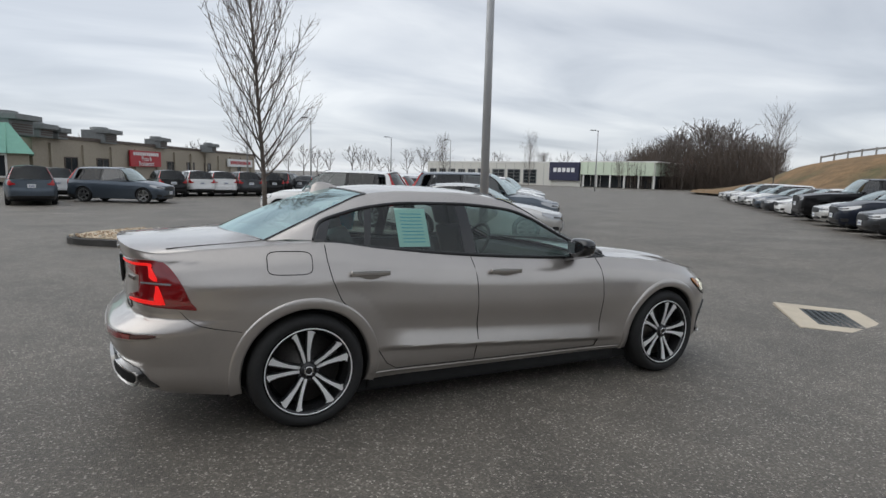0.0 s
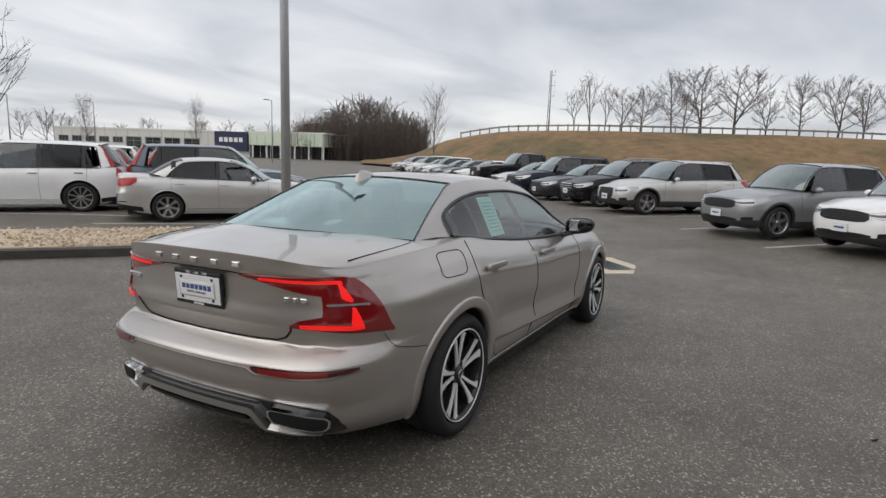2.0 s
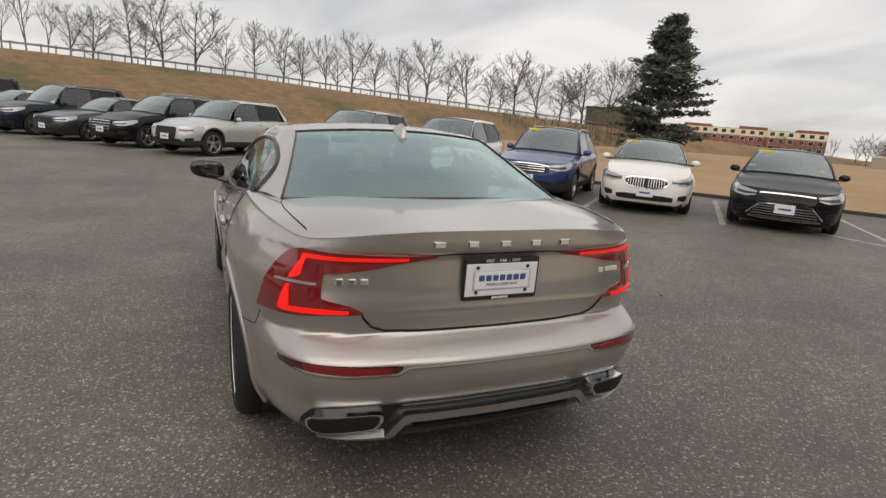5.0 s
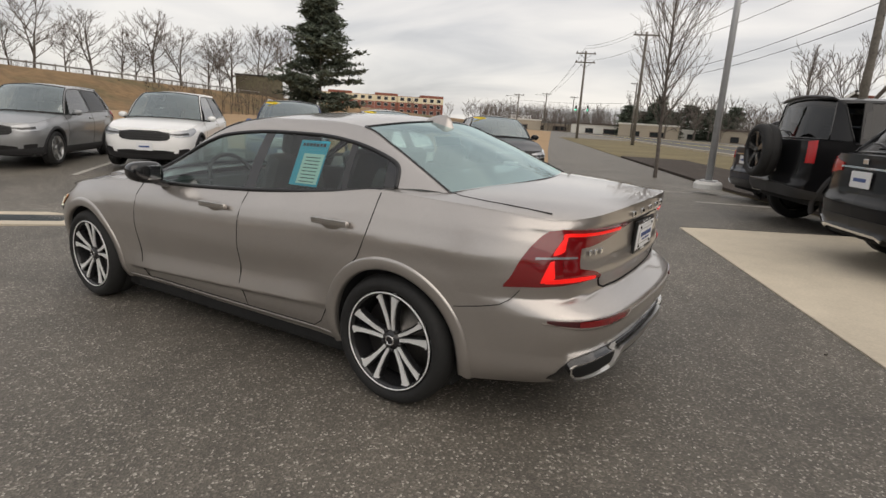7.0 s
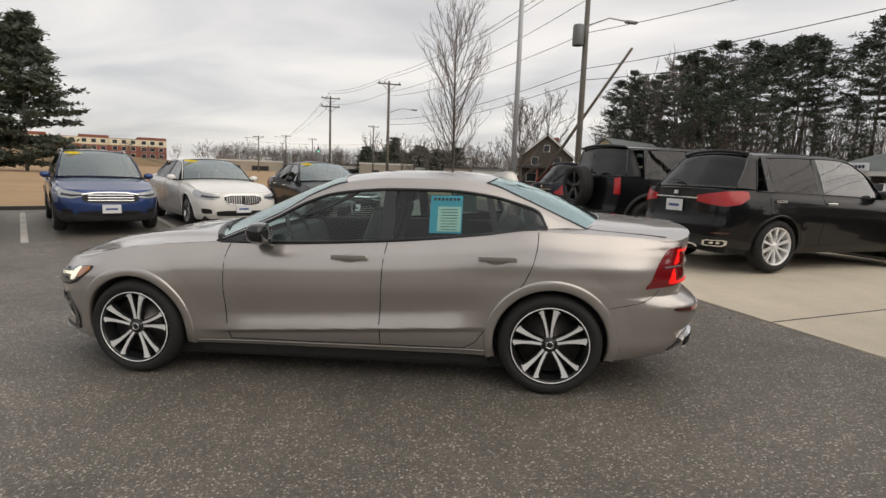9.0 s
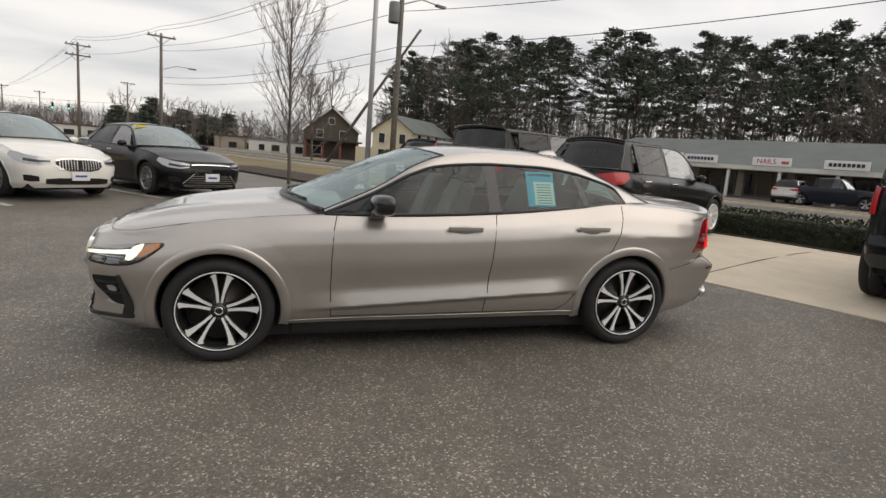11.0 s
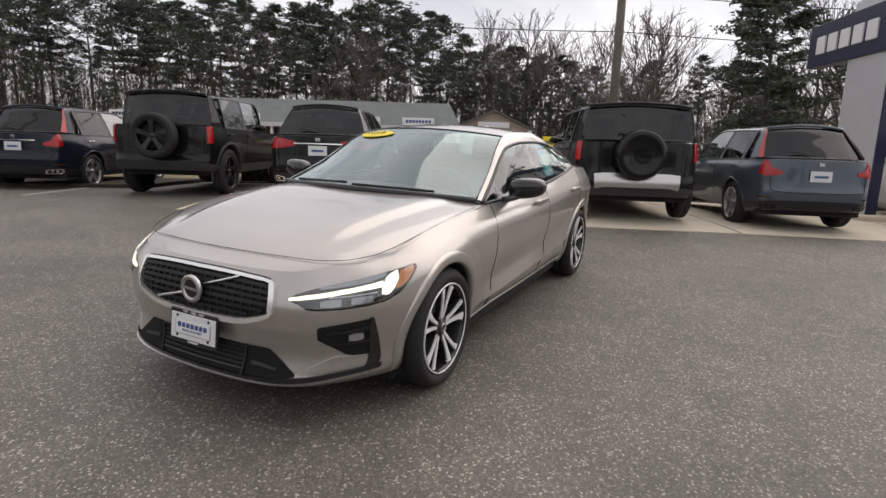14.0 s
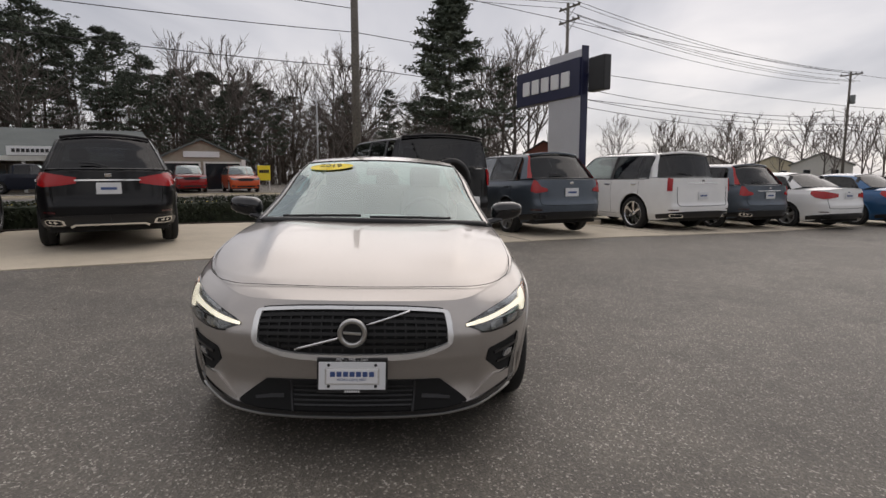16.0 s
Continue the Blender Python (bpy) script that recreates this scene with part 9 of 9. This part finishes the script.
# houses along the road
x, y = polar(E11, -94.6, 84)
g = gable_house("house", x, y, 178, 7.6, 12, 4.2, 3.2, "brown_siding", "dark_roof", "dark timbered house with steep gable and white trim", [(-1.6, 3.0, 0.9, 1.1), (1.6, 3.0, 0.9, 1.1), (0, 4.9, 0.8, 0.9), (-2.0, 0.6, 1.4, 1.2)], True)
for s in (1, -1):
    p = bmesh.new()
    box(p, (0.24, 0.1, 5.2), pose(s * 4.1, -0.42, 3.9, 0, -s * 50, 0), 0)
    part("barge_board", p, "white_trim", g)
box_part("porch", (8.4, 2.2, 0.2), "dark_roof", g, (0, -1.1, 2.5), 0, 0.02)
for s in (-3.6, -1.2, 1.2, 3.6):
    box_part("porch_post", (0.25, 0.25, 2.5), "brick", g, (s, -1.9, 0), 0, 0.02)
side_windows(g, 12, 7.6, 4, 1, n=3)
x, y = polar(E11, -100.5, 66)
g = gable_house("house", x, y, 143, 5.0, 11.5, 4.0, 1.7, "cream", "grey_roof", "cream painted house with a grey gabled roof", [(-1.3, 2.6, 0.8, 1.1), (1.3, 2.6, 0.8, 1.1), (-1.3, 0.7, 0.8, 1.2), (1.3, 0.7, 0.8, 1.2)])
side_windows(g, 11.5, 5.0, 4, -1, zs=(0.7, 2.5), n=4)
side_windows(g, 11.5, 5.0, 4, 1, zs=(0.7, 2.5), n=4)
box_part("shed", (2.2, 4.5, 2.0), "cream", g, (-3.6, 2.3, 0), 0, 0.02)
x, y = polar(E11, -105.2, 82)
g = gable_house("house", x, y, 150, 5.0, 8, 2.8, 1.6, "cream", "grey_roof", "low cream annexe behind the painted house", [(0, 0.8, 1.0, 1.2)])
x, y = polar(E16, -173.6, 96)
g = gable_house("tower_house", x, y, 92, 6.0, 8, 7.4, 1.6, "brown_siding", "dark_roof", "tall brown three-storey house among bare trees", [(-1.3, 5.2, 1.1, 1.3), (1.3, 5.2, 1.1, 1.3), (-1.3, 2.6, 1.1, 1.3), (1.3, 2.6, 1.1, 1.3)])
x, y = polar(E16, 167.0, 62)
g = gable_house("house", x, y, 70, 6.5, 9, 2.8, 2.0, "brick", "dark_roof", "red brick house with a dark roof", [(-1.6, 1.0, 1.1, 1.2), (1.6, 1.0, 1.1, 1.2)])
for az, d, w, col, rf in ((152, 110, 8, "stucco_white", "dark_roof"), (147, 120, 9, "cream", "grey_roof"), (143.5, 105, 8, "stucco_white", "grey_roof"), (157.5, 96, 7, "brown_siding", "dark_roof")):
    x, y = polar(E16, az, d)
    gable_house("house", x, y, az - 90, w, 8, 2.8, 1.8, col, rf, "small house far along the street", [(-1.8, 0.9, 1.0, 1.2), (1.8, 0.9, 1.0, 1.2)])
# low shops far down the road
for az, d, w, h, col in ((-62, 150, 16, 3.6, "beige_wall"), (-66.5, 160, 14, 3.2, "beige_wall"), (-71, 150, 15, 3.4, "stucco_white"), (-75.5, 140, 13, 4.0, "beige_wall"), (-80, 150, 16, 3.2, "stucco_white"), (-84, 130, 12, 3.6, "beige_wall"), (-87, 118, 8, 3.2, "stucco_white"), (-89.8, 105, 5, 3.0, "stucco_white")):
    x, y = polar(E11, az, d)
    ob = flat_block("roadside_shop", x, y, az + 90 + 180, w, 9, h * 0.85, col, ("tan_band", "stucco_white", "hvac")[int(w) % 3], "low flat-roofed shop far down the road")
    for k in range(2):
        window_part(ob, (w * (0.3 + 0.36 * k), 0, 0.3), w / 8 * (1 + k), 1.1, "tan_band")
# long brick apartment building beyond the field
x, y = polar(E4, -45.2, 300)
ob = thing("apartment_building", pose(x, y, -1.0, 0, 0, 40), "long four-storey red brick apartment building far off", "building")
for k in range(-1, 5):
    box_part("top_storey", (11.7, 14.1, 2.9), "cream", ob, (-5.9 - 11.7 * k, -7 + (1.2 if k % 2 else 0), 9.4), 0, 0)
    box_part("wall", (11.6, 14, 12.5 if k % 2 else 13.6), "brick", ob, (-5.9 - 11.7 * k, -7 + (1.2 if k % 2 else 0), 0), 0, 0)
    for s in range(4):
        for j in range(3):
            win = window_part(ob, (0, 0, 0), 1.9, 1.7)
            win.matrix_basis = pose(-9.4 - 11.7 * k + 3.6 * j, (1.2 if k % 2 else 0) + 0.02, 1.2 + 3.0 * s, 0, 0, 180)

# low olive block on the embankment, half hidden by the evergreen
x, y = polar(E4, -38.4, 133)
ob = thing("embankment_building", pose(x, y, 3.4, 0, 0, 52), "low windowless olive-brown block building on the embankment", "building")
box_part("wall", (9.4, 7.0, 4.4), "olive_wall", ob, (0, 0, 0), 0, 0)
box_part("roof_edge", (9.7, 7.3, 0.3), "dark_roof", ob, (0, 0, 4.4), 0, 0.02)
for k in range(4):
    box_part("pilaster", (0.35, 7.2, 4.3), "olive_wall", ob, (-3.9 + 2.6 * k, 0, 0), 0, 0)


# ---- poles and wires ----
def utility_pole(x, y, h, rz, label, arms=2, lamp=False, transformer=False, r=0.16):
    ob = thing("utility_pole", pose(x, y, -0.1, 0, 0, rz), label, "utility pole")
    tube_part("pole", [(0, 0, 0), (0, 0, h * 0.5), (0, 0, h)], [r, r * 0.85, r * 0.68], "wood_pole", ob, 10)
    for k in range(arms):
        z = h - 0.35 - 1.0 * k
        box_part("cross_arm", (2.3, 0.1, 0.13), "wood_pole", ob, (0, 0.14, z), 0, 0.01)
        for s in (-1.0, 0.45, 1.0):
            v, f = lathe([(0.05, 0), (0.07, 0.05), (0.05, 0.10), (0.065, 0.14), (0, 0.18)], 8)
            mesh_object("insulator", [(a + s, 0.14 + c, b + z + 0.13) for a, b, c in v], f, "hvac", ob)
        for s in (-0.7, 0.7):
            tube_part("arm_brace", [(s, 0.14, z), (0, 0.14, z - 0.6)], 0.025, "hvac", ob, 5)
    if transformer:
        v, f = lathe([(0.24, 0), (0.26, 0.05), (0.26, 0.85), (0.22, 0.92), (0, 0.95)], 18)
        mesh_object("transformer", [(a + 0.40, c, b + h - 3.4) for a, b, c in v], f, "hvac", ob)
    if lamp:
        tube_part("lamp_arm", [(0, 0, h - lamp[1]), (lamp[0] * 0.5, 0, h - lamp[1] + 0.5), (lamp[0], 0, h - lamp[1] + 0.45)], 0.035, "pole", ob, 6)
        box_part("lamp_head", (0.6, 0.22, 0.12), "hvac", ob, (lamp[0], 0, h - lamp[1] + 0.38), 0, 0.03)
    return ob


def cable(a, b, sag, r=0.014, label="black overhead cable between poles"):
    a, b = Vector(a), Vector(b)
    pts = [a.lerp(b, k / 14) - Vector((0, 0, sag * 4 * (k / 14) * (1 - k / 14))) for k in range(15)]
    tagged(tube_part("cable", pts, r, "cable", None, 5), label, "cable")


UA, P2, PB, PC = (-4.1, -23.2), (-16.2, -1.7), (11.3, -51.0), (21.6, -64.5)
PS, PR = (-39.6, 12.2), (-55.9, 47.7)
utility_pole(*UA, 10.9, 26, "tall timber utility pole with a transformer", 1, (-2.4, 2.5), True)
utility_pole(*P2, 11.0, 26, "weathered timber utility pole at the roadside", 0, False, False, 0.17)
utility_pole(*PB, 10.1, 26, "timber utility pole with cross arms", 1, (-2.6, 3.0))
utility_pole(*PC, 10.3, 26, "timber utility pole with cross arms", 2)
utility_pole(*PS, 14.3, 26, "timber utility pole with cross arms beyond the road", 2)
utility_pole(*PR, 12.4, 26, "timber utility pole with lamp beyond the road", 1, (-3.0, 4.4), True)
for az, d, h in ((-77, 118, 10.5), (-68.4, 150, 9.5), (-66.0, 130, 8.0), (-70.8, 170, 10)):
    utility_pole(*polar(E11, az, d), h, 26, "far timber utility pole along the road", 1, (2.5, 1.0) if az > -69 else False)
x, y = polar(E16, -170.8, 58)
tagged(tube_part("flagpole", [(x, y, 0), (x, y, 11.0)], [0.09, 0.05], "pole", None, 8), "thin bare metal pole before the pines", "pole")
tagged(tube_part("leaning_pole", [(-3.0, -52.5, -0.1), (-7.1, -51.5, 6.6), (-11.2, -50.5, 13.2)], [0.17, 0.15, 0.12], "bark", None, 9), "dark leaning timber pole across the road", "pole")
for z0, z1, z2 in ((8.0, 8.3, 8.6), (6.4, 6.3, 6.4), (5.9, 5.1, 5.9)):
    cable((*UA, z0), (*P2, z1 - (1.2 if z0 > 7 else 0)), 0.35)
    cable((*UA, z0), (*PB, z2), 0.6)
    cable((*P2, z1), (*along(15.5, 62), z1), 0.7)
for dz in (10.9, 11.2, 9.6):
    cable((*UA, dz - 0.1), (*PB, dz - 0.6), 0.7)
    cable((*PB, dz - 0.6), (*PC, dz - 0.4), 0.4)
    cable((*PC, dz - 0.4), (*polar(E11, -68.4, 150), 9.0), 0.8)
cable((*UA, 11.0), (*along(31, -8), 11.6), 0.5)
for o in (-1.0, 0.45, 1.0):
    for z in (14.1, 13.1):
        cable((PS[0] + o * 0.9, PS[1] + o * 0.43, z), (PR[0] + o * 0.9, PR[1] + o * 0.43, 12.1 if z > 14 else 11.2), 0.9, 0.02)
    cable((PS[0] + o * 0.9, PS[1] + o * 0.43, 14.1), (*along(31, -20), 13.5), 0.9, 0.02)
for z in (8.2, 7.4, 6.8):
    cable((*PS, z), (*PR, z - 0.6), 0.8, 0.025)
    cable((*PR, z - 0.6), (*along(31, 190), z - 0.4), 1.0, 0.03)
# traffic signals on a span wire over the far crossing
W1, W2 = polar(E11, -77, 118), polar(E11, -66.0, 130)
cable((*W1, 6.6), (*W2, 6.6), 0.35, 0.02, "span wire that carries traffic signals")
for az in (-71.9, -73.0):
    f = (-77 - az) / -11.0
    x, y = W1[0] + (W2[0] - W1[0]) * f, W1[1] + (W2[1] - W1[1]) * f
    sig = thing("traffic_signal", pose(x, y, 4.75, 0, 0, az - 90), "black hanging traffic signal head showing green", "traffic signal", "signals over the crossing")
    box_part("housing", (0.36, 0.22, 1.05), "trim", sig, (0, 0, 0), 0, 0.03)
    tube_part("hanger", [(0, 0, 1.05), (0, 0, 1.62)], 0.03, "trim", sig, 6)
    for j, mt in enumerate(("signal_green", "dark_glass", "dark_glass")):
        v, q = lathe([(0.13, 0), (0.12, 0.03), (0, 0.05)], 12)
        mesh_object("lens", [(a, -0.11 - b, 0.19 + 0.33 * j + c) for a, b, c in v], q, mt, sig)
        box_part("visor", (0.30, 0.22, 0.02), "trim", sig, (0, -0.21, 0.33 + 0.33 * j), 0, 0)
# lattice mast on the embankment
p = hill_point(17.4, 1.3)
mast = thing("lattice_mast", pose(p.x, p.y, p.z), "slim steel lattice mast on the embankment", "mast")
for k in range(3):
    t = 2.1 * k
    tube_part("mast_leg", [(0.22 * math.cos(t), 0.22 * math.sin(t), 0), (0.12 * math.cos(t), 0.12 * math.sin(t), 8.6)], 0.05, "pole", mast, 5)
for k in range(12):
    tube_part("mast_brace", [(0.2 * (-1)**k, 0.1, 0.7 * k), (-0.2 * (-1)**k, -0.1, 0.7 * k + 0.7)], 0.03, "pole", mast, 4)
for k, z in enumerate((5.2, 6.6, 8.0)):
    tube_part("antenna", [(0, 0, z), (0.5, -0.4, z), (0.5, -0.4, z + 0.7)], 0.04, "pole", mast, 5)


# ---- roadside: hedge, markers, pylon sign ----
def build_hedge():
    ob = thing("hedge", pose(0, 0, 0), "clipped dark green hedge along the display pavement", "hedge")
    rz = math.degrees(math.atan2(0.9, -0.436))
    x, y = along(10.2, 10.5)
    box_part("core", (31.6, 0.7, 0.62), "hedge", ob, (x, y, 0.03), rz, 0.12)
    r = random.Random(17)
    vs, fs = [], []
    for _ in range(26000):
        u = r.uniform(-5.5, 26.5)
        w = r.uniform(-0.45, 0.45)
        z = 0.05 + 0.72 * r.random()**0.5
        if abs(w) < 0.33 and z < 0.62:
            w = math.copysign(r.uniform(0.33, 0.47), w)
        w += 0.05 * noise.noise(Vector((u * 0.8, z, 0)))
        z *= 1 + 0.10 * noise.noise(Vector((u * 0.6, 3, 0)))
        px, py = along(10.2 + w, u)
        q = Vector((px, py, z))
        a = Vector((r.gauss(0, 1), r.gauss(0, 1), r.gauss(0, 1))).normalized() * r.uniform(0.03, 0.06)
        b = a.cross(Vector((r.gauss(0, 1), r.gauss(0, 1), r.gauss(0, 1)))).normalized() * 0.022
        fs.append((len(vs), len(vs) + 1, len(vs) + 2, len(vs) + 3))
        vs += [q - a, q + b, q + a, q - b]
    ob2 = mesh_object("leaves", vs, fs, "hedge", ob, False)


build_hedge()
for x, y in ((-8.4, -5.7), (-9.3, -3.9), (-11.6, 0.4)):
    mk = thing("marker_sign", pose(x, y, ground_z(x, y), 0, 0, 116), "small white marker sign on a short stake", "sign")
    box_part("stake", (0.05, 0.03, 0.42), "white_trim", mk, (0, 0, 0), 0, 0.004)
    box_part("panel", (0.34, 0.025, 0.15), "sign_white", mk, (0, -0.03, 0.30), 0, 0.006)
    name_bars(mk, 0, -0.05, 0.35, 0.26, 0.03, 5, "cladding")
    v, f = lathe([(0.09, 0), (0.10, 0.04), (0, 0.05)], 10)
    mesh_object("foot", [(a, c, b) for a, b, c in v], f, "concrete", mk)
x, y = polar((0.54, 4.73), -126.9, 38.3)
ts = thing("tenant_sign", pose(x, y, 0.05, 0, 0, -40), "tall narrow white tenant sign beyond the road", "sign")
box_part("plinth", (0.9, 0.4, 0.35), "concrete", ts, (0, 0, 0), 0, 0.02)
box_part("board", (0.74, 0.22, 2.45), "sign_white", ts, (0, 0, 0.35), 0, 0.02)
for k in range(5):
    box_part("name_bar", (0.5, 0.02, 0.13), "cladding", ts, (0, -0.12, 0.95 + 0.36 * k), 0, 0)
    box_part("name_bar", (0.5, 0.02, 0.13), "cladding", ts, (0, 0.12, 0.95 + 0.36 * k), 0, 0)


def build_pylon():
    """Roadside pylon: silver slab, navy crosspiece with a name, dark edge mast and a second board."""
    ob = thing("pylon_sign", pose(-10.1, 4.8, ground_z(-10.1, 4.8), 0, 0, 201), "silver roadside pylon with a navy name panel", "sign")
    box_part("slab", (1.45, 0.18, 4.5), "sign_silver", ob, (0.80, 0, 0.05), 0, 0.03)
    box_part("edge_mast", (0.05, 0.20, 4.62), "sign_blue", ob, (0.045, 0, 0.0), 0, 0.01)
    box_part("foot", (2.4, 0.8, 0.12), "concrete", ob, (0.9, 0, 0), 0, 0.02)
    pn = new("name_panel")
    pn.parent = ob
    box_part("panel", (3.1, 0.30, 0.98), "sign_blue", pn, (1.62, 0, 3.36), 0, 0.02)
    for s in (1, -1):
        for k in range(5):
            box_part("name_bar", (0.36, 0.03, 0.40), "sign_white", pn, (0.66 + 0.48 * k, 0.165 * s, 3.64), 0, 0.03)
    bd = new("second_board")
    bd.parent = ob
    box_part("board", (0.62, 0.22, 0.86), "trim", bd, (-0.42, -0.1, 3.42), 0, 0.03)
    box_part("board_arm", (0.16, 0.1, 0.12), "sign_blue", bd, (-0.06, -0.1, 3.8), 0, 0.01)


build_pylon()

# box truck far along the road
x, y = polar(E11, -65.4, 165)
bt = thing("box_truck", pose(x, y, 0, 0, 0, 25), "white box truck with a red cab far along the road", "truck")
box_part("cargo_box", (6.0, 2.4, 2.9), "white", bt, (-1.6, 0, 1.0), 0, 0.06)
box_part("chassis", (8.6, 1.0, 0.35), "under", bt, (0, 0, 0.6), 0, 0.03)
cab = bmesh.new()
box(cab, (2.2, 2.3, 2.1), pose(2.75, 0, 0.75), 0.12, (0.72, 0.9))
part("cab", cab, "red", bt)
box_part("cab_window", (0.9, 2.24, 0.6), "dark_window", bt, (2.85, 0, 1.95), 0, 0.03)
for wx in (2.7, -2.2, -3.3):
    for sign in (1, -1):
        wheel(bt, pose(wx, 1.0 * sign, 0.48, 0, 0, 0 if sign > 0 else 180), 0.48, 0.28, "5", mats=("alloy", "alloy"), far=True)

# vehicles before the shop row
for u, w, sp, col, head, nm, label in ((-7.2, 41.5, PICKUP, "navy", 116, "pickup", "dark pickup parked before the shop row"), (-10.0, 42.5, SUV, "silver", 206, "suv", "silver crossover parked before the shop row"), (-3.4, 42.3, SUV, "white", 26, "suv", "white crossover parked before the shop row"), (2.0, 40.5, PICKUP, "red", 26, "pickup", "red pickup parked before the pavilion"), (5.4, 39.5, FULL, "orange", 26, "van", "orange van parked before the pavilion"), (-18, 41.5, SEDAN, "dark_grey", 206, "car", "dark saloon parked before the shop row"), (-23, 41.5, SUV, "grey", 206, "suv", "grey crossover parked before the shop row")):
    x, y = along(w, u)
    build_car(nm, sp, col, parked(x, y, head), label, "5", plate=False, far=True)
x, y = along(43.2, 7.9)
yb = thing("notice_board", pose(x, y, 0, 0, 0, 116), "yellow notice board beside the shop row", "sign")
box_part("board", (1.0, 0.1, 1.2), "yellow", yb, (0, 0, 0.9), 0, 0.01)
for s in (-0.4, 0.4):
    box_part("post", (0.1, 0.1, 0.95), "white_trim", yb, (s, 0, 0), 0, 0.01)
name_bars(yb, 0, -0.07, 1.5, 0.8, 0.25, 5, "ink")

# small dead leaves and grit on the asphalt
rl = random.Random(77)
for x, y in ((-0.3, -2.9), (2.9, -3.4), (3.6, 2.9), (5.9, 1.4), (-3.3, -1.2), (-5.2, 1.9), (1.6, 3.4), (6.8, -2.6), (7.6, 2.1), (4.9, -3.6)):
    bm = bmesh.new()
    a = rl.uniform(0.012, 0.022)
    ring = [bm.verts.new((a * math.cos(t) * (1 + 0.3 * math.cos(2 * t)), 0.6 * a * math.sin(t), 0.006 + 0.006 * math.cos(2 * t))) for t in [k * math.pi / 5 for k in range(10)]]
    bm.faces.new(ring)
    bmesh.ops.solidify(bm, geom=bm.faces[:], thickness=0.002)
    lf = part("dead_leaf", bm, "mulch")
    lf.matrix_basis = pose(x, y, ground_z(x, y), 0, 0, rl.uniform(0, 360))
    tagged(lf, "small curled dead leaf lying on the asphalt", "leaf", "leaves on the asphalt")
